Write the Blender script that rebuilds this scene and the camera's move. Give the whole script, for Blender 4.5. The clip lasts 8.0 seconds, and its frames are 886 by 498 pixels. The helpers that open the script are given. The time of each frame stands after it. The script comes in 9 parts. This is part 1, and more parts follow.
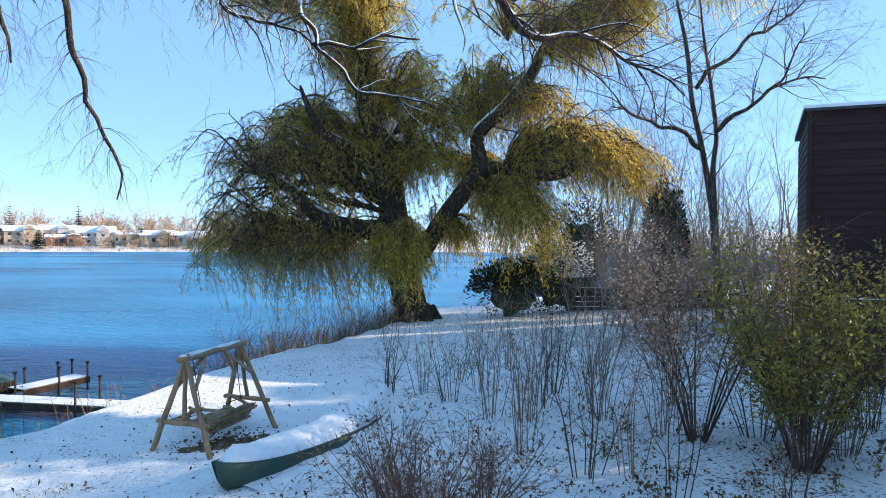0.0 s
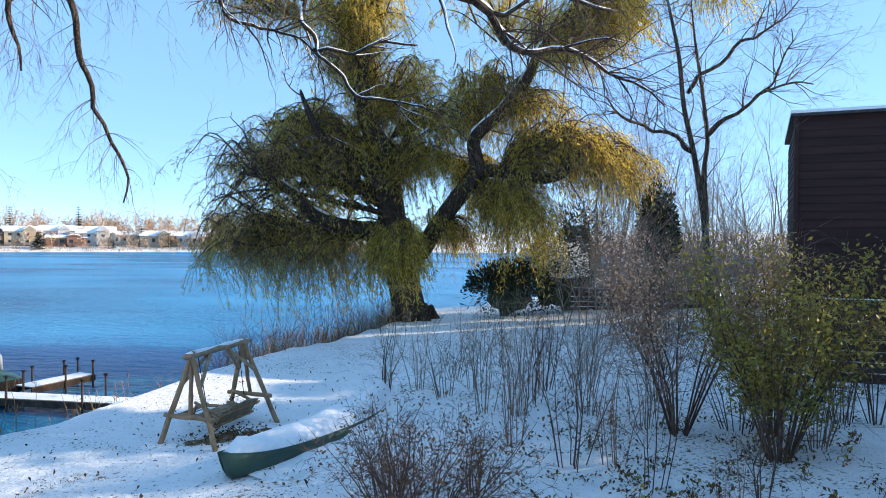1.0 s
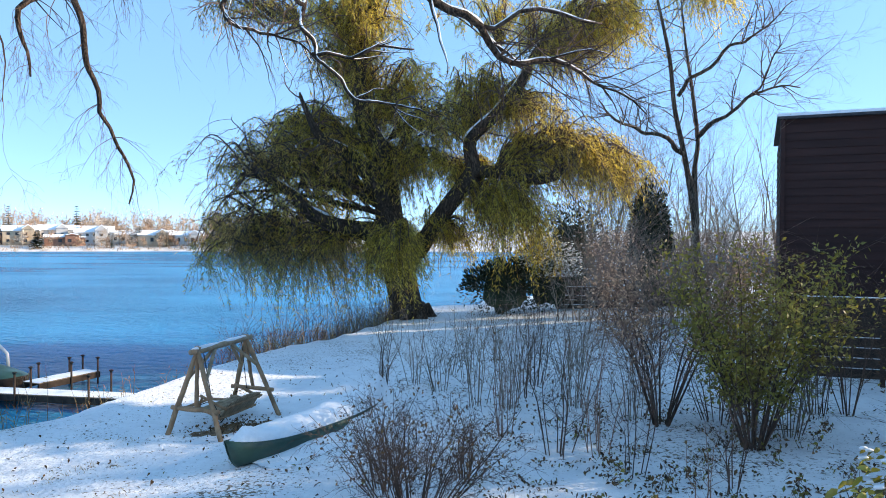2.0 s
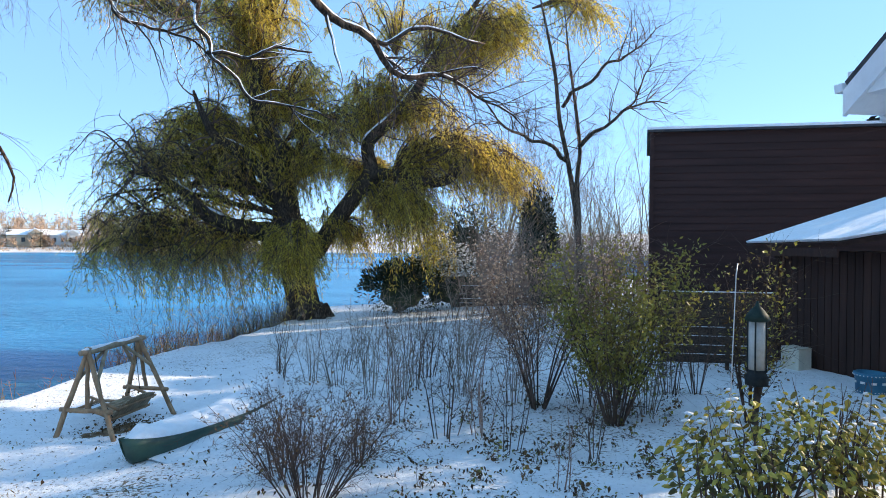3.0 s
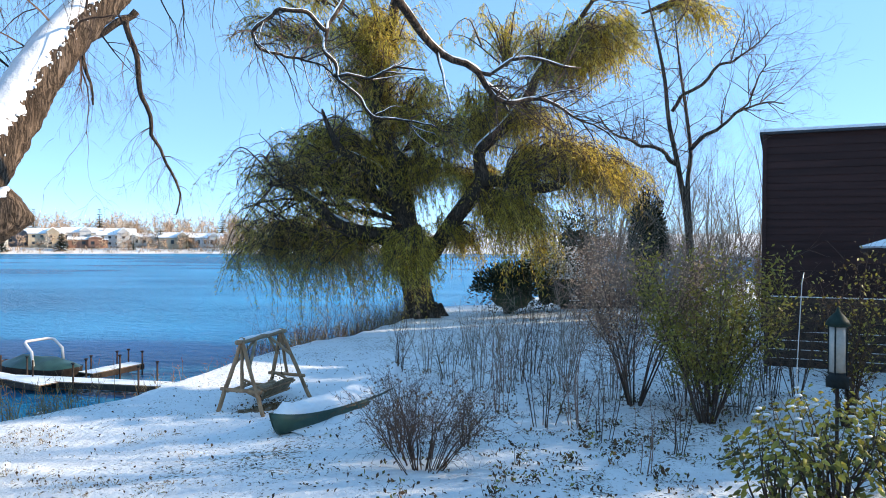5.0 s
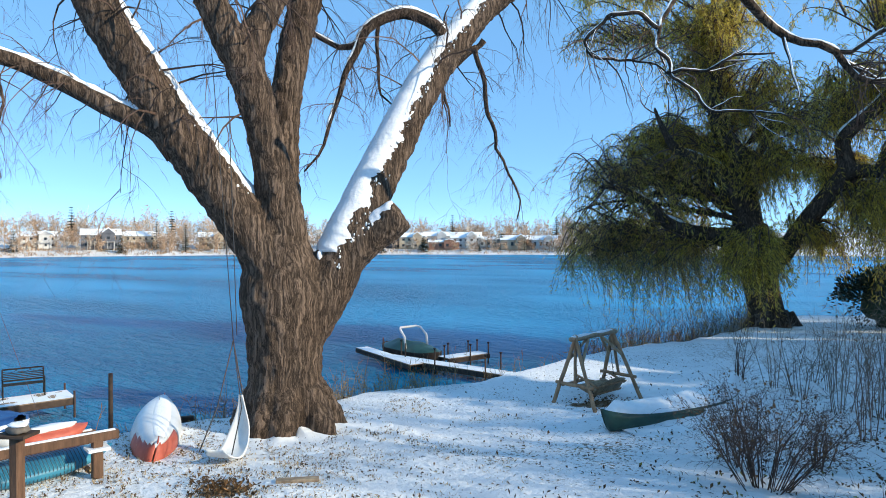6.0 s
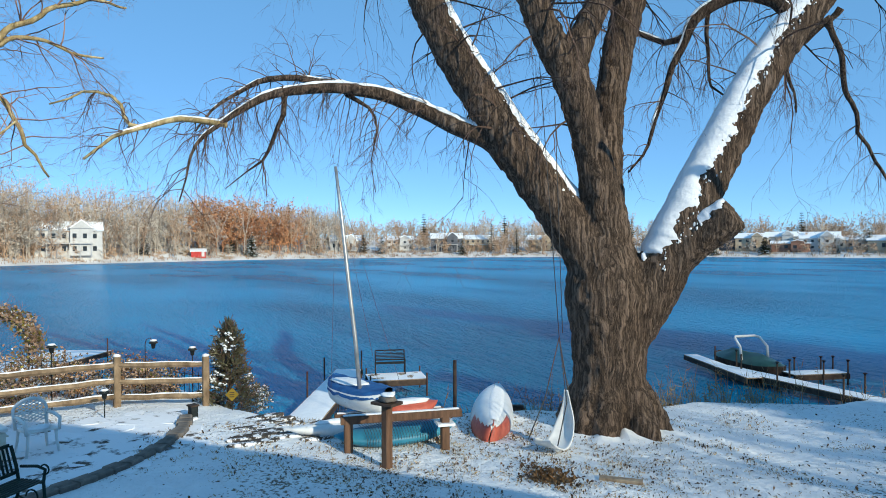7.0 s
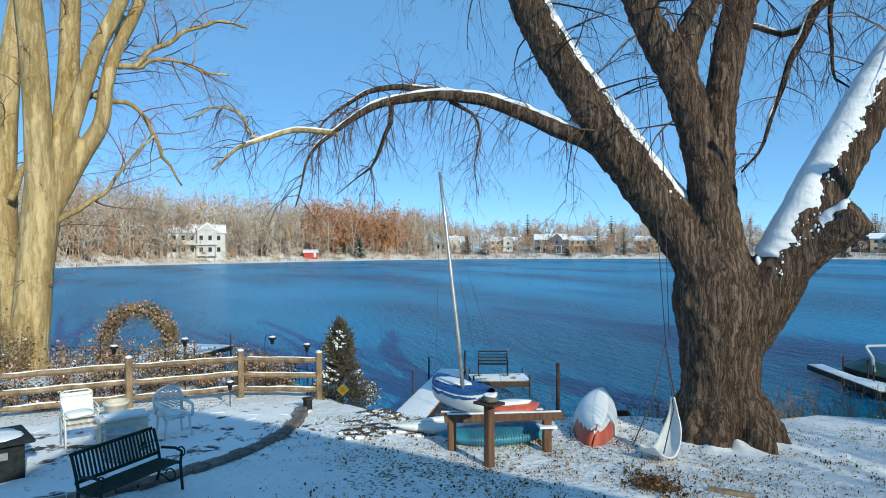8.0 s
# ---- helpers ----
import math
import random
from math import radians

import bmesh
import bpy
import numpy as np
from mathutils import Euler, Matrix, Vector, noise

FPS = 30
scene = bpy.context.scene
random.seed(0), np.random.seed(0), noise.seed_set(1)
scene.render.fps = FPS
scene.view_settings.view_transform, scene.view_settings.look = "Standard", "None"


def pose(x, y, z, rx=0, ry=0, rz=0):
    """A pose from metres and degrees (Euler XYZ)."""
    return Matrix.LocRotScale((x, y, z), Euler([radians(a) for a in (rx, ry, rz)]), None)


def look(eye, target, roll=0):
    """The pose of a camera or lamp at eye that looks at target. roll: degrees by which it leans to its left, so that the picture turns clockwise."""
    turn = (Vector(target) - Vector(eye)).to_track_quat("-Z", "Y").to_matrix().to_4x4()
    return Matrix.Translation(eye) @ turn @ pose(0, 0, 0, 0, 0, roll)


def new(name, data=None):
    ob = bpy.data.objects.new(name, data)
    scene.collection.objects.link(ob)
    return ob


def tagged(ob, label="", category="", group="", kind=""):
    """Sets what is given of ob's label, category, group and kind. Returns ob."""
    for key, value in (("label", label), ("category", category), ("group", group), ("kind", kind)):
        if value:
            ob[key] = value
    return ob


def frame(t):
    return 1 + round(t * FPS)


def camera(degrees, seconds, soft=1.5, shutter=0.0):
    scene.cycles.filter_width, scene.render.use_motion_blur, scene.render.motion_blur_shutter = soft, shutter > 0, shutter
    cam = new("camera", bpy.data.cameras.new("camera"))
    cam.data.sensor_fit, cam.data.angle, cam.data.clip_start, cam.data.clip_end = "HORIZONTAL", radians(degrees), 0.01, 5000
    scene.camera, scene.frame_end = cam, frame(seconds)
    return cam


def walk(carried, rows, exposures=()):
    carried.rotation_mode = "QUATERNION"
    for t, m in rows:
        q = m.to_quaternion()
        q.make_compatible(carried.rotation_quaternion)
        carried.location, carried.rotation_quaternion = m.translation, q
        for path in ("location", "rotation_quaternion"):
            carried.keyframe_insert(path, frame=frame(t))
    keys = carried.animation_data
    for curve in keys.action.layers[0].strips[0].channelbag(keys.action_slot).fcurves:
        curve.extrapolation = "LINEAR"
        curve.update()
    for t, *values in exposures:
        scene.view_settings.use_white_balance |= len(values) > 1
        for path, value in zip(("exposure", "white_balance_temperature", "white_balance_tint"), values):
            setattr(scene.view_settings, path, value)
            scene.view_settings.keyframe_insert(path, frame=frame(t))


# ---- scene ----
cam = camera(68.9, 8.0, 0.95)
PATH = [
    (0, (-0.033, 0.631, 5.68), (-0.04, 2.631, 5.654), 0.3),
    (0.5, (0.029, 0.326, 5.695), (0.023, 2.326, 5.671), 0.2),
    (1, (0.083, 0.006, 5.727), (0.077, 2.006, 5.702), 0.3),
    (2.3, (0.243, -0.891, 5.754), (0.248, 1.109, 5.726), 0.2),
    (2.5, (0.286, -1.072, 5.722), (0.337, 0.927, 5.698), 0.3),
    (3, (0.263, -1.564, 5.747), (0.569, 0.413, 5.724), 0.4),
    (3.5, (0.289, -1.973, 5.762), (0.62, -0.001, 5.739), 0.4),
    (4, (0.305, -2.329, 5.786), (0.639, -0.357, 5.763), 0.4),
    (4.2, (0.305, -2.468, 5.798), (0.629, -0.494, 5.776), 0.4),
    (5.3, (0.458, -3.358, 5.923), (0.142, -1.384, 5.901), 0.1),
    (5.5, (0.484, -3.433, 5.921), (-0.037, -1.502, 5.899), -0.0),
    (6, (0.561, -3.646, 5.93), (-0.446, -1.919, 5.911), -0.1),
    (6.5, (0.644, -3.731, 5.929), (-0.756, -2.303, 5.914), -0.2),
    (7, (0.719, -3.776, 5.916), (-0.986, -2.73, 5.907), -0.3),
    (7.5, (0.867, -3.818, 5.924), (-0.979, -3.048, 5.921), -0.3),
    (8, (0.944, -3.866, 5.961), (-0.905, -3.105, 5.957), -0.3),
]
walk(cam, [(t, look(eye, target, roll)) for t, eye, target, roll in PATH],
     [(0.0, 1.54, 7150, 13), (4.2, 1.64, 7300, 13), (5.5, 1.40, 6850, 8), (6.5, 0.90, 6300, 2), (8.0, 0.66, 6200, -2)])

# ---- world, sun, exposure ----
SUN_AZ, SUN_EL = 9.0, 23.2          # degrees from +x towards +y, and above the horizon
world = bpy.data.worlds.new("world")
scene.world = world
world.use_nodes = True
_wn = world.node_tree.nodes
_sky = _wn.new("ShaderNodeTexSky")
_sky.sky_type = "NISHITA"
_sky.sun_disc = False
_sky.sun_elevation = radians(SUN_EL)
_sky.sun_rotation = radians(90 - SUN_AZ)
_sky.altitude = 1600
_sky.air_density, _sky.dust_density, _sky.ozone_density = 0.58, 0.0, 3.8
_wn["Background"].inputs["Strength"].default_value = 0.056
world.node_tree.links.new(_sky.outputs[0], _wn["Background"].inputs["Color"])
# clear winter air: an even deep blue on top of the low sun's own sky
_air = _wn.new("ShaderNodeBackground")
_air.inputs["Color"].default_value = (0.068, 0.163, 0.292, 1)
_both = _wn.new("ShaderNodeAddShader")
world.node_tree.links.new(_wn["Background"].outputs[0], _both.inputs[0])
world.node_tree.links.new(_air.outputs[0], _both.inputs[1])
world.node_tree.links.new(_both.outputs[0], _wn["World Output"].inputs["Surface"])
_sun = bpy.data.lights.new("sun", "SUN")
_sun.energy, _sun.angle, _sun.color = 2.7, radians(0.5), (1.0, 0.88, 0.72)
sun = new("sun", _sun)
_dir = Vector((math.cos(radians(SUN_EL)) * math.cos(radians(SUN_AZ)), math.cos(radians(SUN_EL)) * math.sin(radians(SUN_AZ)), math.sin(radians(SUN_EL))))
sun.matrix_world = look(_dir * 60, (0, 0, 0))


# ---- materials ----
def material(name, dark, light, scale=8.0, rough=0.8, bump=0.15, bump_scale=None, spots=None, spot_scale=3.0, spot_size=0.6,
             metal=0.0, stretch=(1, 1, 1), spec=0.3, vary=0.12, detail=6.0, trans=0.0, fine=None, patchy=0.0):
    """Two noises of colour, an optional third colour in patches, fine relief, and a little change from piece to piece."""
    m = bpy.data.materials.new(name)
    m.use_nodes = True
    t = m.node_tree
    n, l = t.nodes, t.links
    b = n["Principled BSDF"]
    b.inputs["Roughness"].default_value = rough
    b.inputs["Metallic"].default_value = metal
    b.inputs["Specular IOR Level"].default_value = spec
    co = n.new("ShaderNodeTexCoord")
    mp = n.new("ShaderNodeMapping")
    mp.inputs["Scale"].default_value = stretch
    l.new(co.outputs["Object"], mp.inputs["Vector"])

    def noise_at(s, d=detail):
        x = n.new("ShaderNodeTexNoise")
        x.inputs["Scale"].default_value = s
        x.inputs["Detail"].default_value = d
        x.inputs["Roughness"].default_value = 0.62
        l.new(mp.outputs[0], x.inputs["Vector"])
        return x

    def mix(fac, a, c):
        x = n.new("ShaderNodeMix")
        x.data_type = "RGBA"
        l.new(fac, x.inputs[0])
        for sock, v in ((x.inputs[6], a), (x.inputs[7], c)):
            if isinstance(v, tuple):
                sock.default_value = (*v, 1)
            else:
                l.new(v, sock)
        return x.outputs[2]

    def ramp(src, lo, hi):
        x = n.new("ShaderNodeMapRange")
        x.inputs["From Min"].default_value = lo
        x.inputs["From Max"].default_value = hi
        l.new(src, x.inputs["Value"])
        return x.outputs[0]

    big, small = noise_at(scale), noise_at(scale * 5.3)
    c = mix(ramp(big.outputs["Fac"], 0.32, 0.68), dark, light)
    mid = tuple((a + e) / 2 * 0.8 for a, e in zip(dark, light))
    sm = n.new("ShaderNodeMath")
    sm.operation = "MULTIPLY"
    sm.inputs[1].default_value = 0.45
    l.new(ramp(small.outputs["Fac"], 0.45, 0.75), sm.inputs[0])
    c = mix(sm.outputs[0], c, mid)
    if spots:
        sp = noise_at(spot_scale, 8.0)
        level = sp.outputs["Fac"]
        if patchy:
            # the spots gather in wide patches
            wide = n.new("ShaderNodeMath")
            wide.operation = "MULTIPLY_ADD"
            wide.inputs[1].default_value, wide.inputs[2].default_value = patchy, -patchy / 2
            l.new(noise_at(0.28, 3.0).outputs["Fac"], wide.inputs[0])
            both = n.new("ShaderNodeMath")
            l.new(level, both.inputs[0])
            l.new(wide.outputs[0], both.inputs[1])
            level = both.outputs[0]
        c = mix(ramp(level, spot_size, spot_size + 0.06), c, spots)
    if vary:
        info = n.new("ShaderNodeObjectInfo")
        geo = n.new("ShaderNodeNewGeometry")
        add = n.new("ShaderNodeMath")
        add.operation = "ADD"
        l.new(info.outputs["Random"], add.inputs[0])
        l.new(geo.outputs["Random Per Island"], add.inputs[1])
        hs = n.new("ShaderNodeHueSaturation")
        l.new(c, hs.inputs["Color"])
        mr = n.new("ShaderNodeMapRange")
        mr.inputs["From Max"].default_value = 2.0
        mr.inputs["To Min"].default_value, mr.inputs["To Max"].default_value = 1 - 2 * vary, 1 + 2 * vary
        l.new(add.outputs[0], mr.inputs["Value"])
        l.new(mr.outputs[0], hs.inputs["Value"])
        c = hs.outputs[0]
    l.new(c, b.inputs["Base Color"])
    if bump:
        bp = n.new("ShaderNodeBump")
        bp.inputs["Strength"].default_value = min(1.0, bump)
        bp.inputs["Distance"].default_value = fine or 0.03
        bn = noise_at(bump_scale or scale * 3, 8.0)
        l.new(bn.outputs["Fac"], bp.inputs["Height"])
        l.new(bp.outputs[0], b.inputs["Normal"])
    if trans:
        tr = n.new("ShaderNodeBsdfTranslucent")
        l.new(c, tr.inputs["Color"])
        ms = n.new("ShaderNodeMixShader")
        ms.inputs[0].default_value = trans
        l.new(b.outputs[0], ms.inputs[1])
        l.new(tr.outputs[0], ms.inputs[2])
        l.new(ms.outputs[0], n["Material Output"].inputs["Surface"])
    return m


M = {}
M["snow"] = material("snow", (0.84, 0.86, 0.88), (0.91, 0.92, 0.92), 1.3, 0.75, 0.5, 9.0, vary=0.0, spec=0.2, fine=0.05)
M["lawn"] = material("snowy_lawn", (0.80, 0.82, 0.84), (0.91, 0.92, 0.92), 0.9, 0.8, 0.9, 6.0, spots=(0.20, 0.16, 0.11), spot_scale=13.0, spot_size=0.615, patchy=0.5, vary=0.0, spec=0.2, fine=0.10)
M["twig"] = material("brown_twig", (0.05, 0.03, 0.022), (0.15, 0.095, 0.07), 6.0, 0.8, 0.0, vary=0.2)
M["twig_red"] = material("reddish_twig", (0.17, 0.095, 0.075), (0.40, 0.255, 0.19), 5.0, 0.8, 0.0, vary=0.25)
M["twig_pale"] = material("pale_stem", (0.13, 0.10, 0.075), (0.32, 0.26, 0.20), 5.0, 0.8, 0.0, vary=0.25)
M["willow_leaf"] = material("yellow_green_willow_leaf", (0.74, 0.51, 0.06), (0.96, 0.76, 0.16), 0.35, 0.6, 0.0, vary=0.3, trans=0.62)
M["willow_shaded"] = material("olive_shaded_willow_leaf", (0.55, 0.34, 0.09), (0.82, 0.56, 0.15), 0.35, 0.6, 0.0, vary=0.3, trans=0.62)
M["willow_gold"] = material("golden_sunlit_willow_leaf", (0.66, 0.48, 0.07), (0.92, 0.74, 0.17), 0.5, 0.6, 0.0, vary=0.25, trans=0.62)
M["leaf_green"] = material("green_shrub_leaf", (0.09, 0.085, 0.016), (0.34, 0.29, 0.055), 2.0, 0.45, 0.0, vary=0.4, trans=0.35, spec=0.5)
M["leaf_lime"] = material("lime_shrub_leaf", (0.22, 0.19, 0.03), (0.48, 0.38, 0.06), 2.0, 0.45, 0.0, vary=0.35, trans=0.3, spec=0.5)
M["leaf_brown"] = material("fallen_brown_leaf", (0.06, 0.032, 0.014), (0.22, 0.12, 0.05), 3.0, 0.8, 0.0, vary=0.4)
M["leaf_rust"] = material("rusty_shrub_leaf", (0.40, 0.25, 0.16), (0.72, 0.50, 0.33), 3.0, 0.7, 0.0, vary=0.4, trans=0.35)
M["conifer"] = material("dark_conifer_needle", (0.012, 0.022, 0.012), (0.05, 0.065, 0.03), 2.0, 0.8, 0.0, vary=0.3)
M["barn"] = material("dark_maroon_siding", (0.030, 0.012, 0.010), (0.056, 0.023, 0.019), 1.2, 0.75, 0.2, 30.0, stretch=(0.25, 0.25, 3), vary=0.07)
M["shed"] = material("dark_brown_siding", (0.034, 0.015, 0.011), (0.062, 0.028, 0.020), 1.5, 0.75, 0.2, 20.0, stretch=(3, 3, 0.2), vary=0.12)
M["white_paint"] = material("white_siding_paint", (0.72, 0.73, 0.74), (0.82, 0.82, 0.82), 1.5, 0.55, 0.08, 40.0, vary=0.02)
M["dark_trim"] = material("dark_roof_edge", (0.03, 0.03, 0.035), (0.07, 0.065, 0.065), 6.0, 0.8, 0.3)
M["wood_grey"] = material("weathered_grey_wood", (0.20, 0.14, 0.09), (0.46, 0.34, 0.22), 6.0, 0.85, 0.5, 22.0, stretch=(1, 1, 0.35), vary=0.1)
M["wood_rail"] = material("tan_split_rail_wood", (0.13, 0.085, 0.048), (0.36, 0.26, 0.16), 5.0, 0.85, 0.5, 20.0, stretch=(1, 1, 0.5), vary=0.12)
M["sign_yellow"] = material("dull_yellow_sign", (0.20, 0.135, 0.012), (0.30, 0.20, 0.02), 4.0, 0.5, 0.05, vary=0.0)
M["wood_brown"] = material("brown_log_wood", (0.23, 0.13, 0.07), (0.48, 0.29, 0.165), 6.0, 0.8, 0.5, 22.0, stretch=(1, 1, 0.4), vary=0.12)
M["wood_post"] = material("red_brown_timber", (0.075, 0.040, 0.024), (0.19, 0.105, 0.062), 5.0, 0.75, 0.4, 25.0, stretch=(2, 2, 0.3), vary=0.08)
M["wood_dark"] = material("dark_wet_wood", (0.025, 0.018, 0.014), (0.08, 0.055, 0.04), 5.0, 0.8, 0.4, vary=0.12)
M["canoe"] = material("green_canoe_hull", (0.012, 0.045, 0.032), (0.03, 0.085, 0.06), 2.5, 0.45, 0.1, 20.0, spots=(0.10, 0.13, 0.11), spot_scale=9.0, spot_size=0.68, vary=0.0, spec=0.5)
M["white_gel"] = material("white_hull", (0.62, 0.63, 0.62), (0.80, 0.80, 0.78), 2.0, 0.35, 0.05, spots=(0.45, 0.43, 0.38), spot_scale=4.0, spot_size=0.66, vary=0.03, spec=0.5)
M["red_paint"] = material("faded_red_paint", (0.36, 0.07, 0.045), (0.55, 0.14, 0.09), 3.0, 0.5, 0.1, spots=(0.55, 0.40, 0.33), spot_scale=8.0, spot_size=0.66, vary=0.03)
M["blue_tarp"] = material("blue_cover", (0.015, 0.06, 0.20), (0.035, 0.14, 0.36), 3.0, 0.55, 0.5, 9.0, vary=0.04)
M["teal"] = material("teal_plastic", (0.02, 0.14, 0.24), (0.06, 0.27, 0.38), 2.0, 0.45, 0.15, vary=0.06)
M["iron"] = material("black_iron", (0.010, 0.014, 0.015), (0.03, 0.036, 0.036), 12.0, 0.7, 0.15, vary=0.03, spec=0.15)
M["green_iron"] = material("dark_green_painted_iron", (0.008, 0.022, 0.018), (0.022, 0.045, 0.036), 10.0, 0.6, 0.15, vary=0.05, spec=0.2)
M["metal"] = material("grey_metal", (0.35, 0.35, 0.34), (0.6, 0.6, 0.58), 6.0, 0.4, 0.05, metal=0.7, vary=0.05)
M["white_plastic"] = material("white_plastic", (0.72, 0.71, 0.67), (0.84, 0.83, 0.80), 3.0, 0.4, 0.03, vary=0.02, spec=0.5)
M["cream"] = material("cream_plastic", (0.58, 0.53, 0.42), (0.74, 0.70, 0.58), 3.0, 0.45, 0.05, vary=0.02)
M["stone"] = material("grey_flagstone", (0.10, 0.095, 0.09), (0.26, 0.24, 0.22), 4.0, 0.85, 0.6, 14.0, spots=(0.80, 0.81, 0.83), spot_scale=2.2, spot_size=0.44, vary=0.15)
M["rock"] = material("shore_rock", (0.09, 0.08, 0.07), (0.28, 0.24, 0.20), 3.0, 0.85, 0.8, 9.0, vary=0.2)
M["dirt"] = material("bare_dirt_with_leaves", (0.07, 0.045, 0.028), (0.28, 0.18, 0.10), 11.0, 0.95, 1.0, 20.0, spots=(0.80, 0.82, 0.84), spot_scale=5.0, spot_size=0.60, vary=0.0)
M["bed"] = material("dark_wet_joint_soil", (0.05, 0.042, 0.036), (0.15, 0.125, 0.10), 7.0, 0.9, 0.8, 15.0, spots=(0.86, 0.87, 0.89), spot_scale=1.3, spot_size=0.40, vary=0.0)
M["flag"] = material("snow_dusted_flagstone", (0.14, 0.13, 0.12), (0.30, 0.275, 0.25), 4.0, 0.85, 0.6, 14.0, spots=(0.86, 0.87, 0.89), spot_scale=1.1, spot_size=0.36, vary=0.06)
M["dry_grass"] = material("dry_reed", (0.28, 0.19, 0.085), (0.54, 0.40, 0.20), 2.0, 0.8, 0.0, vary=0.35, trans=0.2)
M["rope"] = material("grey_rope", (0.03, 0.03, 0.032), (0.09, 0.09, 0.088), 20.0, 0.9, 0.2)
M["glass_lamp"] = material("frosted_tube", (0.36, 0.35, 0.31), (0.52, 0.50, 0.46), 5.0, 0.25, 0.05, vary=0.0, spec=0.6)
M["far_ground"] = material("snowy_far_shore", (0.62, 0.58, 0.53), (0.86, 0.85, 0.84), 0.06, 0.9, 0.2, 0.6, spots=(0.36, 0.27, 0.18), spot_scale=0.10, spot_size=0.58, vary=0.0)


def water_material():
    m = bpy.data.materials.new("lake_water")
    m.use_nodes = True
    n, l = m.node_tree.nodes, m.node_tree.links
    b = n["Principled BSDF"]
    b.inputs["Base Color"].default_value = (0.008, 0.25, 0.50, 1)
    b.inputs["Roughness"].default_value = 0.22
    b.inputs["Specular IOR Level"].default_value = 0.14
    b.inputs["IOR"].default_value = 1.33
    co = n.new("ShaderNodeTexCoord")
    mp = n.new("ShaderNodeMapping")
    mp.inputs["Rotation"].default_value = (0, 0, radians(35))
    mp.inputs["Scale"].default_value = (0.45, 1.3, 1)
    l.new(co.outputs["Object"], mp.inputs["Vector"])
    hs = []
    for s, w in ((4.6, 0.36), (1.3, 0.75)):
        x = n.new("ShaderNodeTexNoise")
        x.inputs["Scale"].default_value, x.inputs["Detail"].default_value, x.inputs["Roughness"].default_value = s, 5.0, 0.55
        l.new(mp.outputs[0], x.inputs["Vector"])
        k = n.new("ShaderNodeMath")
        k.operation = "MULTIPLY"
        k.inputs[1].default_value = w
        l.new(x.outputs["Fac"], k.inputs[0])
        hs.append(k)
    # calm and ruffled stretches; the sky they reflect is painted into the base blue
    calm = n.new("ShaderNodeTexNoise")
    calm.inputs["Scale"].default_value, calm.inputs["Detail"].default_value = 0.035, 3.0
    l.new(mp.outputs[0], calm.inputs["Vector"])
    cr = n.new("ShaderNodeMapRange")
    cr.inputs["From Min"].default_value, cr.inputs["From Max"].default_value = 0.38, 0.62
    cr.inputs["To Min"].default_value, cr.inputs["To Max"].default_value = 0.45, 1.0
    l.new(calm.outputs["Fac"], cr.inputs["Value"])
    tone = n.new("ShaderNodeMix")
    tone.data_type = "RGBA"
    tone.inputs[6].default_value, tone.inputs[7].default_value = (0.022, 0.37, 0.66, 1), (0.010, 0.22, 0.46, 1)
    l.new(cr.outputs[0], tone.inputs[0])
    l.new(tone.outputs[2], b.inputs["Base Color"])
    add = n.new("ShaderNodeMath")
    l.new(hs[0].outputs[0], add.inputs[0])
    l.new(hs[1].outputs[0], add.inputs[1])
    bp = n.new("ShaderNodeBump")
    bp.inputs["Distance"].default_value = 2.8
    l.new(cr.outputs[0], bp.inputs["Strength"])
    l.new(add.outputs[0], bp.inputs["Height"])
    l.new(bp.outputs[0], b.inputs["Normal"])
    return m


M["water"] = water_material()


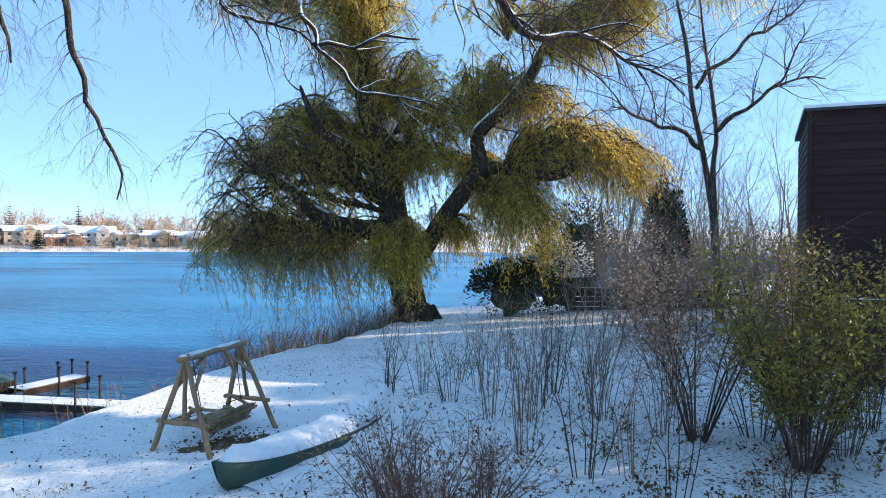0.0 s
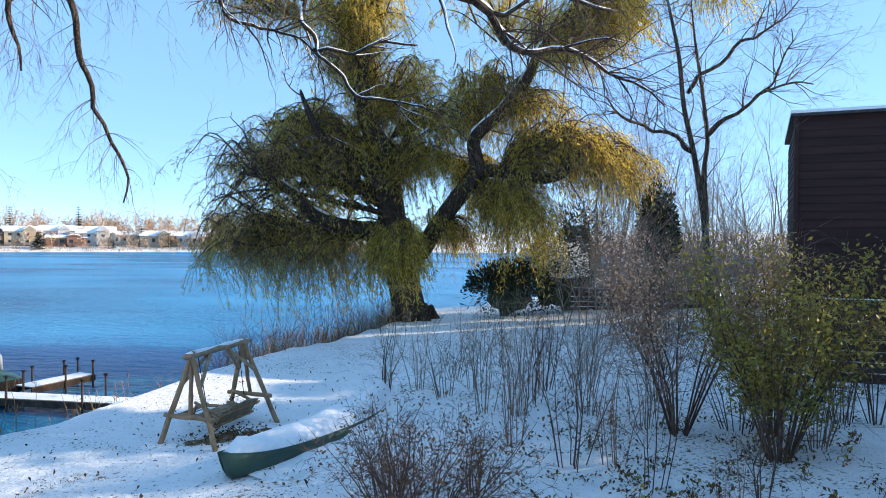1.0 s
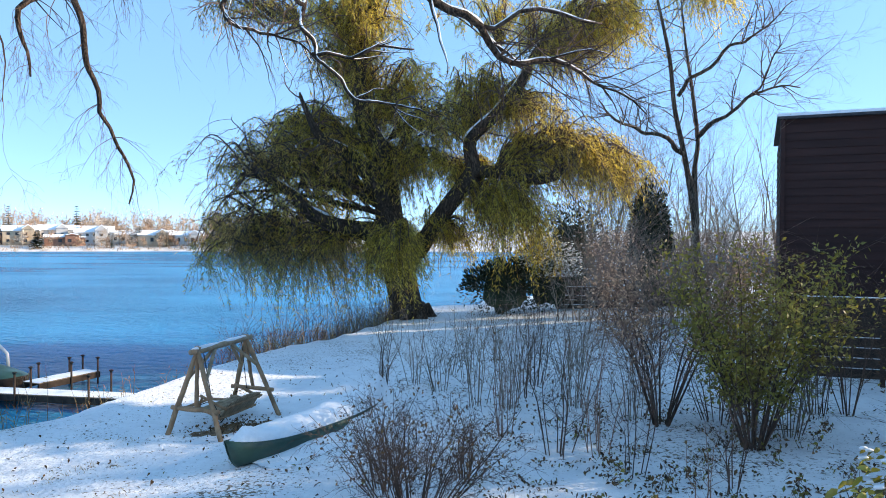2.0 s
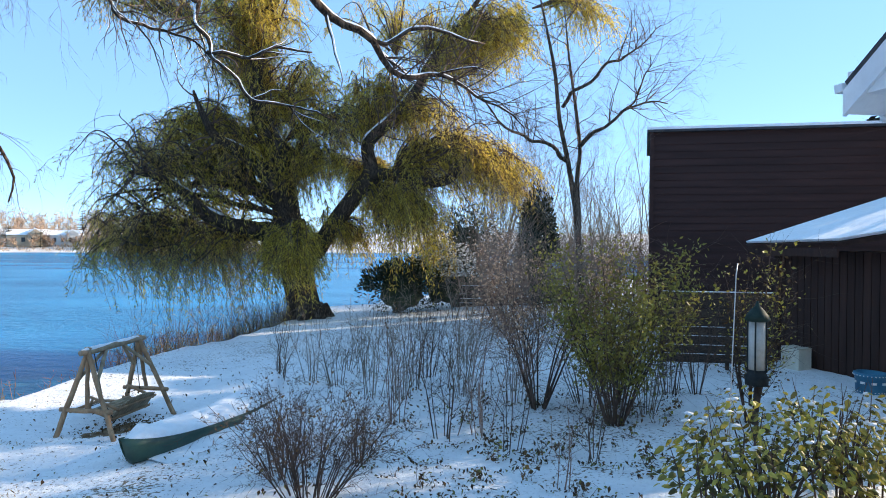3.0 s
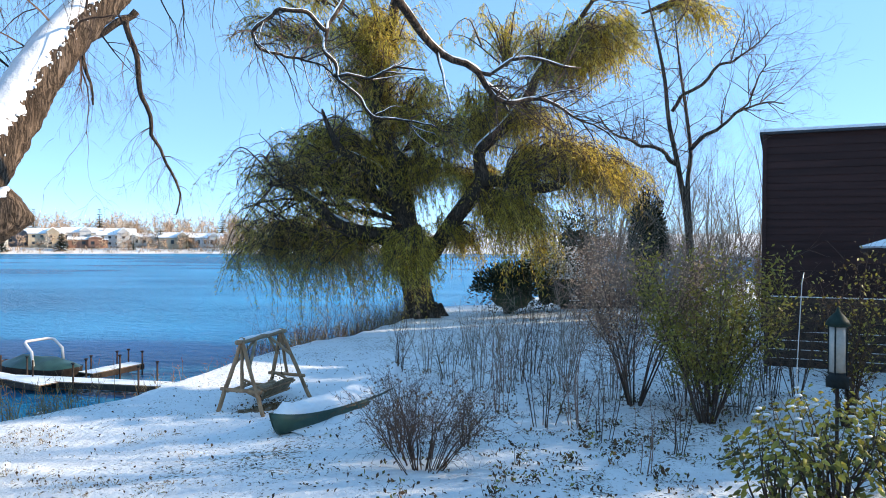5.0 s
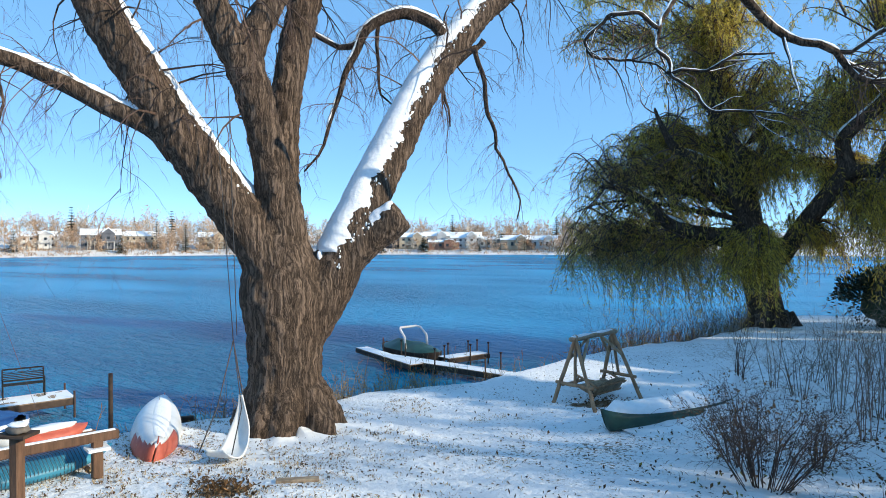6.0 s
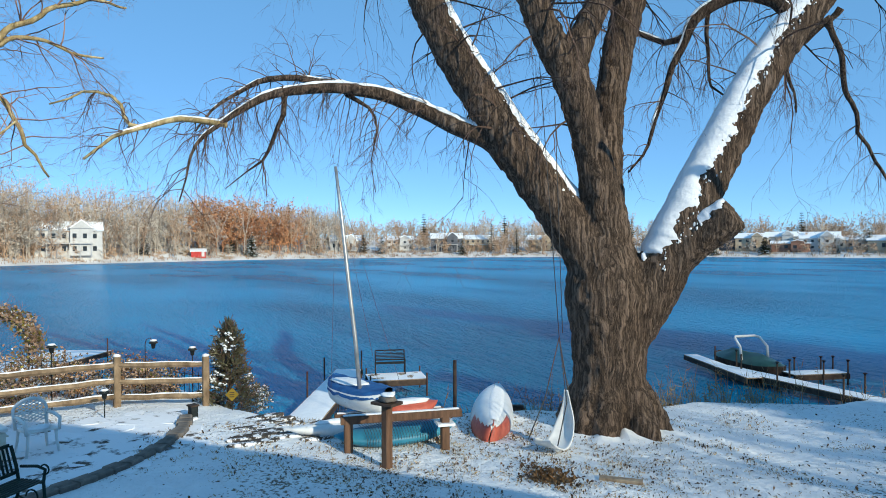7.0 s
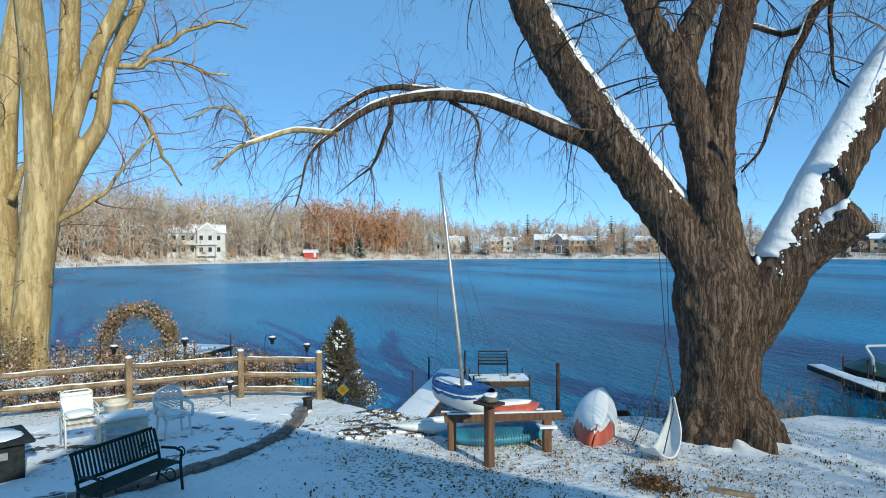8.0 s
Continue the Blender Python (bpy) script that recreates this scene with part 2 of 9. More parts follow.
def furrowed_bark(name, crack, plate, tint, across=6.0, along=0.10, depth=0.10):
    """Long uneven ridges of bark with darker furrows between them."""
    m = bpy.data.materials.new(name)
    m.use_nodes = True
    n, l = m.node_tree.nodes, m.node_tree.links
    b = n["Principled BSDF"]
    b.inputs["Roughness"].default_value = 0.92
    b.inputs["Specular IOR Level"].default_value = 0.15
    co = n.new("ShaderNodeTexCoord")
    warp = n.new("ShaderNodeTexNoise")
    warp.inputs["Scale"].default_value, warp.inputs["Detail"].default_value = 2.2, 5.0
    l.new(co.outputs["Object"], warp.inputs["Vector"])
    mv = n.new("ShaderNodeVectorMath")
    mv.operation = "MULTIPLY_ADD"
    mv.inputs[1].default_value = (0.22, 0.22, 0.6)
    l.new(warp.outputs["Color"], mv.inputs[0])
    l.new(co.outputs["Object"], mv.inputs[2])

    def grain(scale, squash, detail):
        mp = n.new("ShaderNodeMapping")
        mp.inputs["Scale"].default_value = (1, 1, squash)
        l.new(mv.outputs[0], mp.inputs["Vector"])
        x = n.new("ShaderNodeTexNoise")
        x.inputs["Scale"].default_value, x.inputs["Detail"].default_value, x.inputs["Roughness"].default_value = scale, detail, 0.68
        l.new(mp.outputs[0], x.inputs["Vector"])
        return x.outputs["Fac"]

    def calc(op, a, c):
        x = n.new("ShaderNodeMath")
        x.operation = op
        for sock, v in zip(x.inputs, (a, c)):
            if isinstance(v, float):
                sock.default_value = v
            elif v is not None:
                l.new(v, sock)
        return x.outputs[0]

    # furrows lie where the long noise crosses its middle
    fold = calc("ABSOLUTE", calc("SUBTRACT", grain(across, along, 4.0), 0.5), None)
    ridge = calc("MINIMUM", calc("MULTIPLY", fold, 7.0), 1.0)
    fine = grain(across * 3.4, along * 2.2, 9.0)
    high = calc("ADD", calc("MULTIPLY", ridge, 0.42), calc("MULTIPLY", fine, 0.75))
    rp = n.new("ShaderNodeValToRGB")
    rp.color_ramp.elements[0].position, rp.color_ramp.elements[0].color = 0.37, (*crack, 1)
    rp.color_ramp.elements[1].position, rp.color_ramp.elements[1].color = 0.85, (*plate, 1)
    l.new(high, rp.inputs[0])
    big = n.new("ShaderNodeTexNoise")
    big.inputs["Scale"].default_value, big.inputs["Detail"].default_value = 0.9, 4.0
    l.new(co.outputs["Object"], big.inputs["Vector"])
    mx = n.new("ShaderNodeMix")
    mx.data_type, mx.blend_type = "RGBA", "MULTIPLY"
    mx.inputs[7].default_value = (*tint, 1)
    l.new(big.outputs["Fac"], mx.inputs[0])
    l.new(rp.outputs[0], mx.inputs[6])
    l.new(mx.outputs[2], b.inputs["Base Color"])
    bp = n.new("ShaderNodeBump")
    bp.inputs["Strength"].default_value, bp.inputs["Distance"].default_value = 0.9, depth
    l.new(high, bp.inputs["Height"])
    l.new(bp.outputs[0], b.inputs["Normal"])
    return m


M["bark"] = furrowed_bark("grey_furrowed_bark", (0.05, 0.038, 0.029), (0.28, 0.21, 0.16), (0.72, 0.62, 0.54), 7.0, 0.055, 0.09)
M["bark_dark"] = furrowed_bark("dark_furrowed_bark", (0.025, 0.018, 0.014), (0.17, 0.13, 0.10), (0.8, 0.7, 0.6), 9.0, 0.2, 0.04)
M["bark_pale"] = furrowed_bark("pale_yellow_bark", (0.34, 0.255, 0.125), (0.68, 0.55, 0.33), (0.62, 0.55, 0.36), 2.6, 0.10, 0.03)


# ---- mesh helpers ----
class Build:
    """Gathers the vertices and faces of one mesh."""

    def __init__(self):
        self.v, self.f = [], []

    def add(self, verts, faces):
        k = len(self.v)
        self.v.extend(verts)
        self.f.extend([tuple(i + k for i in f) for f in faces])
        return self

    def box(self, c, size, rz=0.0, m=None, ch=0.0):
        """A block with its centre at c; ch: chamfer of its long edges."""
        hx, hy, hz = size[0] / 2, size[1] / 2, size[2] / 2
        ax = max(range(3), key=lambda i: size[i])
        h = [hx, hy, hz]
        a, b = [i for i in range(3) if i != ax]
        k = min(ch, h[a] * 0.6, h[b] * 0.6)
        if k > 0:
            ring = [(h[a] - k, h[b]), (-h[a] + k, h[b]), (-h[a], h[b] - k), (-h[a], -h[b] + k), (-h[a] + k, -h[b]), (h[a] - k, -h[b]), (h[a], -h[b] + k), (h[a], h[b] - k)]
        else:
            ring = [(h[a], h[b]), (-h[a], h[b]), (-h[a], -h[b]), (h[a], -h[b])]
        n = len(ring)
        vs = []
        for e in (-1, 1):
            for p, q in ring:
                w = [0, 0, 0]
                w[ax], w[a], w[b] = e * h[ax], p, q
                vs.append(Vector(w))
        fs = [(i, (i + 1) % n, n + (i + 1) % n, n + i) for i in range(n)] + [tuple(range(n - 1, -1, -1)), tuple(range(n, 2 * n))]
        t = (m or Matrix()) @ Matrix.Translation(c) @ Matrix.Rotation(radians(rz), 4, "Z")
        return self.add([t @ p for p in vs], fs)

    def tube(self, pts, radii, sides=8, rough=0.0, cap=True, seed=0):
        """A tapered tube along pts."""
        pts = [Vector(p) for p in pts]
        if isinstance(radii, (int, float)):
            radii = [radii] * len(pts)
        rn = random.Random(seed)
        k = len(self.v)
        up = Vector((0.13, 0.21, 0.97))
        x = None
        n = len(pts)
        for i, p in enumerate(pts):
            d = (pts[min(i + 1, n - 1)] - pts[max(i - 1, 0)])
            if d.length < 1e-6:
                d = Vector((0, 0, 1))
            d.normalize()
            if x is None:
                x = d.cross(up if abs(d.dot(up)) < 0.95 else Vector((1, 0, 0)))
            x = (x - d * x.dot(d))
            if x.length < 1e-5:
                x = d.orthogonal()
            x.normalize()
            y = d.cross(x)
            for s in range(sides):
                a = 2 * math.pi * s / sides
                r = radii[i] * (1 + (rn.uniform(-rough, rough) if rough else 0))
                self.v.append(p + x * (math.cos(a) * r) + y * (math.sin(a) * r))
        for i in range(n - 1):
            for s in range(sides):
                t = (s + 1) % sides
                self.f.append((k + i * sides + s, k + i * sides + t, k + (i + 1) * sides + t, k + (i + 1) * sides + s))
        if cap:
            self.f.append(tuple(k + s for s in range(sides - 1, -1, -1)))
            self.f.append(tuple(k + (n - 1) * sides + s for s in range(sides)))
        return self

    def rod(self, a, b, r, sides=8, r2=None):
        return self.tube([a, b], [r, r if r2 is None else r2], sides)

    def lathe(self, c, profile, sides=16):
        """Turns (radius, height) pairs about the upright through c."""
        k = len(self.v)
        for r, z in profile:
            for s in range(sides):
                a = 2 * math.pi * s / sides
                self.v.append(Vector((c[0] + r * math.cos(a), c[1] + r * math.sin(a), c[2] + z)))
        for i in range(len(profile) - 1):
            for s in range(sides):
                t = (s + 1) % sides
                self.f.append((k + i * sides + s, k + i * sides + t, k + (i + 1) * sides + t, k + (i + 1) * sides + s))
        self.f.append(tuple(k + s for s in range(sides - 1, -1, -1)))
        self.f.append(tuple(k + (len(profile) - 1) * sides + s for s in range(sides)))
        return self

    def blob(self, c, size, seed=0, seg=10, rings=6, lumpy=0.2, m=None):
        """An uneven rounded lump."""
        k = len(self.v)
        for i in range(rings + 1):
            th = math.pi * i / rings
            for s in range(seg):
                a = 2 * math.pi * s / seg
                d = Vector((math.sin(th) * math.cos(a), math.sin(th) * math.sin(a), math.cos(th)))
                f = 1 + lumpy * noise.noise(d * 1.7 + Vector((seed * 3.1, seed * 1.7, 0)))
                p = Vector((d.x * size[0] * f, d.y * size[1] * f, d.z * size[2] * f))
                self.v.append((m @ p if m else p) + Vector(c))
        for i in range(rings):
            for s in range(seg):
                t = (s + 1) % seg
                self.f.append((k + i * seg + s, k + (i + 1) * seg + s, k + (i + 1) * seg + t, k + i * seg + t))
        return self

    def leaf(self, p, d, n, length, width, fold=0.0):
        """A pointed leaf of two triangles from p along d, in the plane across n."""
        s = d.cross(n)
        if s.length < 1e-6:
            s = d.orthogonal()
        s.normalize()
        k = len(self.v)
        mid = p + d * (length * 0.45) + n * fold
        self.v.extend((p, mid + s * (width / 2), p + d * length, mid - s * (width / 2)))
        self.f.append((k, k + 1, k + 2, k + 3))
        return self

    def mesh(self, name, mat, smooth=True):
        me = bpy.data.meshes.new(name)
        me.from_pydata([tuple(p) for p in self.v], [], self.f)
        if smooth:
            me.polygons.foreach_set("use_smooth", [True] * len(me.polygons))
        for x in (mat if isinstance(mat, (list, tuple)) else [mat]):
            me.materials.append(x)
        me.update()
        return me


def thing(name, label, category, group="", kind="", at=(0, 0, 0), rz=0.0):
    """An Empty at a thing's base, which its parts hang under."""
    ob = new(name)
    ob.empty_display_size = 0.2
    ob.matrix_world = pose(*at, 0, 0, rz)
    return tagged(ob, label, category, group, kind)


def part(name, build, mat, parent=None, label="", smooth=False):
    """Links a Build (or a mesh) as one mesh object under a thing or a part; its coordinates are those of the parent."""
    me = build if isinstance(build, bpy.types.Mesh) else build.mesh(name, mat, smooth)
    ob = new(name, me)
    if parent is not None:
        ob.parent = parent
    if label:
        tagged(ob, label)
    return ob


def smooth_line(rows, step=0.3):
    """Catmull-Rom through rows of any width."""
    r = [np.array(q, float) for q in rows]
    r = [2 * r[0] - r[1]] + r + [2 * r[-1] - r[-2]]
    out = []
    for i in range(1, len(r) - 2):
        a, b, c, d = r[i - 1:i + 3]
        n = max(1, int(np.linalg.norm((c - b)[:3]) / step))
        for k in range(n):
            t = k / n
            out.append(0.5 * (2 * b + (c - a) * t + (2 * a - 5 * b + 4 * c - d) * t * t + (3 * b - a - 3 * c + d) * t ** 3))
    out.append(r[-2])
    return np.array(out)


def sstep(a, b, x):
    t = np.clip((np.asarray(x, float) - a) / (b - a), 0, 1)
    return t * t * (3 - 2 * t)


# ---- the lie of the land ----
# edge of the lawn above the bank, from the far end of the patio side to beyond the willow
SHORE = [(-70, -70), (-34, -22), (-27, -13), (-24.5, -7.5), (-22, -4), (-18.3, -0.8), (-15.2, 0.0), (-13.5, 0.9), (-12.95, 2.6), (-12.9, 4.6), (-12.7, 6.8), (-11.7, 9.5), (-11.4, 12),
         (-10.5, 13.1), (-9.0, 15.0), (-8.3, 17.8), (-7.9, 20.2), (-7.3, 22.4), (-6.2, 25.2), (-4.5, 28), (-2.9, 32.5), (-2.0, 37), (1, 42), (9, 48), (30, 62), (90, 90), (220, 150)]
# far shore: bearing to the left of +y in degrees, and distance
FAR = [(-60, 260), (-20, 300), (0, 318), (20, 315), (35, 328), (50, 333), (65, 328), (75, 310), (85, 278), (98, 250), (112, 210), (130, 170), (160, 150), (190, 150), (220, 170)]


def shore_side(x, y):
    """Signed distance to the near shore, positive on land."""
    p = np.array(SHORE, float)
    x, y = np.asarray(x, float), np.asarray(y, float)
    best, sign = np.full(x.shape, 1e9), np.ones(x.shape)
    for a, b in zip(p[:-1], p[1:]):
        d = b - a
        t = np.clip(((x - a[0]) * d[0] + (y - a[1]) * d[1]) / (d @ d), 0, 1)
        q = np.hypot(x - a[0] - t * d[0], y - a[1] - t * d[1])
        s = np.where(d[0] * (y - a[1]) - d[1] * (x - a[0]) < 0, 1.0, -1.0)
        near = q < best - 1e-9
        best, sign = np.where(near, q, best), np.where(near, s, sign)
    return best * sign


def far_distance(x, y):
    """How far a place lies beyond the far shore's waterline."""
    b = np.degrees(np.arctan2(-np.asarray(x, float), np.asarray(y, float)))
    b = np.where(b < -60, b + 360, b)
    f = np.array(FAR, float)
    return np.hypot(x, y) - np.interp(b, f[:, 0], f[:, 1])


def lawn_z(x, y):
    return 1.5 + 0.04 * np.clip(x + 5, 0, 25) + 0.06 * np.clip(10 - y, 0, 11.7) - 0.02 * np.clip(-8 - x, 0, 6) * sstep(4, 8, y)


def ground_z(x, y):
    """Height of the ground; the lake's surface is at 0."""
    x, y = np.asarray(x, float), np.asarray(y, float)
    near = -1.2 + (lawn_z(x, y) + 1.2) * sstep(-2.0, 0.25, shore_side(x, y))
    f = far_distance(x, y)
    b = np.degrees(np.arctan2(-x, y))
    hill = 2.2 * sstep(-1, 14, f) + (3.5 + 6.5 * sstep(66, 78, b)) * sstep(6, 55, f) + (4 + 11 * sstep(72, 100, b)) * sstep(25, 140, f) + 8 * sstep(150, 600, f)
    return np.maximum(near, -1.2 + (hill + 1.2) * sstep(-3, 1, f))


def gz(x, y):
    return float(ground_z(np.array(x), np.array(y)))


def snow_z(x, y):
    """Height of the snow's own uneven surface near the garden."""
    return gz(x, y) + max(0.0, 1 - math.hypot(x, y - 10) / 60) * (0.05 * noise.noise(Vector((x * 0.5, y * 0.5, 0))) + 0.025 * noise.noise(Vector((x * 1.9, y * 1.9, 4.0))) + 0.022 * noise.noise(Vector((x * 4.7, y * 4.7, 7.0))))


def build_ground():
    def axis(lo, hi, fine):
        out = [np.arange(lo, hi, fine)]
        for s, e in ((lo, -1), (hi, 1)):
            p, k, acc = s, fine, []
            while abs(p) < 2600:
                k = min(k * 1.22, 9 if abs(p) < 420 else 160)
                p += e * k
                acc.append(p)
            out.append(np.array(acc))
        return np.sort(np.concatenate(out))

    xs, ys = axis(-18.0, 12.0, 0.15), axis(-7.0, 20.0, 0.15)
    gx, gy = np.meshgrid(xs, ys)
    z = ground_z(gx, gy)
    near = np.clip(1 - np.hypot(gx, gy - 10) / 60, 0, 1)
    z = z + near * np.array([[0.05 * noise.noise(Vector((a * 0.5, b * 0.5, 0))) + 0.025 * noise.noise(Vector((a * 1.9, b * 1.9, 4.0))) + 0.022 * noise.noise(Vector((a * 4.7, b * 4.7, 7.0))) for a in xs] for b in ys])
    me = bpy.data.meshes.new("ground")
    w, h = len(xs), len(ys)
    idx = np.arange(w * h).reshape(h, w)
    quads = np.stack([idx[:-1, :-1], idx[:-1, 1:], idx[1:, 1:], idx[1:, :-1]], -1).reshape(-1, 4)
    me.from_pydata(np.stack([gx, gy, z], -1).reshape(-1, 3).tolist(), [], quads.tolist())
    me.materials.append(M["lawn"])
    me.materials.append(M["far_ground"])
    c = np.stack([gx, gy], -1).reshape(-1, 2)[quads].mean(1)
    me.polygons.foreach_set("material_index", (np.hypot(c[:, 0], c[:, 1]) > 140).astype(int))
    me.polygons.foreach_set("use_smooth", [True] * len(me.polygons))
    me.update()
    return tagged(new("ground", me), "snow-covered lawn and lake shore with brown grass showing through", "ground", kind="structure")


ground = build_ground()
_w = Build()
_w.add([Vector(p) for p in ((-1500, -1500, 0), (1500, -1500, 0), (1500, 1500, 0), (-1500, 1500, 0))], [(0, 1, 2, 3)])
water = tagged(part("water", _w, M["water"]), "wind-rippled deep blue lake water", "water", kind="structure")
# limb axes: x, y, z, radius in metres
MAPLE_TRUNK = [(-10.19, 7.46, 0.91, 1.227), (-10.19, 7.46, 1.32, 0.961), (-10.18, 7.46, 2.0, 0.874), (-10.18, 7.47, 3.09, 0.85), (-10.18, 7.47, 4.05, 0.904), (-10.22, 7.43, 4.73, 0.986), (-10.26, 7.39, 5.55, 0.803), (-10.31, 7.34, 6.23, 0.574), (-10.34, 7.32, 6.64, 0.344)]
MAPLE_LEFT = [(-10.04, 7.47, 4.2, 0.428), (-10.31, 7.21, 5.42, 0.61), (-10.76, 6.58, 6.63, 0.568), (-11.32, 5.77, 8.02, 0.521), (-11.86, 5.04, 9.44, 0.488), (-12.35, 4.3, 10.89, 0.449), (-12.66, 3.78, 12.24, 0.422), (-13.14, 3.09, 14.19, 0.345), (-13.71, 2.33, 16.61, 0.238)]
MAPLE_MID = [(-10.26, 7.54, 4.18, 0.494), (-10.279, 7.511, 5.55, 0.643), (-10.117, 7.253, 6.77, 0.513), (-10.11, 6.83, 8.2, 0.4), (-10.23, 6.41, 9.59, 0.415), (-10.53, 5.91, 10.71, 0.368), (-10.718, 5.532, 11.81, 0.347), (-11.002, 5.018, 13.62, 0.279), (-11.295, 4.615, 16.55, 0.184)]
MAPLE_FORK = [(-10.29, 6.35, 9.72, 0.376), (-10.15, 6.64, 10.66, 0.319), (-9.97, 7.11, 11.65, 0.295), (-9.82, 7.54, 12.93, 0.261), (-9.58, 8.3, 15.96, 0.183)]
MAPLE_BACK = [(-10.55, 7.81, 5.82, 0.502), (-10.55, 7.81, 7.51, 0.394), (-10.58, 7.92, 9.21, 0.38), (-10.45, 8.18, 10.93, 0.38), (-10.3, 8.58, 12.56, 0.391), (-10.14, 9.12, 15.13, 0.324), (-10.21, 9.45, 18.97, 0.215)]
MAPLE_RIGHT = [(-10.13, 7.66, 3.08, 0.39), (-9.88, 7.89, 4.04, 0.618), (-9.4, 8.44, 5.4, 0.616), (-9.0, 8.88, 6.71, 0.54), (-8.67, 9.61, 8.19, 0.502), (-8.31, 10.46, 9.81, 0.453), (-7.89, 11.41, 11.21, 0.415), (-7.34, 12.49, 12.53, 0.373), (-6.09, 14.65, 14.63, 0.302), (-4.94, 16.59, 16.99, 0.186)]
MAPLE_STUB = [(-9.6, 8.2, 4.72, 0.345), (-9.15, 8.51, 5.61, 0.451), (-8.74, 8.76, 6.02, 0.434), (-8.0, 9.11, 6.61, 0.387)]
MAPLE_ARCH = [(-11.47, 5.55, 7.9, 0.291), (-11.66, 5.29, 8.28, 0.247), (-12.15, 4.68, 8.72, 0.212), (-12.98, 3.77, 9.32, 0.177), (-13.83, 2.48, 9.77, 0.142), (-14.52, 1.23, 9.67, 0.112), (-14.9, 0.31, 9.29, 0.08), (-15.17, -0.42, 8.73, 0.054), (-15.37, -0.88, 8.09, 0.033), (-15.5, -1.07, 6.96, 0.015)]
MAPLE_ARCH_B = [(-13.51, 2.95, 9.68, 0.103), (-14.27, 2.21, 9.96, 0.098), (-14.9, 1.36, 10.08, 0.08), (-15.29, 0.77, 10.03, 0.064), (-15.66, 0.17, 9.68, 0.044), (-15.77, -0.32, 9.3, 0.032), (-15.93, -0.63, 8.76, 0.015)]
MAPLE_ARCH_C = [(-15.14, -0.28, 8.83, 0.108), (-15.31, -0.82, 8.79, 0.101), (-15.45, -1.35, 8.84, 0.093), (-15.62, -1.88, 8.71, 0.078), (-15.79, -2.55, 8.35, 0.064), (-15.92, -3.06, 7.85, 0.042)]
MAPLE_ARCH_D = [(-15.61, -1.78, 8.74, 0.079), (-15.86, -2.23, 9.01, 0.065), (-16.09, -2.6, 9.35, 0.058), (-16.22, -3.1, 9.45, 0.043), (-16.24, -3.76, 9.11, 0.028)]
MAPLE_DROP = [(-14.56, 1.1, 9.71, 0.071), (-14.57, 1.07, 9.14, 0.058), (-14.63, 0.89, 8.5, 0.047), (-14.72, 0.58, 7.94, 0.033), (-14.8, 0.28, 7.72, 0.018), (-14.9, -0.13, 7.3, 0.01)]
MAPLE_DROP_B = [(-13.95, 2.46, 9.65, 0.065), (-13.63, 2.93, 9.24, 0.037), (-13.54, 3.12, 8.75, 0.024), (-13.62, 2.96, 8.05, 0.013), (-13.55, 3.11, 7.2, 0.007)]
MAPLE_LOOP = [(-7.94, 11.15, 11.17, 0.164), (-8.16, 10.9, 11.6, 0.157), (-8.71, 10.31, 11.82, 0.148), (-9.42, 9.69, 11.35, 0.119), (-9.7, 9.35, 10.44, 0.082), (-9.92, 9.04, 9.42, 0.062), (-10.13, 8.73, 8.4, 0.04), (-10.46, 8.45, 7.69, 0.022)]
MAPLE_LOOP_B = [(-9.53, 9.61, 11.11, 0.092), (-10.23, 9.43, 11.0, 0.074), (-10.94, 9.22, 11.41, 0.062), (-11.47, 9.01, 11.71, 0.044)]
MAPLE_LOOP_C = [(-9.24, 9.95, 11.56, 0.056), (-9.3, 9.9, 10.76, 0.046), (-9.21, 9.97, 9.74, 0.031), (-8.9, 10.19, 9.43, 0.018)]
MAPLE_HANG = [(-10.65, 18.54, 13.76, 0.188), (-10.92, 18.4, 13.32, 0.154), (-10.65, 18.54, 12.4, 0.142), (-10.53, 18.6, 11.25, 0.13), (-10.25, 18.74, 10.21, 0.108), (-9.82, 18.94, 9.06, 0.086), (-9.48, 19.1, 7.8, 0.064), (-9.52, 19.08, 6.84, 0.032)]
MAPLE_HANG_B = [(-10.92, 18.4, 13.43, 0.198), (-11.37, 18.16, 12.87, 0.153), (-11.81, 17.91, 12.32, 0.119), (-11.85, 17.89, 11.28, 0.085), (-11.68, 17.99, 10.36, 0.042)]
OVER_LIMB = [(-1.25, 8.02, 11.81, 0.153), (-0.98, 9.56, 11.04, 0.145), (-0.53, 10.3, 10.43, 0.134), (-0.06, 10.83, 9.97, 0.114), (0.8, 11.12, 9.65, 0.104), (1.52, 11.28, 9.19, 0.081), (2.28, 11.49, 9.09, 0.057), (2.94, 11.69, 8.73, 0.039), (3.85, 11.7, 8.2, 0.019)]
OVER_LIMB_B = [(0.8, 11.12, 9.65, 0.068), (1.4, 11.29, 9.81, 0.056), (2.27, 11.49, 9.93, 0.045), (3.2, 11.74, 9.88, 0.026)]
WIL_TRUNK = [(-1.55, 33.75, 1.06, 1.084), (-1.7, 33.74, 1.79, 0.906), (-1.99, 33.73, 3.24, 0.844), (-2.34, 33.7, 5.27, 0.87), (-2.58, 33.69, 6.71, 0.841)]
WIL_UP = [(-2.58, 33.69, 5.85, 0.811), (-2.87, 33.66, 8.44, 0.668), (-3.14, 33.34, 10.12, 0.608), (-3.95, 32.95, 12.04, 0.491), (-4.19, 32.52, 14.17, 0.405), (-3.78, 32.57, 16.4, 0.325), (-3.1, 32.64, 19.2, 0.274), (-2.57, 32.68, 23.1, 0.16)]
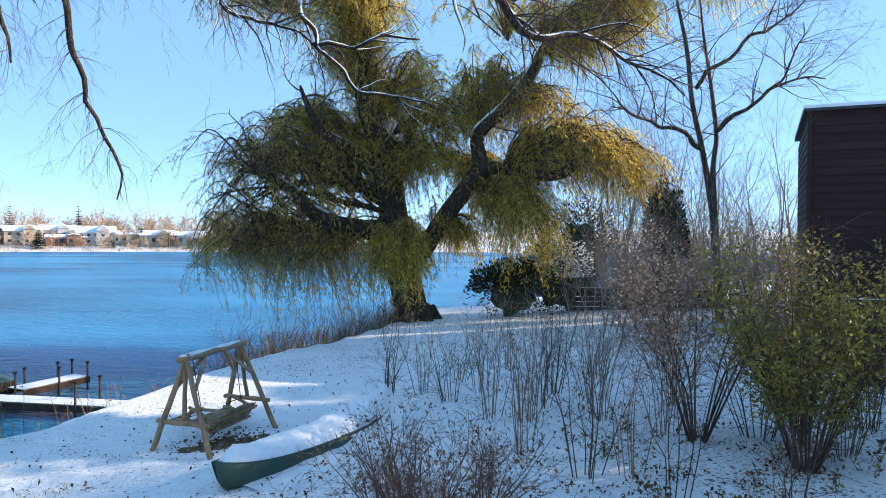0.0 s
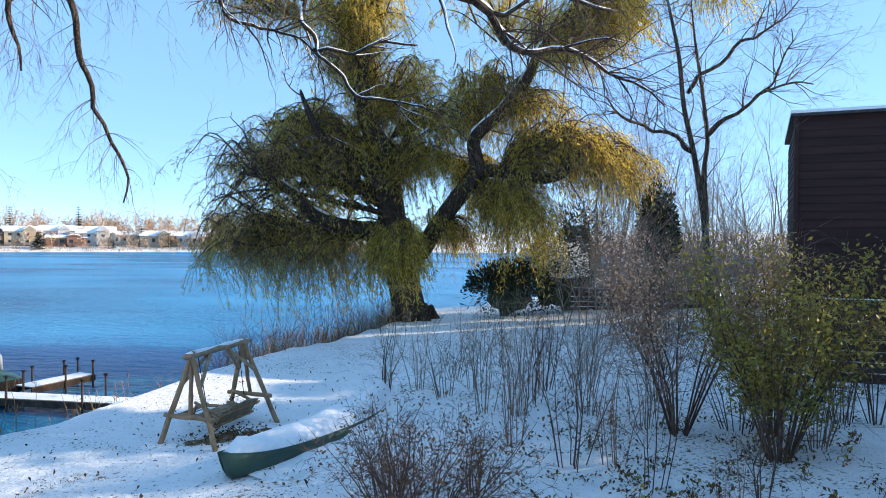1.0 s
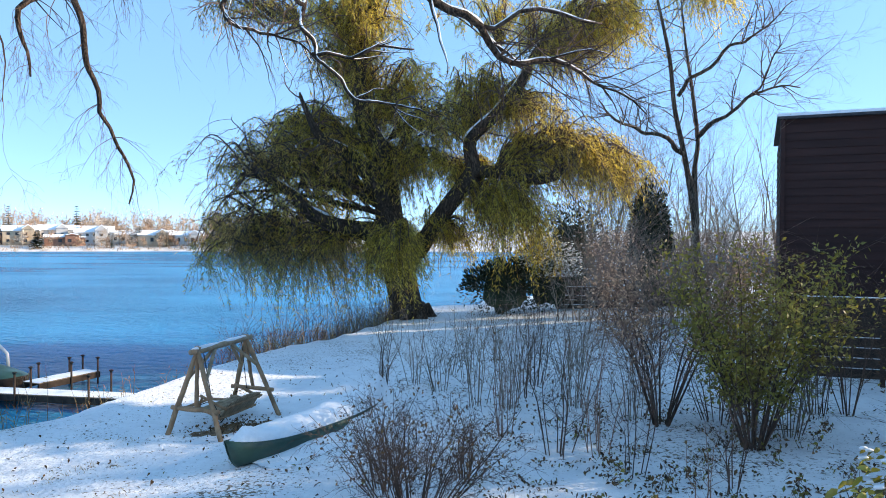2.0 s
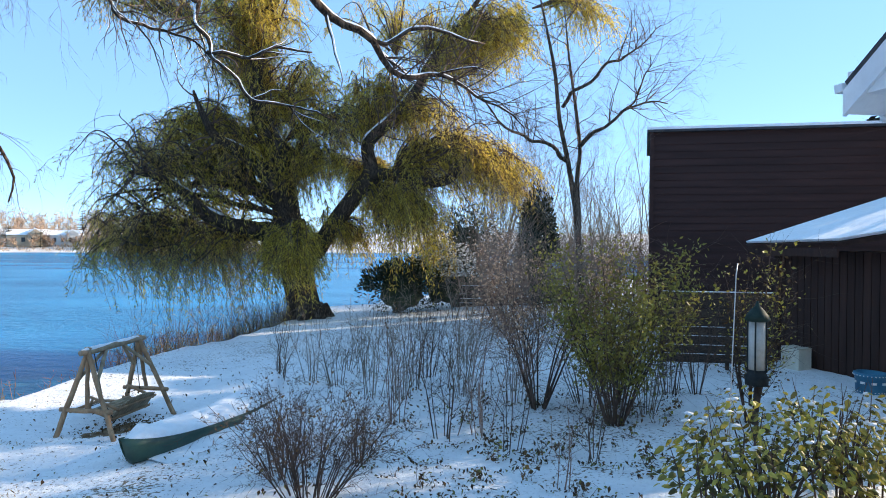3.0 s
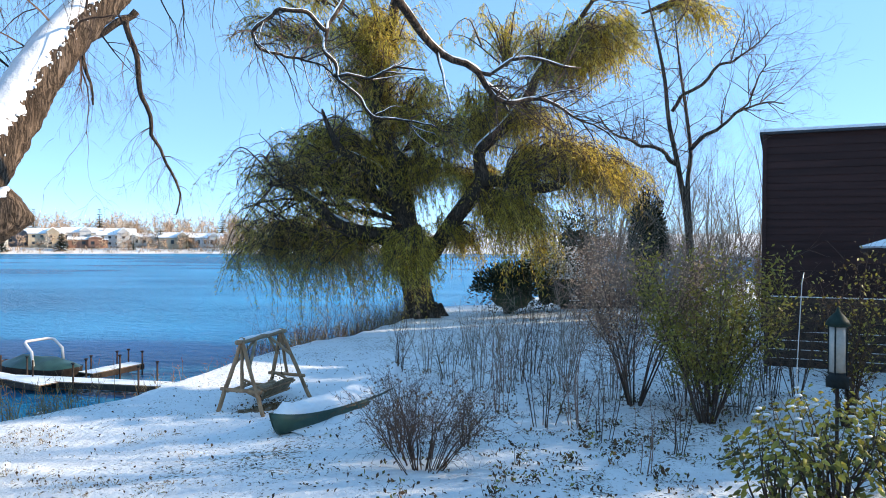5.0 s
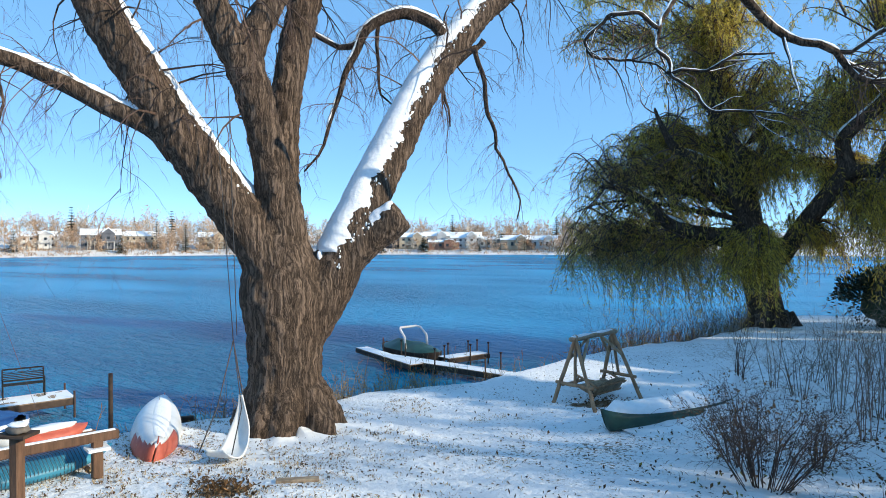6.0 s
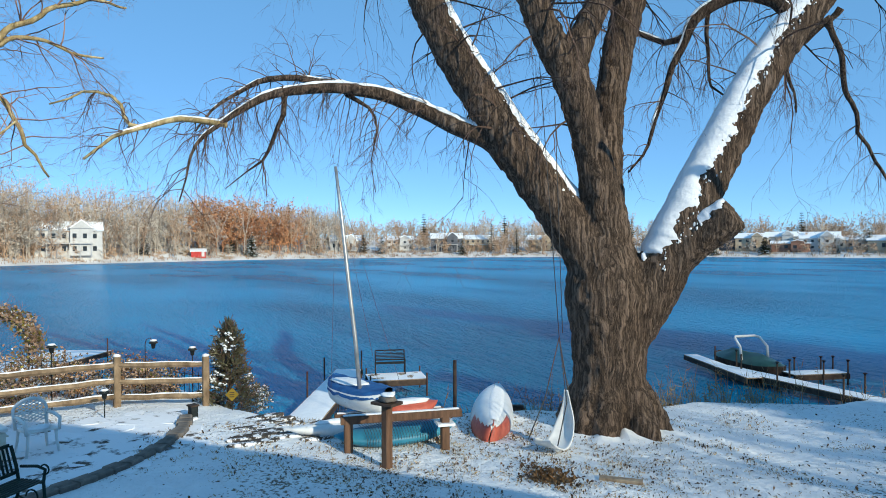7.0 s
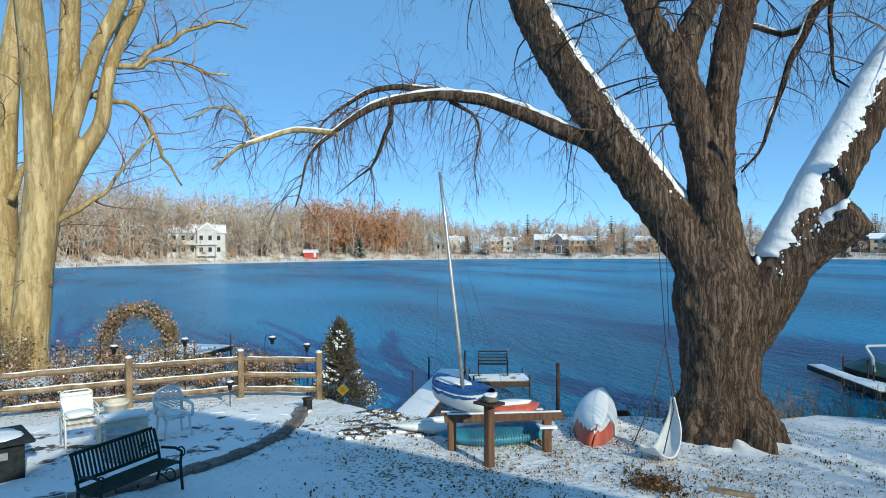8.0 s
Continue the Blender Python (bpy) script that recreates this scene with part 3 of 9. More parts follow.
WIL_RIGHT = [(-1.26, 33.46, 4.99, 0.489), (0.02, 33.18, 6.99, 0.457), (1.27, 32.76, 8.66, 0.452), (1.68, 32.54, 9.48, 0.394), (1.53, 32.45, 10.85, 0.339), (2.75, 32.26, 12.07, 0.311), (3.95, 32.03, 13.53, 0.283), (4.74, 31.92, 15.13, 0.229), (6.18, 31.67, 16.94, 0.173), (7.94, 31.27, 19.45, 0.117)]
WIL_ELBOW = [(1.54, 32.55, 9.34, 0.366), (3.02, 32.04, 9.15, 0.304), (4.59, 31.54, 8.78, 0.272), (5.62, 31.27, 8.95, 0.27), (6.13, 31.17, 9.47, 0.242)]
WIL_ELBOW_B = [(5.62, 31.27, 8.95, 0.135), (5.92, 31.21, 9.87, 0.122), (5.74, 31.25, 10.54, 0.081), (6.63, 31.06, 10.78, 0.04)]
WIL_LEFT = [(-2.58, 33.69, 5.85, 0.58), (-4.25, 33.21, 6.26, 0.486), (-5.61, 32.81, 6.53, 0.423), (-6.81, 32.47, 7.21, 0.335), (-7.45, 32.23, 8.02, 0.25), (-8.71, 31.8, 8.8, 0.192), (-9.89, 31.24, 9.01, 0.121)]
WIL_LEFT_B = [(-2.87, 33.66, 7.58, 0.493), (-3.96, 33.05, 9.52, 0.429), (-4.99, 32.4, 10.26, 0.338), (-5.97, 31.72, 10.84, 0.249), (-6.52, 31.1, 11.93, 0.164), (-6.91, 31.02, 12.97, 0.096)]
WIL_LEFT_C = [(-2.91, 34.06, 8.47, 0.353), (-4.98, 34.22, 8.48, 0.296), (-6.72, 34.12, 9.34, 0.236), (-8.66, 33.68, 9.28, 0.175), (-10.25, 33.22, 10.36, 0.115)]
WIL_SNOW_A = [(2.36, 31.69, 24.18, 0.348), (-3.82, 29.54, 19.89, 0.24), (-5.92, 27.65, 15.91, 0.164), (-5.7, 27.19, 14.36, 0.135), (-4.69, 27.38, 13.03, 0.109), (-3.54, 27.56, 11.91, 0.109), (-2.16, 27.9, 11.93, 0.074), (-0.01, 28.18, 11.23, 0.037)]
WIL_SNOW_B = [(-5.63, 27.2, 13.9, 0.146), (-4.46, 27.42, 13.74, 0.11), (-3.1, 27.81, 14.1, 0.1), (-1.23, 28.16, 14.4, 0.063)]
WIL_SNOW_C = [(-5.92, 27.65, 15.91, 0.177), (-7.33, 26.79, 16.71, 0.149), (-8.77, 26.34, 15.85, 0.132), (-8.87, 26.31, 14.95, 0.119), (-8.16, 26.54, 14.58, 0.108), (-6.68, 26.96, 14.39, 0.085), (-5.36, 27.26, 13.69, 0.049)]
BARE_A = [(11.96, 28.73, 2.08, 0.322), (11.79, 28.81, 4.66, 0.271), (11.6, 28.88, 7.12, 0.247), (11.21, 29.04, 9.72, 0.213), (10.81, 29.2, 11.85, 0.191), (10.59, 29.28, 14.11, 0.169), (10.22, 29.41, 16.14, 0.133), (9.76, 29.57, 18.45, 0.082)]
BARE_B = [(11.81, 29.01, 6.38, 0.223), (11.7, 29.06, 8.86, 0.2), (11.81, 29.01, 10.34, 0.176), (11.62, 29.2, 12.6, 0.154), (11.36, 29.41, 14.9, 0.118), (11.16, 29.6, 17.46, 0.068)]
BARE_C = [(11.74, 28.83, 10.43, 0.15), (12.51, 28.27, 11.18, 0.123), (13.24, 27.82, 11.92, 0.097), (14.11, 27.26, 12.38, 0.071), (15.19, 26.54, 12.38, 0.035)]
BARE_D = [(10.8, 28.99, 12.5, 0.127), (11.6, 28.45, 13.27, 0.113), (12.46, 27.97, 13.97, 0.099), (13.08, 27.56, 14.43, 0.073), (13.99, 27.1, 15.08, 0.048), (14.86, 26.62, 15.82, 0.024)]
BARE_E = [(11.18, 28.84, 9.57, 0.149), (10.18, 28.79, 10.35, 0.125), (8.84, 28.82, 10.84, 0.1), (7.76, 28.93, 11.42, 0.076), (7.38, 28.93, 12.27, 0.038)]
BARE_F = [(13.14, 27.87, 11.86, 0.073), (13.79, 27.54, 12.44, 0.06), (14.33, 27.26, 13.3, 0.048), (14.59, 27.12, 14.64, 0.024)]
ASH_TRUNK = [(-22.64, -8.3, 1.61, 0.851), (-22.65, -8.26, 2.49, 0.642), (-22.68, -8.1, 3.89, 0.552), (-22.7, -7.99, 5.48, 0.533), (-22.73, -7.83, 7.08, 0.554), (-22.74, -7.73, 8.51, 0.504)]
ASH_A = [(-22.73, -7.83, 7.44, 0.465), (-22.52, -7.85, 9.36, 0.41), (-22.41, -7.91, 11.27, 0.396), (-22.29, -8.02, 13.14, 0.382), (-22.16, -8.17, 14.98, 0.333), (-22.14, -8.29, 18.03, 0.232)]
ASH_B = [(-22.76, -7.63, 7.98, 0.378), (-23.02, -7.27, 9.84, 0.351), (-23.14, -7.11, 11.71, 0.322), (-23.15, -7.04, 13.74, 0.31), (-23.16, -6.93, 15.79, 0.259), (-23.18, -6.76, 18.98, 0.168)]
ASH_C = [(-22.76, -7.59, 7.27, 0.36), (-22.98, -6.79, 8.94, 0.315), (-23.05, -6.17, 10.1, 0.265), (-23.06, -6.0, 11.42, 0.23), (-23.18, -5.72, 12.61, 0.216), (-23.32, -5.2, 13.85, 0.202), (-23.44, -4.73, 15.31, 0.167), (-23.55, -4.22, 17.8, 0.109)]
ASH_D = [(-22.81, -7.32, 8.72, 0.291), (-22.68, -6.74, 10.72, 0.259), (-22.64, -6.25, 12.4, 0.246), (-22.59, -5.66, 13.73, 0.233), (-22.52, -5.07, 15.28, 0.18), (-22.55, -4.37, 18.03, 0.106)]
ASH_E = [(-23.79, -8.7, 2.34, 0.41), (-23.74, -8.95, 5.84, 0.366), (-23.73, -9.0, 8.57, 0.349), (-23.75, -8.89, 11.32, 0.337), (-23.9, -8.66, 13.78, 0.31), (-23.97, -8.26, 16.1, 0.242), (-24.01, -8.01, 18.78, 0.147)]
ASH_F = [(-23.18, -5.72, 12.14, 0.156), (-23.24, -4.77, 12.69, 0.12), (-23.36, -3.7, 13.43, 0.103), (-23.43, -2.76, 13.87, 0.085), (-23.43, -1.41, 14.14, 0.043)]
ASH_G = [(-23.2, -5.55, 12.25, 0.098), (-23.45, -4.25, 12.56, 0.091), (-23.65, -3.33, 12.41, 0.073), (-23.8, -2.18, 12.31, 0.043)]
ASH_H = [(-23.3, -6.65, 11.05, 0.134), (-23.48, -5.83, 11.0, 0.107), (-23.63, -5.06, 10.67, 0.099), (-23.75, -4.54, 9.84, 0.09), (-23.85, -4.27, 8.98, 0.07), (-23.95, -3.63, 8.11, 0.041)]
ASH_I = [(-22.57, -7.56, 6.81, 0.143), (-22.5, -6.58, 7.27, 0.118), (-22.46, -5.93, 7.92, 0.092), (-22.39, -5.59, 8.56, 0.065), (-22.34, -4.59, 9.62, 0.038)]
ASH_J = [(-23.18, -8.71, 7.63, 0.162), (-23.68, -8.17, 9.34, 0.149), (-24.01, -7.41, 10.57, 0.135), (-24.21, -6.59, 11.25, 0.119), (-24.37, -5.89, 12.93, 0.103), (-24.49, -5.63, 14.19, 0.084)]
MAPLE_CROTCH_SNOW = [((-9.60, 7.74, 5.25), (0.08, 0.08, 0.2)), ((-9.48, 7.88, 5.6), (0.07, 0.07, 0.16)), ((-10.49, 6.29, 7.19), (0.1, 0.08, 0.06)), ((-8.78, 7.46, 1.22), (0.45, 0.45, 0.16)), ((-9.29, 6.66, 1.07), (0.5, 0.45, 0.12)), ((-10.14, 6.08, 1.09), (0.4, 0.4, 0.12))]


# ---- trees ----
def unit(rn):
    while True:
        v = Vector((rn.uniform(-1, 1), rn.uniform(-1, 1), rn.uniform(-1, 1)))
        if 0.05 < v.length < 1:
            return v.normalized()


def sprig(b, p, d, length, r, rn, level, droop=0.1, wig=0.3, kids=4, sides=3, tips=None, spread=0.9):
    """A wavering twig with side twigs, level by level."""
    n = max(3, int(4 + length * 1.2)) if level else 3
    pts, rad = [Vector(p)], [r]
    d = Vector(d).normalized()
    q = Vector(p)
    for i in range(n):
        d = (d + unit(rn) * wig + Vector((0, 0, -droop))).normalized()
        q = q + d * (length / n)
        pts.append(q)
        rad.append(r * (1 - 0.8 * (i + 1) / n))
    b.tube(pts, rad, sides if level else 3, cap=False)
    if tips is not None and not level:
        tips.append((pts[-1], d))
    if level:
        for _ in range(kids):
            t = rn.uniform(0.25, 1.0)
            i = min(n - 1, int(t * n))
            e = (pts[i + 1] - pts[i]).normalized()
            s = (e + unit(rn) * spread).normalized()
            sprig(b, pts[i].lerp(pts[i + 1], t * n - i), s, length * rn.uniform(0.4, 0.7), max(0.0035, rad[i] * 0.6), rn, level - 1, droop, wig, kids, sides, tips, spread)


def clothe(b, line, rn, count, length, r, level=1, droop=0.1, start=0.2, kids=4, wig=0.3, lift=0.0, tips=None):
    """Side twigs along a limb."""
    n = len(line)
    for _ in range(count):
        i = rn.randrange(int(n * start), n - 1)
        p = Vector(line[i][:3])
        e = Vector(line[i + 1][:3]) - p
        e.normalize()
        s = e.cross(unit(rn)).normalized()
        d = (e * rn.uniform(0.2, 0.9) + s + Vector((0, 0, lift))).normalized()
        sprig(b, p, d, length * rn.uniform(0.5, 1.2), min(r, line[i][3] * 0.6), rn, level, droop, wig, kids, tips=tips)


def limb_part(rows, mat, parent, name="limb", sides=12, step=0.25, lumps=0.06, label="", seed=0, wiggle=0.0):
    line = smooth_line(rows, step)
    if wiggle:
        line = [Vector((*(Vector(p[:3]) + wiggle * Vector((noise.noise(Vector(p[:3]) * 1.1 + Vector((3, 0, 0))), noise.noise(Vector(p[:3]) * 1.1 + Vector((0, 7, 0))), noise.noise(Vector(p[:3]) * 1.1)))), p[3])) for p in line]
    b = Build()
    b.tube([p[:3] for p in line], [max(0.004, p[3]) for p in line], sides)
    if lumps:
        for i, v in enumerate(b.v):
            ax = Vector(line[min(i // sides, len(line) - 1)][:3])
            o = v - ax
            k = 1 + lumps * noise.noise(Vector((v.x, v.y, v.z * 0.6)) * 2.2) + lumps * 0.5 * noise.noise(v * 7)
            b.v[i] = ax + o * k
    part(name, b, mat, parent, label, smooth=True)
    return line


def snow_on(b, line, rn, lo=0.0, hi=1.0, width=0.75, thick=0.35, side=(0, 0, 1), gaps=0.25, lift=0.97):
    """Snow lying along the top of a limb, broken here and there."""
    n = len(line)
    run = []

    def flush(run):
        if len(run) < 3:
            return
        k = len(b.v)
        c = 7
        for j, i in enumerate(run):
            p, r = Vector(line[i][:3]), line[i][3]
            e = Vector(line[min(i + 1, n - 1)][:3]) - Vector(line[max(i - 1, 0)][:3])
            e.normalize()
            u = Vector(side)
            u = (u - e * u.dot(e))
            if u.length < 0.15:
                u = e.orthogonal()
            u.normalize()
            s = e.cross(u)
            taper = min(1.0, (j + 0.4) / 2.5, (len(run) - j - 0.6) / 2.5)
            w = [width * max(0.12, 0.78 + 0.35 * noise.noise(p * 1.7 + Vector((k2, 0, 0))) + 0.16 * noise.noise(p * 5.0 + Vector((0, k2, 0))) + 0.16 * noise.noise(p * 13.0 + Vector((0, 0, k2)))) * max(0.25, taper) for k2 in (0, 9)]
            h = (thick * r + 0.012) * max(0.15, taper) * (0.8 + 0.6 * noise.noise(p * 4.1))
            for m in range(c):
                a = (m / (c - 1) - 0.5) * math.pi * w[m > c // 2]
                bulge = math.cos((m / (c - 1) - 0.5) * math.pi)
                b.v.append(p + (u * math.cos(a) + s * math.sin(a)) * (r * (lift - 0.13 * (1 - bulge) ** 2) + h * bulge))
        for j in range(len(run) - 1):
            for m in range(c - 1):
                b.f.append((k + j * c + m, k + j * c + m + 1, k + (j + 1) * c + m + 1, k + (j + 1) * c + m))

    for i in range(int(lo * (n - 1)), int(hi * (n - 1)) + 1):
        if noise.noise(Vector(line[i][:3]) * 0.9 + Vector((7, 3, 1))) > -0.75 + gaps * 1.4:
            run.append(i)
        else:
            flush(run)
            run = []
    flush(run)


def side_limbs(line, count, length, rn, t, mat, snow, lo=0.2):
    """Crooked lesser limbs off a limb, each lined with snow."""
    n = len(line)
    for _ in range(count):
        i = rn.randrange(int(n * lo), n - 1)
        p = Vector(line[i][:3])
        e = (Vector(line[i + 1][:3]) - p).normalized()
        d = (e + unit(rn) * 0.75 + Vector((0, 0, 0.05))).normalized()
        r, rows, k = max(0.012, line[i][3] * 0.55), [], rn.uniform(0.6, 1.2) * length
        for j in range(7):
            rows.append((*p, max(0.004, r * (1 - j / 6.5))))
            d = (d + unit(rn) * 0.32 + Vector((0, 0, -0.07))).normalized()
            p = p + d * (k / 6)
        ln = limb_part(rows, mat, t, sides=6, step=0.15)
        snow_on(snow, ln, rn, 0.0, 0.9, 0.6, 0.35, gaps=0.15)


def fused(rows_list, mat, parent, name, voxel, root=None, label="", furrow=0.0):
    """Several limbs grown together into one trunk."""
    b = Build()
    for rows in rows_list:
        line = smooth_line(rows, 0.3)
        b.tube([p[:3] for p in line], [p[3] for p in line], 24)
    if root:
        root(b)
    ob = part(name, b, mat, parent, label, smooth=True)
    m = ob.modifiers.new("grown", "REMESH")
    m.mode, m.voxel_size, m.use_smooth_shade = "VOXEL", voxel, True
    m = ob.modifiers.new("soft", "SMOOTH")
    m.factor, m.iterations = 0.5, 8
    if furrow:
        tx = bpy.data.textures.new("furrow", "CLOUDS")
        tx.noise_scale, tx.noise_depth = 0.22, 3
        m = ob.modifiers.new("furrow", "DISPLACE")
        m.texture, m.strength, m.mid_level = tx, furrow, 0.58
    return ob


# the great maple by the shore
def build_maple():
    rn = random.Random(5)
    t = thing("maple_tree", "massive old bare maple with furrowed bark and snow-lined limbs", "tree", at=(0, 0, 0))
    t.matrix_world = pose(-10.15, 7.5, 1.4)
    off = (-10.15, 7.5, 1.4)

    def rel(rows):
        return [(a - off[0], b - off[1], c - off[2], r) for a, b, c, r in rows]

    def roots(b):
        for k in range(9):
            a = 2 * math.pi * k / 9 + rn.uniform(-0.2, 0.2)
            ln = rn.uniform(1.15, 1.55)
            b.tube([(0.62 * math.cos(a), 0.62 * math.sin(a), 1.15), (1.0 * math.cos(a), 1.0 * math.sin(a), 0.42), (ln * 0.8 * math.cos(a), ln * 0.8 * math.sin(a), 0.12),
                    (ln * 1.1 * math.cos(a + 0.1), ln * 1.1 * math.sin(a + 0.1), -0.25)], [0.34, 0.33, 0.24, 0.14], 10)

    main = [MAPLE_TRUNK, MAPLE_LEFT, MAPLE_MID, MAPLE_FORK, MAPLE_BACK, MAPLE_RIGHT, MAPLE_STUB]
    fused([rel(r) for r in main], M["bark"], t, "trunk", 0.055, roots, furrow=0.13)
    lines = {}
    for nm, rows in (("arch", MAPLE_ARCH), ("arch_b", MAPLE_ARCH_B), ("arch_c", MAPLE_ARCH_C), ("arch_d", MAPLE_ARCH_D), ("drop", MAPLE_DROP), ("drop_b", MAPLE_DROP_B),
                     ("loop", MAPLE_LOOP), ("loop_b", MAPLE_LOOP_B), ("loop_c", MAPLE_LOOP_C), ("hang", MAPLE_HANG), ("hang_b", MAPLE_HANG_B), ("over", OVER_LIMB), ("over_b", OVER_LIMB_B)):
        if nm in ("over", "over_b", "hang", "hang_b", "arch_c", "arch_d"):
            rows = [(p[0], p[1], p[2], p[3] * 0.66) for p in rows]
        # arch_c and arch_d wear the pale bark to paint sunlight on their tips
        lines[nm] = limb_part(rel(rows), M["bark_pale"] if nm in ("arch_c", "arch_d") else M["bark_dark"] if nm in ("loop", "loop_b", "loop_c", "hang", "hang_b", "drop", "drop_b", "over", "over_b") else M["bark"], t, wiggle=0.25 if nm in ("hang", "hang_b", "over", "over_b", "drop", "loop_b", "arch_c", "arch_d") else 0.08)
    for nm, rows in (("left", MAPLE_LEFT), ("mid", MAPLE_MID), ("fork", MAPLE_FORK), ("back", MAPLE_BACK), ("right", MAPLE_RIGHT), ("stub", MAPLE_STUB), ("trunk", MAPLE_TRUNK)):
        lines[nm] = smooth_line(rel(rows), 0.06)
    s = Build()
    snow_on(s, lines["right"], rn, 0.15, 0.80, 0.82, 0.05, (-0.15, -0.70, 0.70), -0.3, 1.08)
    snow_on(s, lines["left"], rn, 0.16, 0.85, 0.34, 0.05, (0.5, 0.30, 0.8), 0.15, 1.06)
    snow_on(s, lines["stub"], rn, 0.3, 1.0, 0.66, 0.12, (-0.1, -0.2, 1), -0.3, 1.05)
    # crumbs of snow caught in the bark beside the lying snow
    for _ in range(560):
        ln, side, edge = ((lines["right"], Vector((-0.15, -0.70, 0.70)), 1.0), (lines["left"], Vector((0.5, 0.30, 0.8)), 0.42), (lines["stub"], Vector((-0.1, -0.2, 1)), 0.8))[rn.choice((0, 0, 0, 1, 2))]
        i = rn.randrange(int(len(ln) * 0.14), int(len(ln) * 0.8))
        p = Vector(ln[i][:3])
        e = (Vector(ln[i + 1][:3]) - p).normalized()
        u = (side - e * side.dot(e)).normalized()
        a = rn.choice((-1, 1)) * rn.gauss(edge, 0.16)
        q = (u * math.cos(a) + e.cross(u) * math.sin(a)) * ln[i][3] * 1.01
        k = rn.uniform(0.008, 0.028) * rn.uniform(0.5, 1.3)
        s.blob(p + q, (k, k * rn.uniform(0.6, 1.4), k * rn.uniform(0.8, 2.0)), rn.random() * 9, 6, 4, 0.6)
    for c, size in MAPLE_CROTCH_SNOW:
        s.blob(Vector(c) - Vector(off), size, c[0], 14, 8, 0.45)
    # snow banked round the foot of the trunk
    n, rings = 72, 12
    k = len(s.v)
    for q in range(rings + 1):
        r = 0.70 + 1.9 * q / rings
        for m in range(n):
            a = 2 * math.pi * m / n
            lump = noise.noise(Vector((math.cos(a) * 2.6, math.sin(a) * 2.6, 1))) + 0.7 * noise.noise(Vector((math.cos(a) * 8, math.sin(a) * 8, r)))
            x, y = r * math.cos(a), r * math.sin(a)
            z = snow_z(off[0] + x, off[1] + y) - off[2] + (0.13 + 0.26 * lump) * math.exp(-((r - 0.7) / 0.5) ** 2) + 0.05 * noise.noise(Vector((x * 3, y * 3, 0))) + 0.035 * noise.noise(Vector((x * 9, y * 9, 0))) - (0.10 if q == rings else 0.0)
            s.v.append(Vector((x, y, z)))
    for q in range(rings):
        for m in range(n):
            s.f.append((k + q * n + m, k + (q + 1) * n + m, k + (q + 1) * n + (m + 1) % n, k + q * n + (m + 1) % n))
    fine = {k: smooth_line([tuple(p) for p in lines[k]], 0.1) for k in ("arch", "arch_b", "arch_c", "arch_d", "loop", "loop_b", "over", "over_b")}
    for k in ("arch", "arch_b", "arch_c", "loop", "loop_b"):
        snow_on(s, fine[k], rn, 0.02, 0.85, 0.6, 0.35, gaps=0.2)
    side_limbs(fine["over"], 9, 1.8, rn, t, M["bark_dark"], s, 0.4)
    for k in ("over", "over_b"):
        snow_on(s, fine[k], rn, 0.02, 0.97, 0.6, 0.3, gaps=0.1)
    tagged(part("snow", s, M["snow"], t, "snow lying along the limbs", smooth=True), kind="stuff")
    tw = Build()
    for k, cnt, ln, lv in (("arch", 70, 1.5, 2), ("arch_b", 46, 1.4, 2), ("arch_c", 16, 1.1, 2), ("arch_d", 16, 1.1, 2), ("drop", 14, 1.2, 2), ("drop_b", 16, 1.2, 2),
                           ("loop", 26, 1.3, 2), ("loop_b", 10, 1.2, 2), ("loop_c", 8, 1.0, 2)):
        clothe(tw, lines[k], rn, cnt, ln, 0.016, lv, 0.22, 0.15, 3, 0.28)
    clothe(tw, lines["hang"], rn, 30, 1.4, 0.012, 2, 0.20, 0.3, 3, 0.25)
    clothe(tw, lines["hang_b"], rn, 18, 1.5, 0.010, 2, 0.25, 0.3, 3, 0.25)
    clothe(tw, lines["over"], rn, 44, 1.8, 0.018, 2, 0.05, 0.5, 3, 0.2)
    clothe(tw, lines["over_b"], rn, 12, 1.4, 0.012, 2, 0.05, 0.3, 3, 0.2)
    for k in ("left", "mid", "fork", "back", "right"):
        clothe(tw, lines[k], rn, 34, 2.6, 0.035, 3, 0.20, 0.35, 3, 0.28)
    part("twig_spray", tw, M["twig"], t, "fine bare drooping twigs")
    return t


maple = build_maple()


# the weeping willow
def strand(lv, tw, p, length, rn, drift, leafy, size=(0.27, 0.048), sway=0.18):
    """A hanging willow shoot with narrow leaves."""
    n = max(4, int(length / 0.45))
    q, d = Vector(p), (Vector((drift[0], drift[1], 0.25)) + unit(rn) * 0.5).normalized()
    pts = [q]
    for i in range(n):
        d = (d * 0.62 + Vector((drift[0] * 0.55, drift[1] * 0.55, -0.95)) * 0.5 + unit(rn) * sway).normalized()
        q = q + d * (length / n)
        pts.append(q)
    tw.tube(pts[::2] if len(pts) % 2 else pts[::2] + pts[-1:], 0.008, 3, cap=False)
    for i in range(1, len(pts)):
        for _ in range(leafy):
            a = pts[i - 1].lerp(pts[i], rn.random())
            e = (d * 0.75 + unit(rn) * 0.65).normalized()
            lv.leaf(a, e, unit(rn), size[0] * rn.uniform(0.7, 1.4), size[1] * rn.uniform(0.7, 1.3))


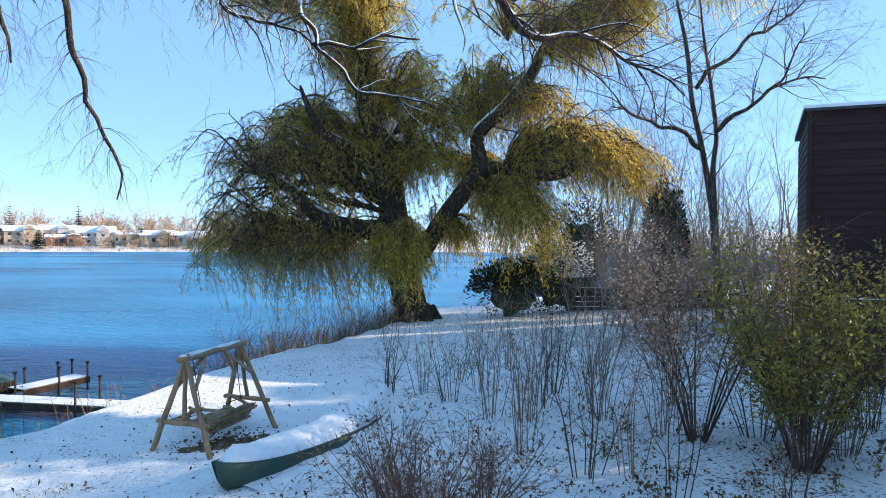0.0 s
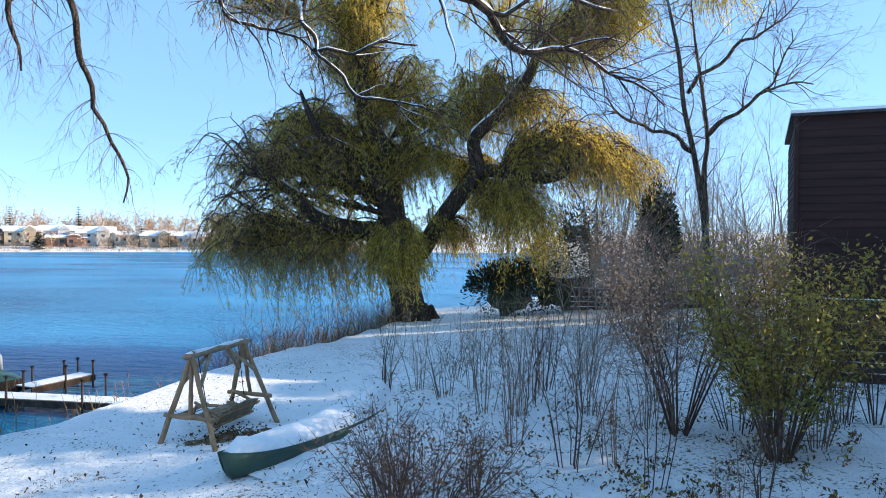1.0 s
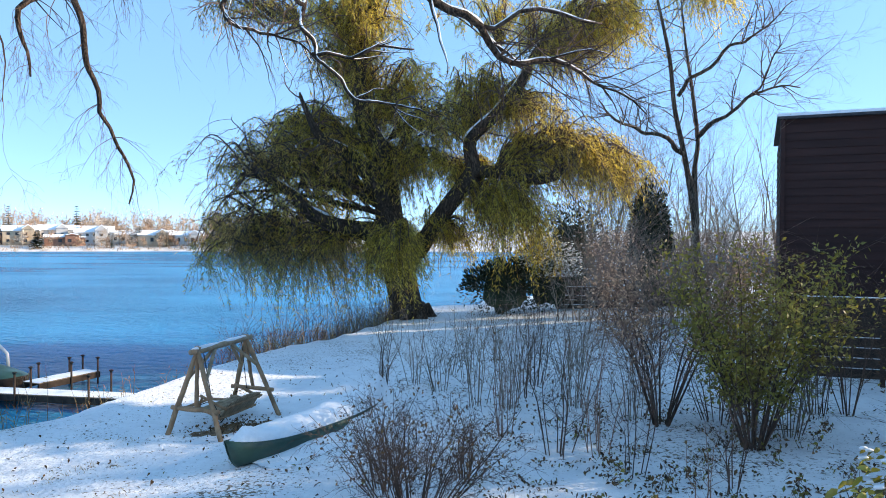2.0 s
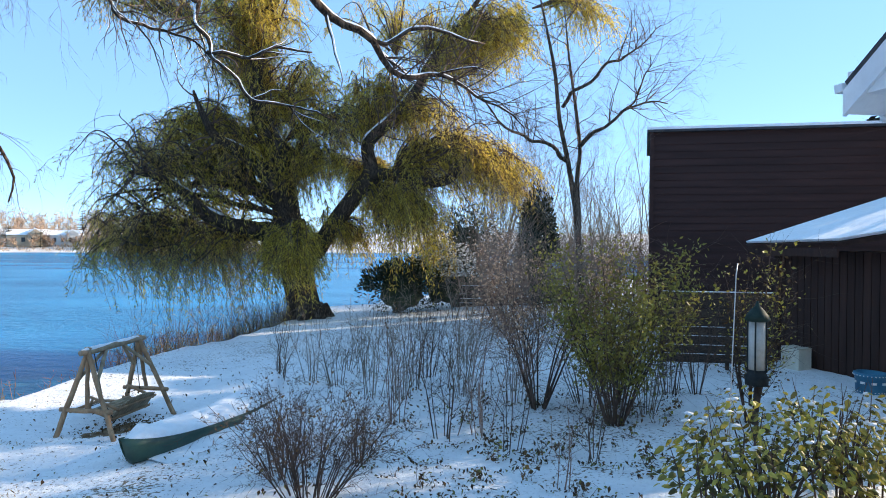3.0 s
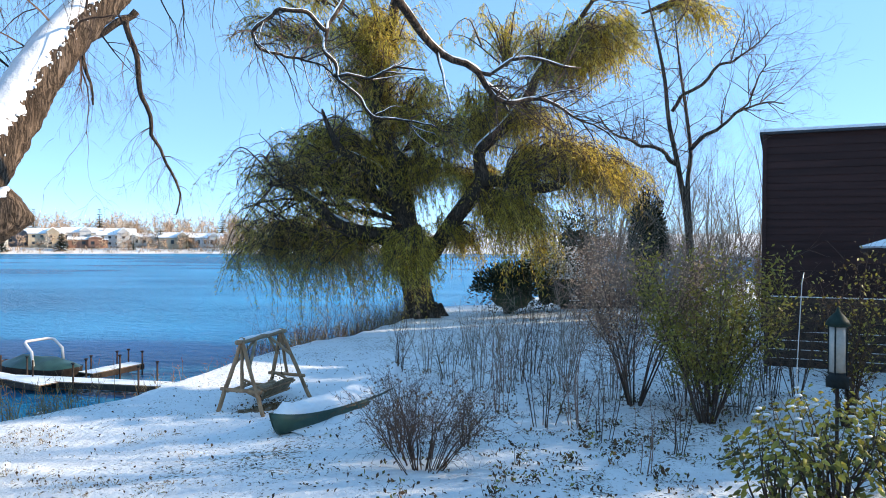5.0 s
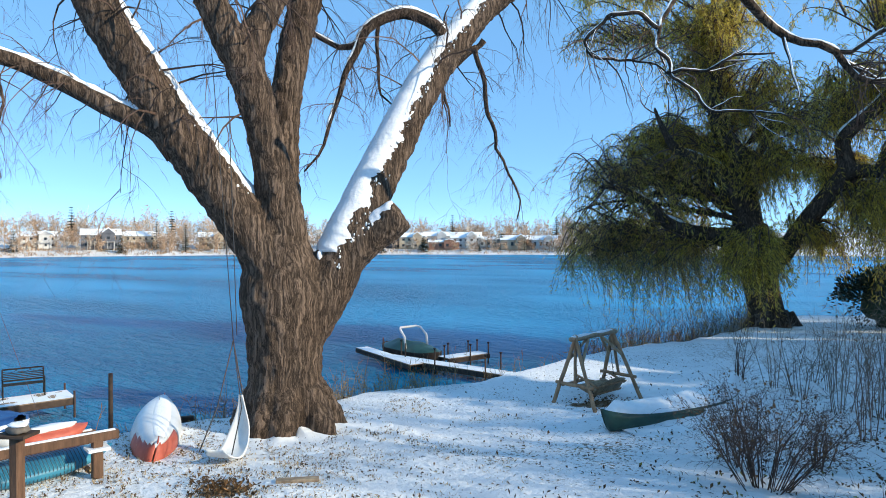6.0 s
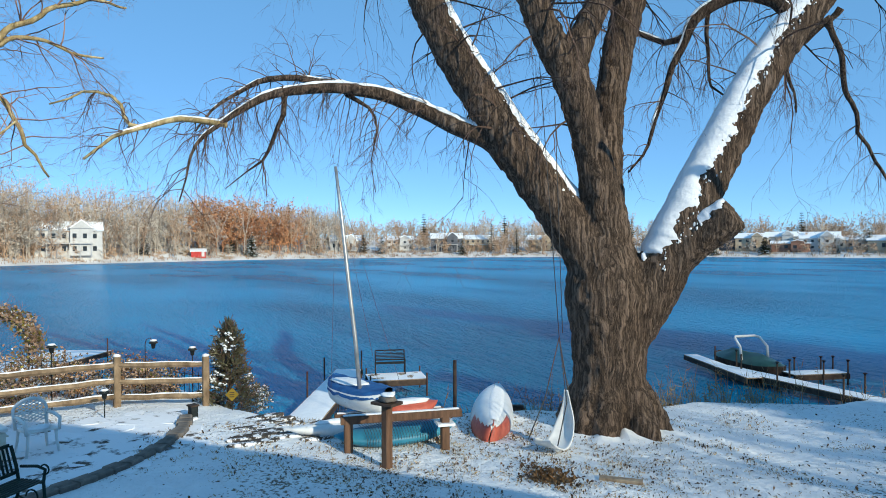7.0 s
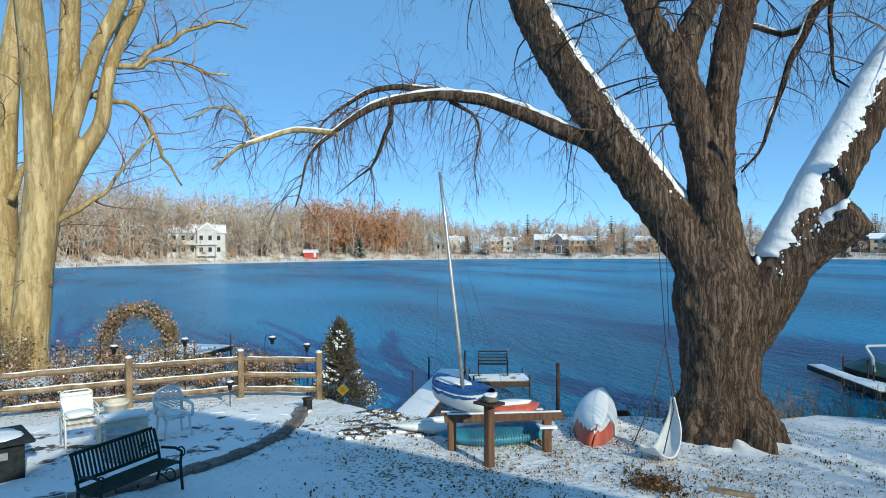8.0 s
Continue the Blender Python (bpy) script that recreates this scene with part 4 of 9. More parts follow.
def build_willow():
    rn = random.Random(11)
    off = Vector((-1.55, 33.75, 1.4))
    t = thing("willow_tree", "large weeping willow with thinning yellow-green leaves by the lake", "tree")
    t.matrix_world = Matrix.Translation(off)

    def rel(rows):
        return [(a - off.x, b - off.y, c - off.z, r) for a, b, c, r in rows]

    def foot(b):
        for k in range(7):
            a = 2 * math.pi * k / 7
            b.tube([(0.7 * math.cos(a), 0.7 * math.sin(a), 0.9), (1.1 * math.cos(a), 1.1 * math.sin(a), 0.25), (1.7 * math.cos(a), 1.7 * math.sin(a), -0.2)], [0.35, 0.3, 0.12], 8)

    fused([rel(r) for r in (WIL_TRUNK, WIL_UP, WIL_RIGHT, WIL_LEFT, WIL_LEFT_B, WIL_LEFT_C, WIL_ELBOW)], M["bark_dark"], t, "trunk", 0.085, foot)
    lines = []
    for rows in (WIL_ELBOW_B, WIL_SNOW_A, WIL_SNOW_B, WIL_SNOW_C):
        lines.append(limb_part([(p[0], p[1], p[2], p[3] * 0.62) for p in rel(rows)], M["bark_dark"], t, sides=8, wiggle=0.35))
    s = Build()
    for ln in lines[1:]:
        side_limbs(ln, 7, 2.4, rn, t, M["bark_dark"], s)
        snow_on(s, smooth_line([tuple(p) for p in ln], 0.12), rn, 0.0, 0.97, 0.55, 0.25, gaps=0.05)
    for rows, lo, hi in ((WIL_LEFT_B, 0.25, 0.8), (WIL_RIGHT, 0.35, 0.75), (WIL_LEFT, 0.3, 0.8)):
        snow_on(s, smooth_line(rel(rows), 0.15), rn, lo, hi, 0.6, 0.25, gaps=0.25)
    # crooked limbs that hold up the dome on the lake side
    for k in range(17):
        z0 = rn.uniform(4.5, 9.0)
        q = Vector((-rn.uniform(4.5, 10.5), rn.uniform(-1.6, 1.2), rn.uniform(4.2, 9.2)))
        p = Vector((-0.6, 0.0, z0))
        rows = []
        for j in range(7):
            u = j / 6
            w = p.lerp(q, u) + Vector((0, 0, 1.7 * math.sin(math.pi * u * 0.8))) + unit(rn) * 0.28 * (0 < j)
            rows.append((*w, 0.16 * (1 - u) + 0.025))
        ln = limb_part(rows, M["bark_dark"], t, sides=7)
        side_limbs(ln, 3, 2.2, rn, t, M["bark_dark"], Build(), 0.4)
    s.blob(Vector((-1.6, 32.9, 8.7)) - off + Vector((-0.2, 0, 0)), (0.22, 0.2, 0.32), 3)
    tagged(part("snow", s, M["snow"], t, "snow lying along the limbs", smooth=True), kind="stuff")
    tw, green, dark, gold = Build(), Build(), Build(), Build()
    # side branches that carry the shoots
    tips = []
    for rows, cnt, ln in ((WIL_UP, 40, 4.2), (WIL_RIGHT, 40, 3.6), (WIL_LEFT, 26, 3.6), (WIL_LEFT_B, 22, 3.2), (WIL_LEFT_C, 26, 3.4), (WIL_ELBOW, 16, 2.4), (WIL_SNOW_A, 12, 2.4), (WIL_SNOW_C, 14, 2.6)):
        clothe(tw, smooth_line(rel(rows), 0.3), rn, cnt, ln, 0.05, 2, 0.10, 0.3, 3, 0.3, 0.25)

    # lobes of the crown: arching boughs from a root to a rounded shell, each hung with a curtain of shoots
    def lobe(c, size, boughs, shoots, length, mix, leafy, drift, root, shell=0.6, hang=0.2):
        c, root = Vector(c) - off, Vector(root) - off
        for _ in range(int(boughs * 0.92)):
            u = unit(rn)
            if u.z < -0.25:
                u.z = -u.z
            k = rn.uniform(shell, 1.0)
            tip = c + Vector((u.x * size[0] * k, u.y * size[1] * k, u.z * size[2] * k))
            tip += Vector((noise.noise(tip * 0.6), noise.noise(tip * 0.6 + Vector((5, 0, 0))), noise.noise(tip * 0.6 + Vector((0, 5, 0))))) * 0.9
            run = tip - root
            if run.length > 3.4:
                root_here = tip - run.normalized() * rn.uniform(2.0, 3.4)
            else:
                root_here = root
            mid = root_here.lerp(tip, 0.6) + Vector((0, 0, 0.16 * run.length * rn.uniform(0.4, 1.2))) + unit(rn) * 0.2
            fall = tip + Vector((run.x, run.y, 0)).normalized() * rn.uniform(0.2, 0.6) - Vector((0, 0, rn.uniform(0.3, 0.8)))
            line = smooth_line([tuple(root_here), tuple(mid), tuple(tip), tuple(fall)], 0.22)
            m = len(line)
            tw.tube([tuple(q) for q in line], [0.045 * (1 - j / m) + 0.010 for j in range(m)], 4, cap=False)
            # random leaf tone, plus painted light: gold up and sunward, olive low and away
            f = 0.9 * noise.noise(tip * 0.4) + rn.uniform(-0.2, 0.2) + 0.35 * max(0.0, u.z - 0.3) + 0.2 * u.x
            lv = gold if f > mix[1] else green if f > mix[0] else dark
            dr = (drift[0] + rn.gauss(0.08, 0.28), drift[1] + rn.gauss(0, 0.25))
            ln = length * rn.uniform(0.28, 0.66) * (1.7 if rn.random() < hang else 1.0)
            for _s in range(shoots):
                j = int(m * (1 - 0.72 * rn.random() ** 1.3)) - 1
                strand(lv, tw, Vector(line[max(0, j)]) + unit(rn) * 0.14, ln * rn.uniform(0.45, 1.1), rn, dr, leafy, (0.24, 0.040), 0.20)

    for row in WILLOW_LOBES:
        lobe(*row)
    part("shoot_curtain", tw, M["twig"], t, "thin brown hanging shoots")
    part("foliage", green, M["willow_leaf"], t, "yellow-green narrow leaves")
    part("foliage", dark, M["willow_shaded"], t, "olive narrow leaves with shade in their colour")
    part("foliage", gold, M["willow_gold"], t, "golden narrow leaves with sunlight in their colour")
    return t


def ww(x, z, dy=0.0):
    """A place in the willow's crown: across, up, and how far behind the trunk."""
    return (x, 33.7 + dy, z)


# mix thresholds paint the sunny arm and top golder, the shaded dome more olive
WILLOW_LOBES = [
    # the dome on the lake side
    (ww(-9.1, 7.8, 0.3), (4.3, 3.2, 4.3), 100, 13, 3.4, (-0.1, 0.35), 3, (0.20, 0.0), ww(-3.6, 7.2), 0.62, 0.6),
    (ww(-10.8, 4.9, 0.2), (2.2, 2.4, 2.2), 52, 14, 3.7, (0.15, 0.6), 3, (0.42, 0.0), ww(-5.0, 6.6), 0.4, 0.8),
    (ww(-6.9, 4.9, -0.4), (3.2, 2.2, 2.3), 58, 14, 3.8, (0.05, 0.5), 3, (0.16, 0.0), ww(-2.6, 6.6), 0.3, 0.8),
    # over and before the trunk
    (ww(-4.9, 10.5, -0.4), (2.6, 2.0, 2.4), 42, 14, 3.0, (-0.2, 0.3), 3, (0.10, 0.0), ww(-3.0, 9.6), 0.3, 0.4),
    (ww(-2.4, 13.0, -0.6), (3.4, 2.0, 2.6), 56, 14, 3.2, (-0.3, 0.25), 3, (0.06, 0.0), ww(-3.6, 11.6), 0.3, 0.5),
    (ww(-1.1, 9.6, -0.8), (2.4, 1.2, 2.3), 44, 14, 3.2, (-0.35, 0.25), 3, (0.06, 0.0), ww(-2.6, 9.2), 0.3, 0.5),
    (ww(-2.9, 4.9, -2.0), (1.8, 1.0, 1.9), 56, 16, 3.0, (-0.5, 0.2), 4, (0.12, 0.0), ww(-2.2, 6.6), 0.3, 0.8),
    (ww(2.0, 13.3, -0.4), (2.9, 1.6, 2.1), 50, 14, 3.1, (-0.5, 0.1), 3, (0.05, 0.0), ww(1.6, 11.0), 0.3, 0.5),
    (ww(1.4, 9.6, 0.2), (2.2, 1.4, 2.0), 38, 14, 3.2, (-0.4, 0.2), 3, (0.05, 0.0), ww(1.4, 9.4), 0.3, 0.5),
    (ww(0.3, 6.4, -0.5), (1.6, 1.2, 1.6), 34, 13, 2.8, (-0.3, 0.3), 3, (0.06, 0.0), ww(-0.6, 6.2), 0.3, 0.6),
    (ww(2.4, 7.6, -1.2), (1.7, 1.2, 1.5), 34, 14, 3.0, (-0.5, 0.2), 3, (0.05, 0.0), ww(1.6, 8.8, -0.8), 0.3, 0.6),
    # where the dome, the middle and the arm run together
    (ww(-6.6, 11.7, -0.3), (2.3, 1.8, 1.5), 44, 14, 3.0, (-0.1, 0.35), 3, (0.12, 0.0), ww(-5.0, 10.6), 0.3, 0.6),
    (ww(-5.2, 14.6, -0.8), (2.4, 1.8, 1.7), 40, 14, 3.0, (-0.3, 0.2), 3, (0.06, 0.0), ww(-4.0, 13.6), 0.3, 0.7),
    (ww(0.2, 11.6, -0.6), (2.2, 1.4, 1.4), 34, 14, 3.2, (-0.3, 0.25), 3, (0.06, 0.0), ww(-2.8, 11.0), 0.3, 0.7),
    (ww(4.9, 12.6, -1.2), (2.2, 1.4, 1.4), 34, 14, 3.2, (-0.6, 0.05), 3, (0.08, 0.0), ww(3.0, 12.2, -1.2), 0.3, 0.7),
    # the long arm away from the lake
    (ww(6.1, 9.8, -1.8), (3.4, 1.9, 2.2), 100, 14, 3.4, (-0.8, 0.0), 3, (0.10, 0.0), ww(2.8, 9.4, -1.5), 0.5, 0.65),
    (ww(3.9, 8.2, -2.4), (1.0, 0.8, 0.8), 22, 20, 4.8, (-0.9, -0.1), 4, (0.03, 0.0), ww(3.2, 9.2, -1.8), 0.2, 0.9),
    (ww(8.8, 9.1, -1.9), (1.1, 1.1, 1.9), 36, 15, 3.5, (-0.9, -0.1), 3, (0.14, 0.0), ww(6.4, 9.8, -2.2), 0.4, 0.8),
    # the top
    (ww(-4.6, 17.3, -1.0), (3.2, 2.2, 2.2), 70, 16, 2.8, (-0.7, -0.2), 4, (0.04, 0.0), ww(-4.0, 15.4, -0.6), 0.3, 0.8),
    (ww(-10.0, 16.9, -1.6), (2.9, 2.0, 1.9), 28, 13, 2.6, (0.4, 0.8), 2, (-0.12, 0.0), ww(-6.8, 16.2, -2.0), 0.5, 0.7),
    (ww(-9.4, 19.4, -1.5), (2.6, 2.0, 1.5), 20, 14, 2.6, (-0.5, 0.0), 4, (-0.08, 0.0), ww(-5.0, 18.0, -1.6), 0.3, 0.7),
    (ww(2.2, 17.6, -1.0), (3.4, 2.2, 1.5), 18, 14, 2.2, (-0.4, 0.2), 3, (0.0, 0.0), ww(3.0, 15.6, -1.0), 0.4, 0.5),
    (ww(7.4, 16.4, -1.8), (3.6, 2.0, 2.4), 84, 16, 3.0, (-0.7, -0.1), 4, (0.06, 0.0), ww(4.6, 14.6, -1.6), 0.3, 0.8),
    (ww(12.7, 17.7, -3.0), (1.2, 1.0, 1.2), 13, 16, 3.0, (-0.9, -0.6), 4, (0.08, 0.0), ww(10.0, 18.0, -2.4), 0.2, 1.0),
]
willow = build_willow()


def bare_tree(name, label, rows_list, mat, off, count, length, level=3, twig="twig", voxel=0.06, extra=(), seed=1, droop=0.0, snow=False):
    rn = random.Random(seed)
    o = Vector(off)
    t = thing(name, label, "tree")
    t.matrix_world = Matrix.Translation(o)
    rel = [[(a - o.x, b - o.y, c - o.z, r) for a, b, c, r in rows] for rows in rows_list]
    if voxel:
        fused(rel, mat, t, "trunk", voxel)
    else:
        for r in rel:
            limb_part(r, mat, t, "trunk" if r is rel[0] else "limb")
    lines = [smooth_line(r, 0.3) for r in rel]
    for rows in extra:
        lines.append(limb_part([(a - o.x, b - o.y, c - o.z, r * 0.75) for a, b, c, r in rows], mat, t, sides=8, wiggle=0.3))
    tw = Build()
    for ln in lines:
        clothe(tw, ln, rn, count, length, 0.03, level, droop, 0.35, 3, 0.28, 0.25)
    part("twig_spray", tw, M[twig], t, "fine bare twigs")
    if snow:
        s = Build()
        for ln in lines:
            snow_on(s, smooth_line([tuple(p) for p in ln], 0.15), rn, 0.1, 0.9, 0.5, 0.2, gaps=0.45)
        part("snow", s, M["snow"], t, "thin snow on the limbs", smooth=True)
    return t


bare_tree("bare_tree", "slender bare twin-stemmed tree with spreading branches", [[(p[0], p[1], p[2], p[3] * 0.6) for p in r] for r in (BARE_A, BARE_B)], M["bark"], (11.6, 28.9, 1.9), 16, 2.6, 3, "twig", 0.05, (BARE_C, BARE_D, BARE_E, BARE_F), 21)
bare_tree("ash_tree", "pale yellow-barked bare tree with several sunlit stems", [ASH_TRUNK, ASH_A, ASH_B, ASH_C, ASH_D, ASH_E], M["bark_pale"], (ASH_TRUNK[0][0], ASH_TRUNK[0][1], 1.3), 10, 2.2, 3, "twig_red",
          0.06, (ASH_F, ASH_G, ASH_H, ASH_I, ASH_J), 22, 0.05)


# ---- houses ----
def wall_block(b, corners, z0, z1):
    """A closed prism over a ground plan."""
    n = len(corners)
    v = [Vector((*c, z0)) for c in corners] + [Vector((*c, z1)) for c in corners]
    b.add(v, [(i, (i + 1) % n, n + (i + 1) % n, n + i) for i in range(n)] + [tuple(range(n - 1, -1, -1)), tuple(range(n, 2 * n))])


def slab(b, pts, thick):
    """A flat plate below the given corners."""
    n = len(pts)
    top = [Vector(p) for p in pts]
    nm = (top[1] - top[0]).cross(top[2] - top[0]).normalized()
    if nm.z < 0:
        nm = -nm
    low = [p - nm * thick for p in top]
    b.add(top + low, [tuple(range(n)), tuple(range(2 * n - 1, n - 1, -1))] + [(i, n + i, n + (i + 1) % n, (i + 1) % n) for i in range(n)])


def build_white_house():
    """A gable end of white lap siding with corner board, soffit, fascia, gutter and downspout."""
    t = thing("white_house", "white lap-sided house with gable roof, gutter and downspout", "house", at=(6.46, 4.5, 2.0))
    W, L, EAVE, PITCH = 10.6, 13.0, 5.82, 0.70
    ridge = EAVE + W / 2 * PITCH
    b = Build()
    k = 0.03
    b.add([Vector(p) for p in ((k, -k, -0.5), (k, -W + k, -0.5), (k, -W + k, EAVE - 0.1), (k, -W / 2, ridge - 0.15), (k, -k, EAVE - 0.1),
                               (L, -k, -0.5), (L, -W + k, -0.5), (L, -W + k, EAVE - 0.1), (L, -W / 2, ridge - 0.15), (L, -k, EAVE - 0.1))],
          [(0, 1, 2, 3, 4), (9, 8, 7, 6, 5), (0, 4, 9, 5), (4, 3, 8, 9), (3, 2, 7, 8), (2, 1, 6, 7), (1, 0, 5, 6)])
    part("wall", b, M["white_paint"], t, "white wall core")
    b = Build()
    b.box((-0.02, -0.045, EAVE / 2 - 0.1), (0.06, 0.16, EAVE + 0.2))
    b.box((0.04, 0.02, EAVE / 2 - 0.1), (0.15, 0.04, EAVE + 0.2))
    part("corner_board", b, M["white_paint"], t)
    # roof: two slopes with snow, fascia and soffit along the rake
    ox, oy, th = 0.50, 0.60, 0.10
    for s, nm in ((1, "roof"), (-1, "roof")):
        b = Build()
        y0 = oy if s > 0 else -W - oy
        z0 = EAVE - oy * PITCH + 0.22
        slab(b, [(-ox, y0, z0), (L + 0.5, y0, z0), (L + 0.5, -W / 2, ridge + 0.22), (-ox, -W / 2, ridge + 0.22)], th)
        r = part(nm, b, M["dark_trim"], t, "dark shingle roof")
        b = Build()
        slab(b, [(-ox + 0.06, y0 - 0.1 * s, z0 + 0.1 * PITCH + 0.05), (L + 0.4, y0 - 0.1 * s, z0 + 0.1 * PITCH + 0.05), (L + 0.4, -W / 2, ridge + 0.3), (-ox + 0.06, -W / 2, ridge + 0.3)], 0.07)
        part("snow", b, M["snow"], r, "snow on the roof")
        b = Build()
        b.add([Vector(p) for p in ((-ox - 0.02, y0, z0 - 0.10), (-ox - 0.02, -W / 2, ridge + 0.12), (-ox - 0.02, -W / 2, ridge - 0.18), (-ox - 0.02, y0, z0 - 0.40),
                                   (-ox + 0.03, y0, z0 - 0.10), (-ox + 0.03, -W / 2, ridge + 0.12), (-ox + 0.03, -W / 2, ridge - 0.18), (-ox + 0.03, y0, z0 - 0.40))],
              [(0, 1, 2, 3), (7, 6, 5, 4), (0, 4, 5, 1), (3, 2, 6, 7), (0, 3, 7, 4), (1, 5, 6, 2)])
        part("fascia", b, M["white_paint"], t, "white rake board")
        b = Build()
        slab(b, [(-ox + 0.03, y0, z0 - 0.36), (0.0, y0, z0 - 0.36), (0.0, -W / 2, ridge - 0.16), (-ox + 0.03, -W / 2, ridge - 0.16)], 0.02)
        part("soffit", b, M["white_paint"], t)
    # boxed eave return and gutter at the shore-side corner
    b = Build()
    z = EAVE - oy * PITCH + 0.22
    b.box((-0.24, 0.30, z - 0.05), (0.48, 0.56, 0.30))
    part("eave_return", b, M["white_paint"], t, "boxed white eave end")
    b = Build()
    b.box((L / 2 + 0.02, 0.31, z - 0.16), (L - 0.06, 0.54, 0.03))
    part("soffit", b, M["white_paint"], t)
    b = Build()
    b.add([Vector(p) for p in ((-0.54, 0.59, z - 0.02), (-0.54, 0.60, z - 0.11), (-0.54, 0.70, z - 0.12), (-0.54, 0.72, z - 0.02), (L, 0.59, z - 0.02), (L, 0.60, z - 0.11), (L, 0.70, z - 0.12), (L, 0.72, z - 0.02))],
          [(0, 1, 2, 3), (7, 6, 5, 4), (0, 4, 5, 1), (1, 5, 6, 2), (2, 6, 7, 3)])
    part("gutter", b, M["white_paint"], t, "white metal gutter")
    b = Build()
    b.tube([(0.05, 0.65, z - 0.10), (0.05, 0.63, z - 0.40), (0.03, 0.42, z - 0.50), (-0.02, 0.10, z - 0.50), (-0.03, 0.05, z - 0.64), (-0.03, 0.05, -0.2)], 0.045, 8)
    part("downspout", b, M["white_paint"], t, "white downspout with an elbow", smooth=True)
    b = Build()
    b.box((-0.06, -0.10, 2.78), (0.05, 0.12, 0.16), ch=0.01)
    ob = part("outlet_box", b, M["iron"], t, "black outdoor outlet box")
    b = Build()
    b.tube([(-0.09, -0.10, 2.70), (-0.12, -0.18, 2.55), (-0.13, -0.32, 2.38), (-0.12, -0.45, 2.22), (-0.12, -0.62, 2.1), (-0.1, -0.9, 2.0)], 0.012, 6)
    b.lathe((-0.12, -0.33, 2.30), [(0.01, 0.08), (0.03, 0.06), (0.035, 0.02), (0.02, -0.02)], 8)
    b.lathe((-0.12, -0.48, 2.10), [(0.01, 0.10), (0.035, 0.07), (0.04, 0.02), (0.025, -0.03)], 8)
    part("cable", b, M["iron"], ob, "black light string hanging from the box", smooth=True)
    return t, EAVE, W, PITCH


white_house, WH_EAVE, WH_W, WH_PITCH = build_white_house()


def build_shade_house():
    """The unseen house of the deck, behind the viewpoint: plain walls added to close the place and shade the patio."""
    t = thing("shade_house", "unseen plain white house behind the deck, added for its shade", "house", at=(1.7, -5.3, 2.0))
    b = Build()
    wall_block(b, [(0, 0), (0, -9), (15, -9), (15, 0)], -0.5, 7.0)
    part("wall", b, M["white_paint"], t)
    for s in (1, -1):
        b = Build()
        y0 = 0.6 if s > 0 else -9.6
        slab(b, [(-0.5, y0, 7.0), (15.5, y0, 7.0), (15.5, -4.5, 9.0), (-0.5, -4.5, 9.0)], 0.2)
        part("roof", b, M["snow"], t, "snow-covered roof slope")
    b = Build()
    b.add([Vector(p) for p in ((0, 0, 6.8), (0, -9, 6.8), (0, -4.5, 8.8), (0.2, 0, 6.8), (0.2, -9, 6.8), (0.2, -4.5, 8.8))], [(0, 1, 2), (5, 4, 3), (0, 2, 5, 3), (2, 1, 4, 5), (1, 0, 3, 4)])
    part("gable", b, M["white_paint"], t)


build_shade_house()


def build_barn():
    t = thing("barn", "tall dark maroon barn with flat snowy roof edge", "barn", at=(13.1, 24.1, 1.7))
    a, c = Vector((0, 0, 0)), Vector((10.4, -3.9, 0))
    e = Vector((3.4, 6.9, 0))
    H = 8.75
    b = Build()
    k = (c - a).normalized()
    n = Vector((k.y, -k.x, 0))
    ins = 0.04
    wall_block(b, [tuple((a + k * ins - n * ins).xy), tuple((c - n * ins).xy), tuple((c + e).xy), tuple((a + e + k * ins).xy)], -0.5, H)
    part("wall", b, M["barn"], t, "dark maroon wall")
    b = Build()
    o = 0.18
    p = [a - k * o + n * o, c + k * o + n * o, c + e + k * o, a + e - k * o]
    slab(b, [tuple(q + Vector((0, 0, H + 0.06))) for q in p], 0.10)
    r = part("roof", b, M["dark_trim"], t, "dark roof edge")
    b = Build()
    slab(b, [tuple(q + Vector((0, 0, H + 0.17))) for q in p], 0.11)
    part("snow", b, M["snow"], r, "snow along the roof")
    b = Build()
    b.box(tuple(a + k * 0.02 + n * 0.05 + Vector((0, 0, H / 2))), (0.14, 0.14, H), rz=-20.6)
    part("corner_board", b, M["barn"], t)
    return t, a, c, k, n, H


barn, BARN_A, BARN_C, BARN_K, BARN_N, BARN_H = build_barn()


def build_shed():
    t = thing("shed", "dark brown lean-to shed with a snowy low roof", "shed", at=(13.4, 16.5, 2.0))
    b = Build()
    wall_block(b, [(0.0, 0.0), (0.5, -8.5), (6, -8.5), (6, 0.4)], -0.4, 3.55)
    part("wall", b, M["shed"], t)
    b = Build()
    eave = [(-0.9, 0.15, 3.72), (-0.75, -3.4, 3.80), (-0.1, -7.5, 4.40), (5.6, -7.0, 6.0), (5.6, 1.0, 5.5)]
    slab(b, eave, 0.16)
    r = part("roof", b, M["shed"], t, "brown roof boards")
    b = Build()
    slab(b, [(x, y, z + 0.10) for x, y, z in eave], 0.09)
    part("snow", b, M["snow"], r, "smooth snow on the roof")
    b = Build()
    b.box((-0.72, -1.6, 3.52), (0.05, 3.6, 0.22))
    part("fascia", b, M["shed"], t)
    b = Build()
    b.box((-0.05, -0.25, 1.7), (0.16, 0.16, 3.6), ch=0.01)
    part("post", b, M["shed"], t)
    b = Build()
    wall_block(b, [(-0.9, -0.2), (-0.9, -8.5), (0.6, -8.5), (0.1, -0.2)], 0.0, 0.16)
    part("sill", b, M["stone"], t, "low concrete slab")
    return t


shed = build_shed()
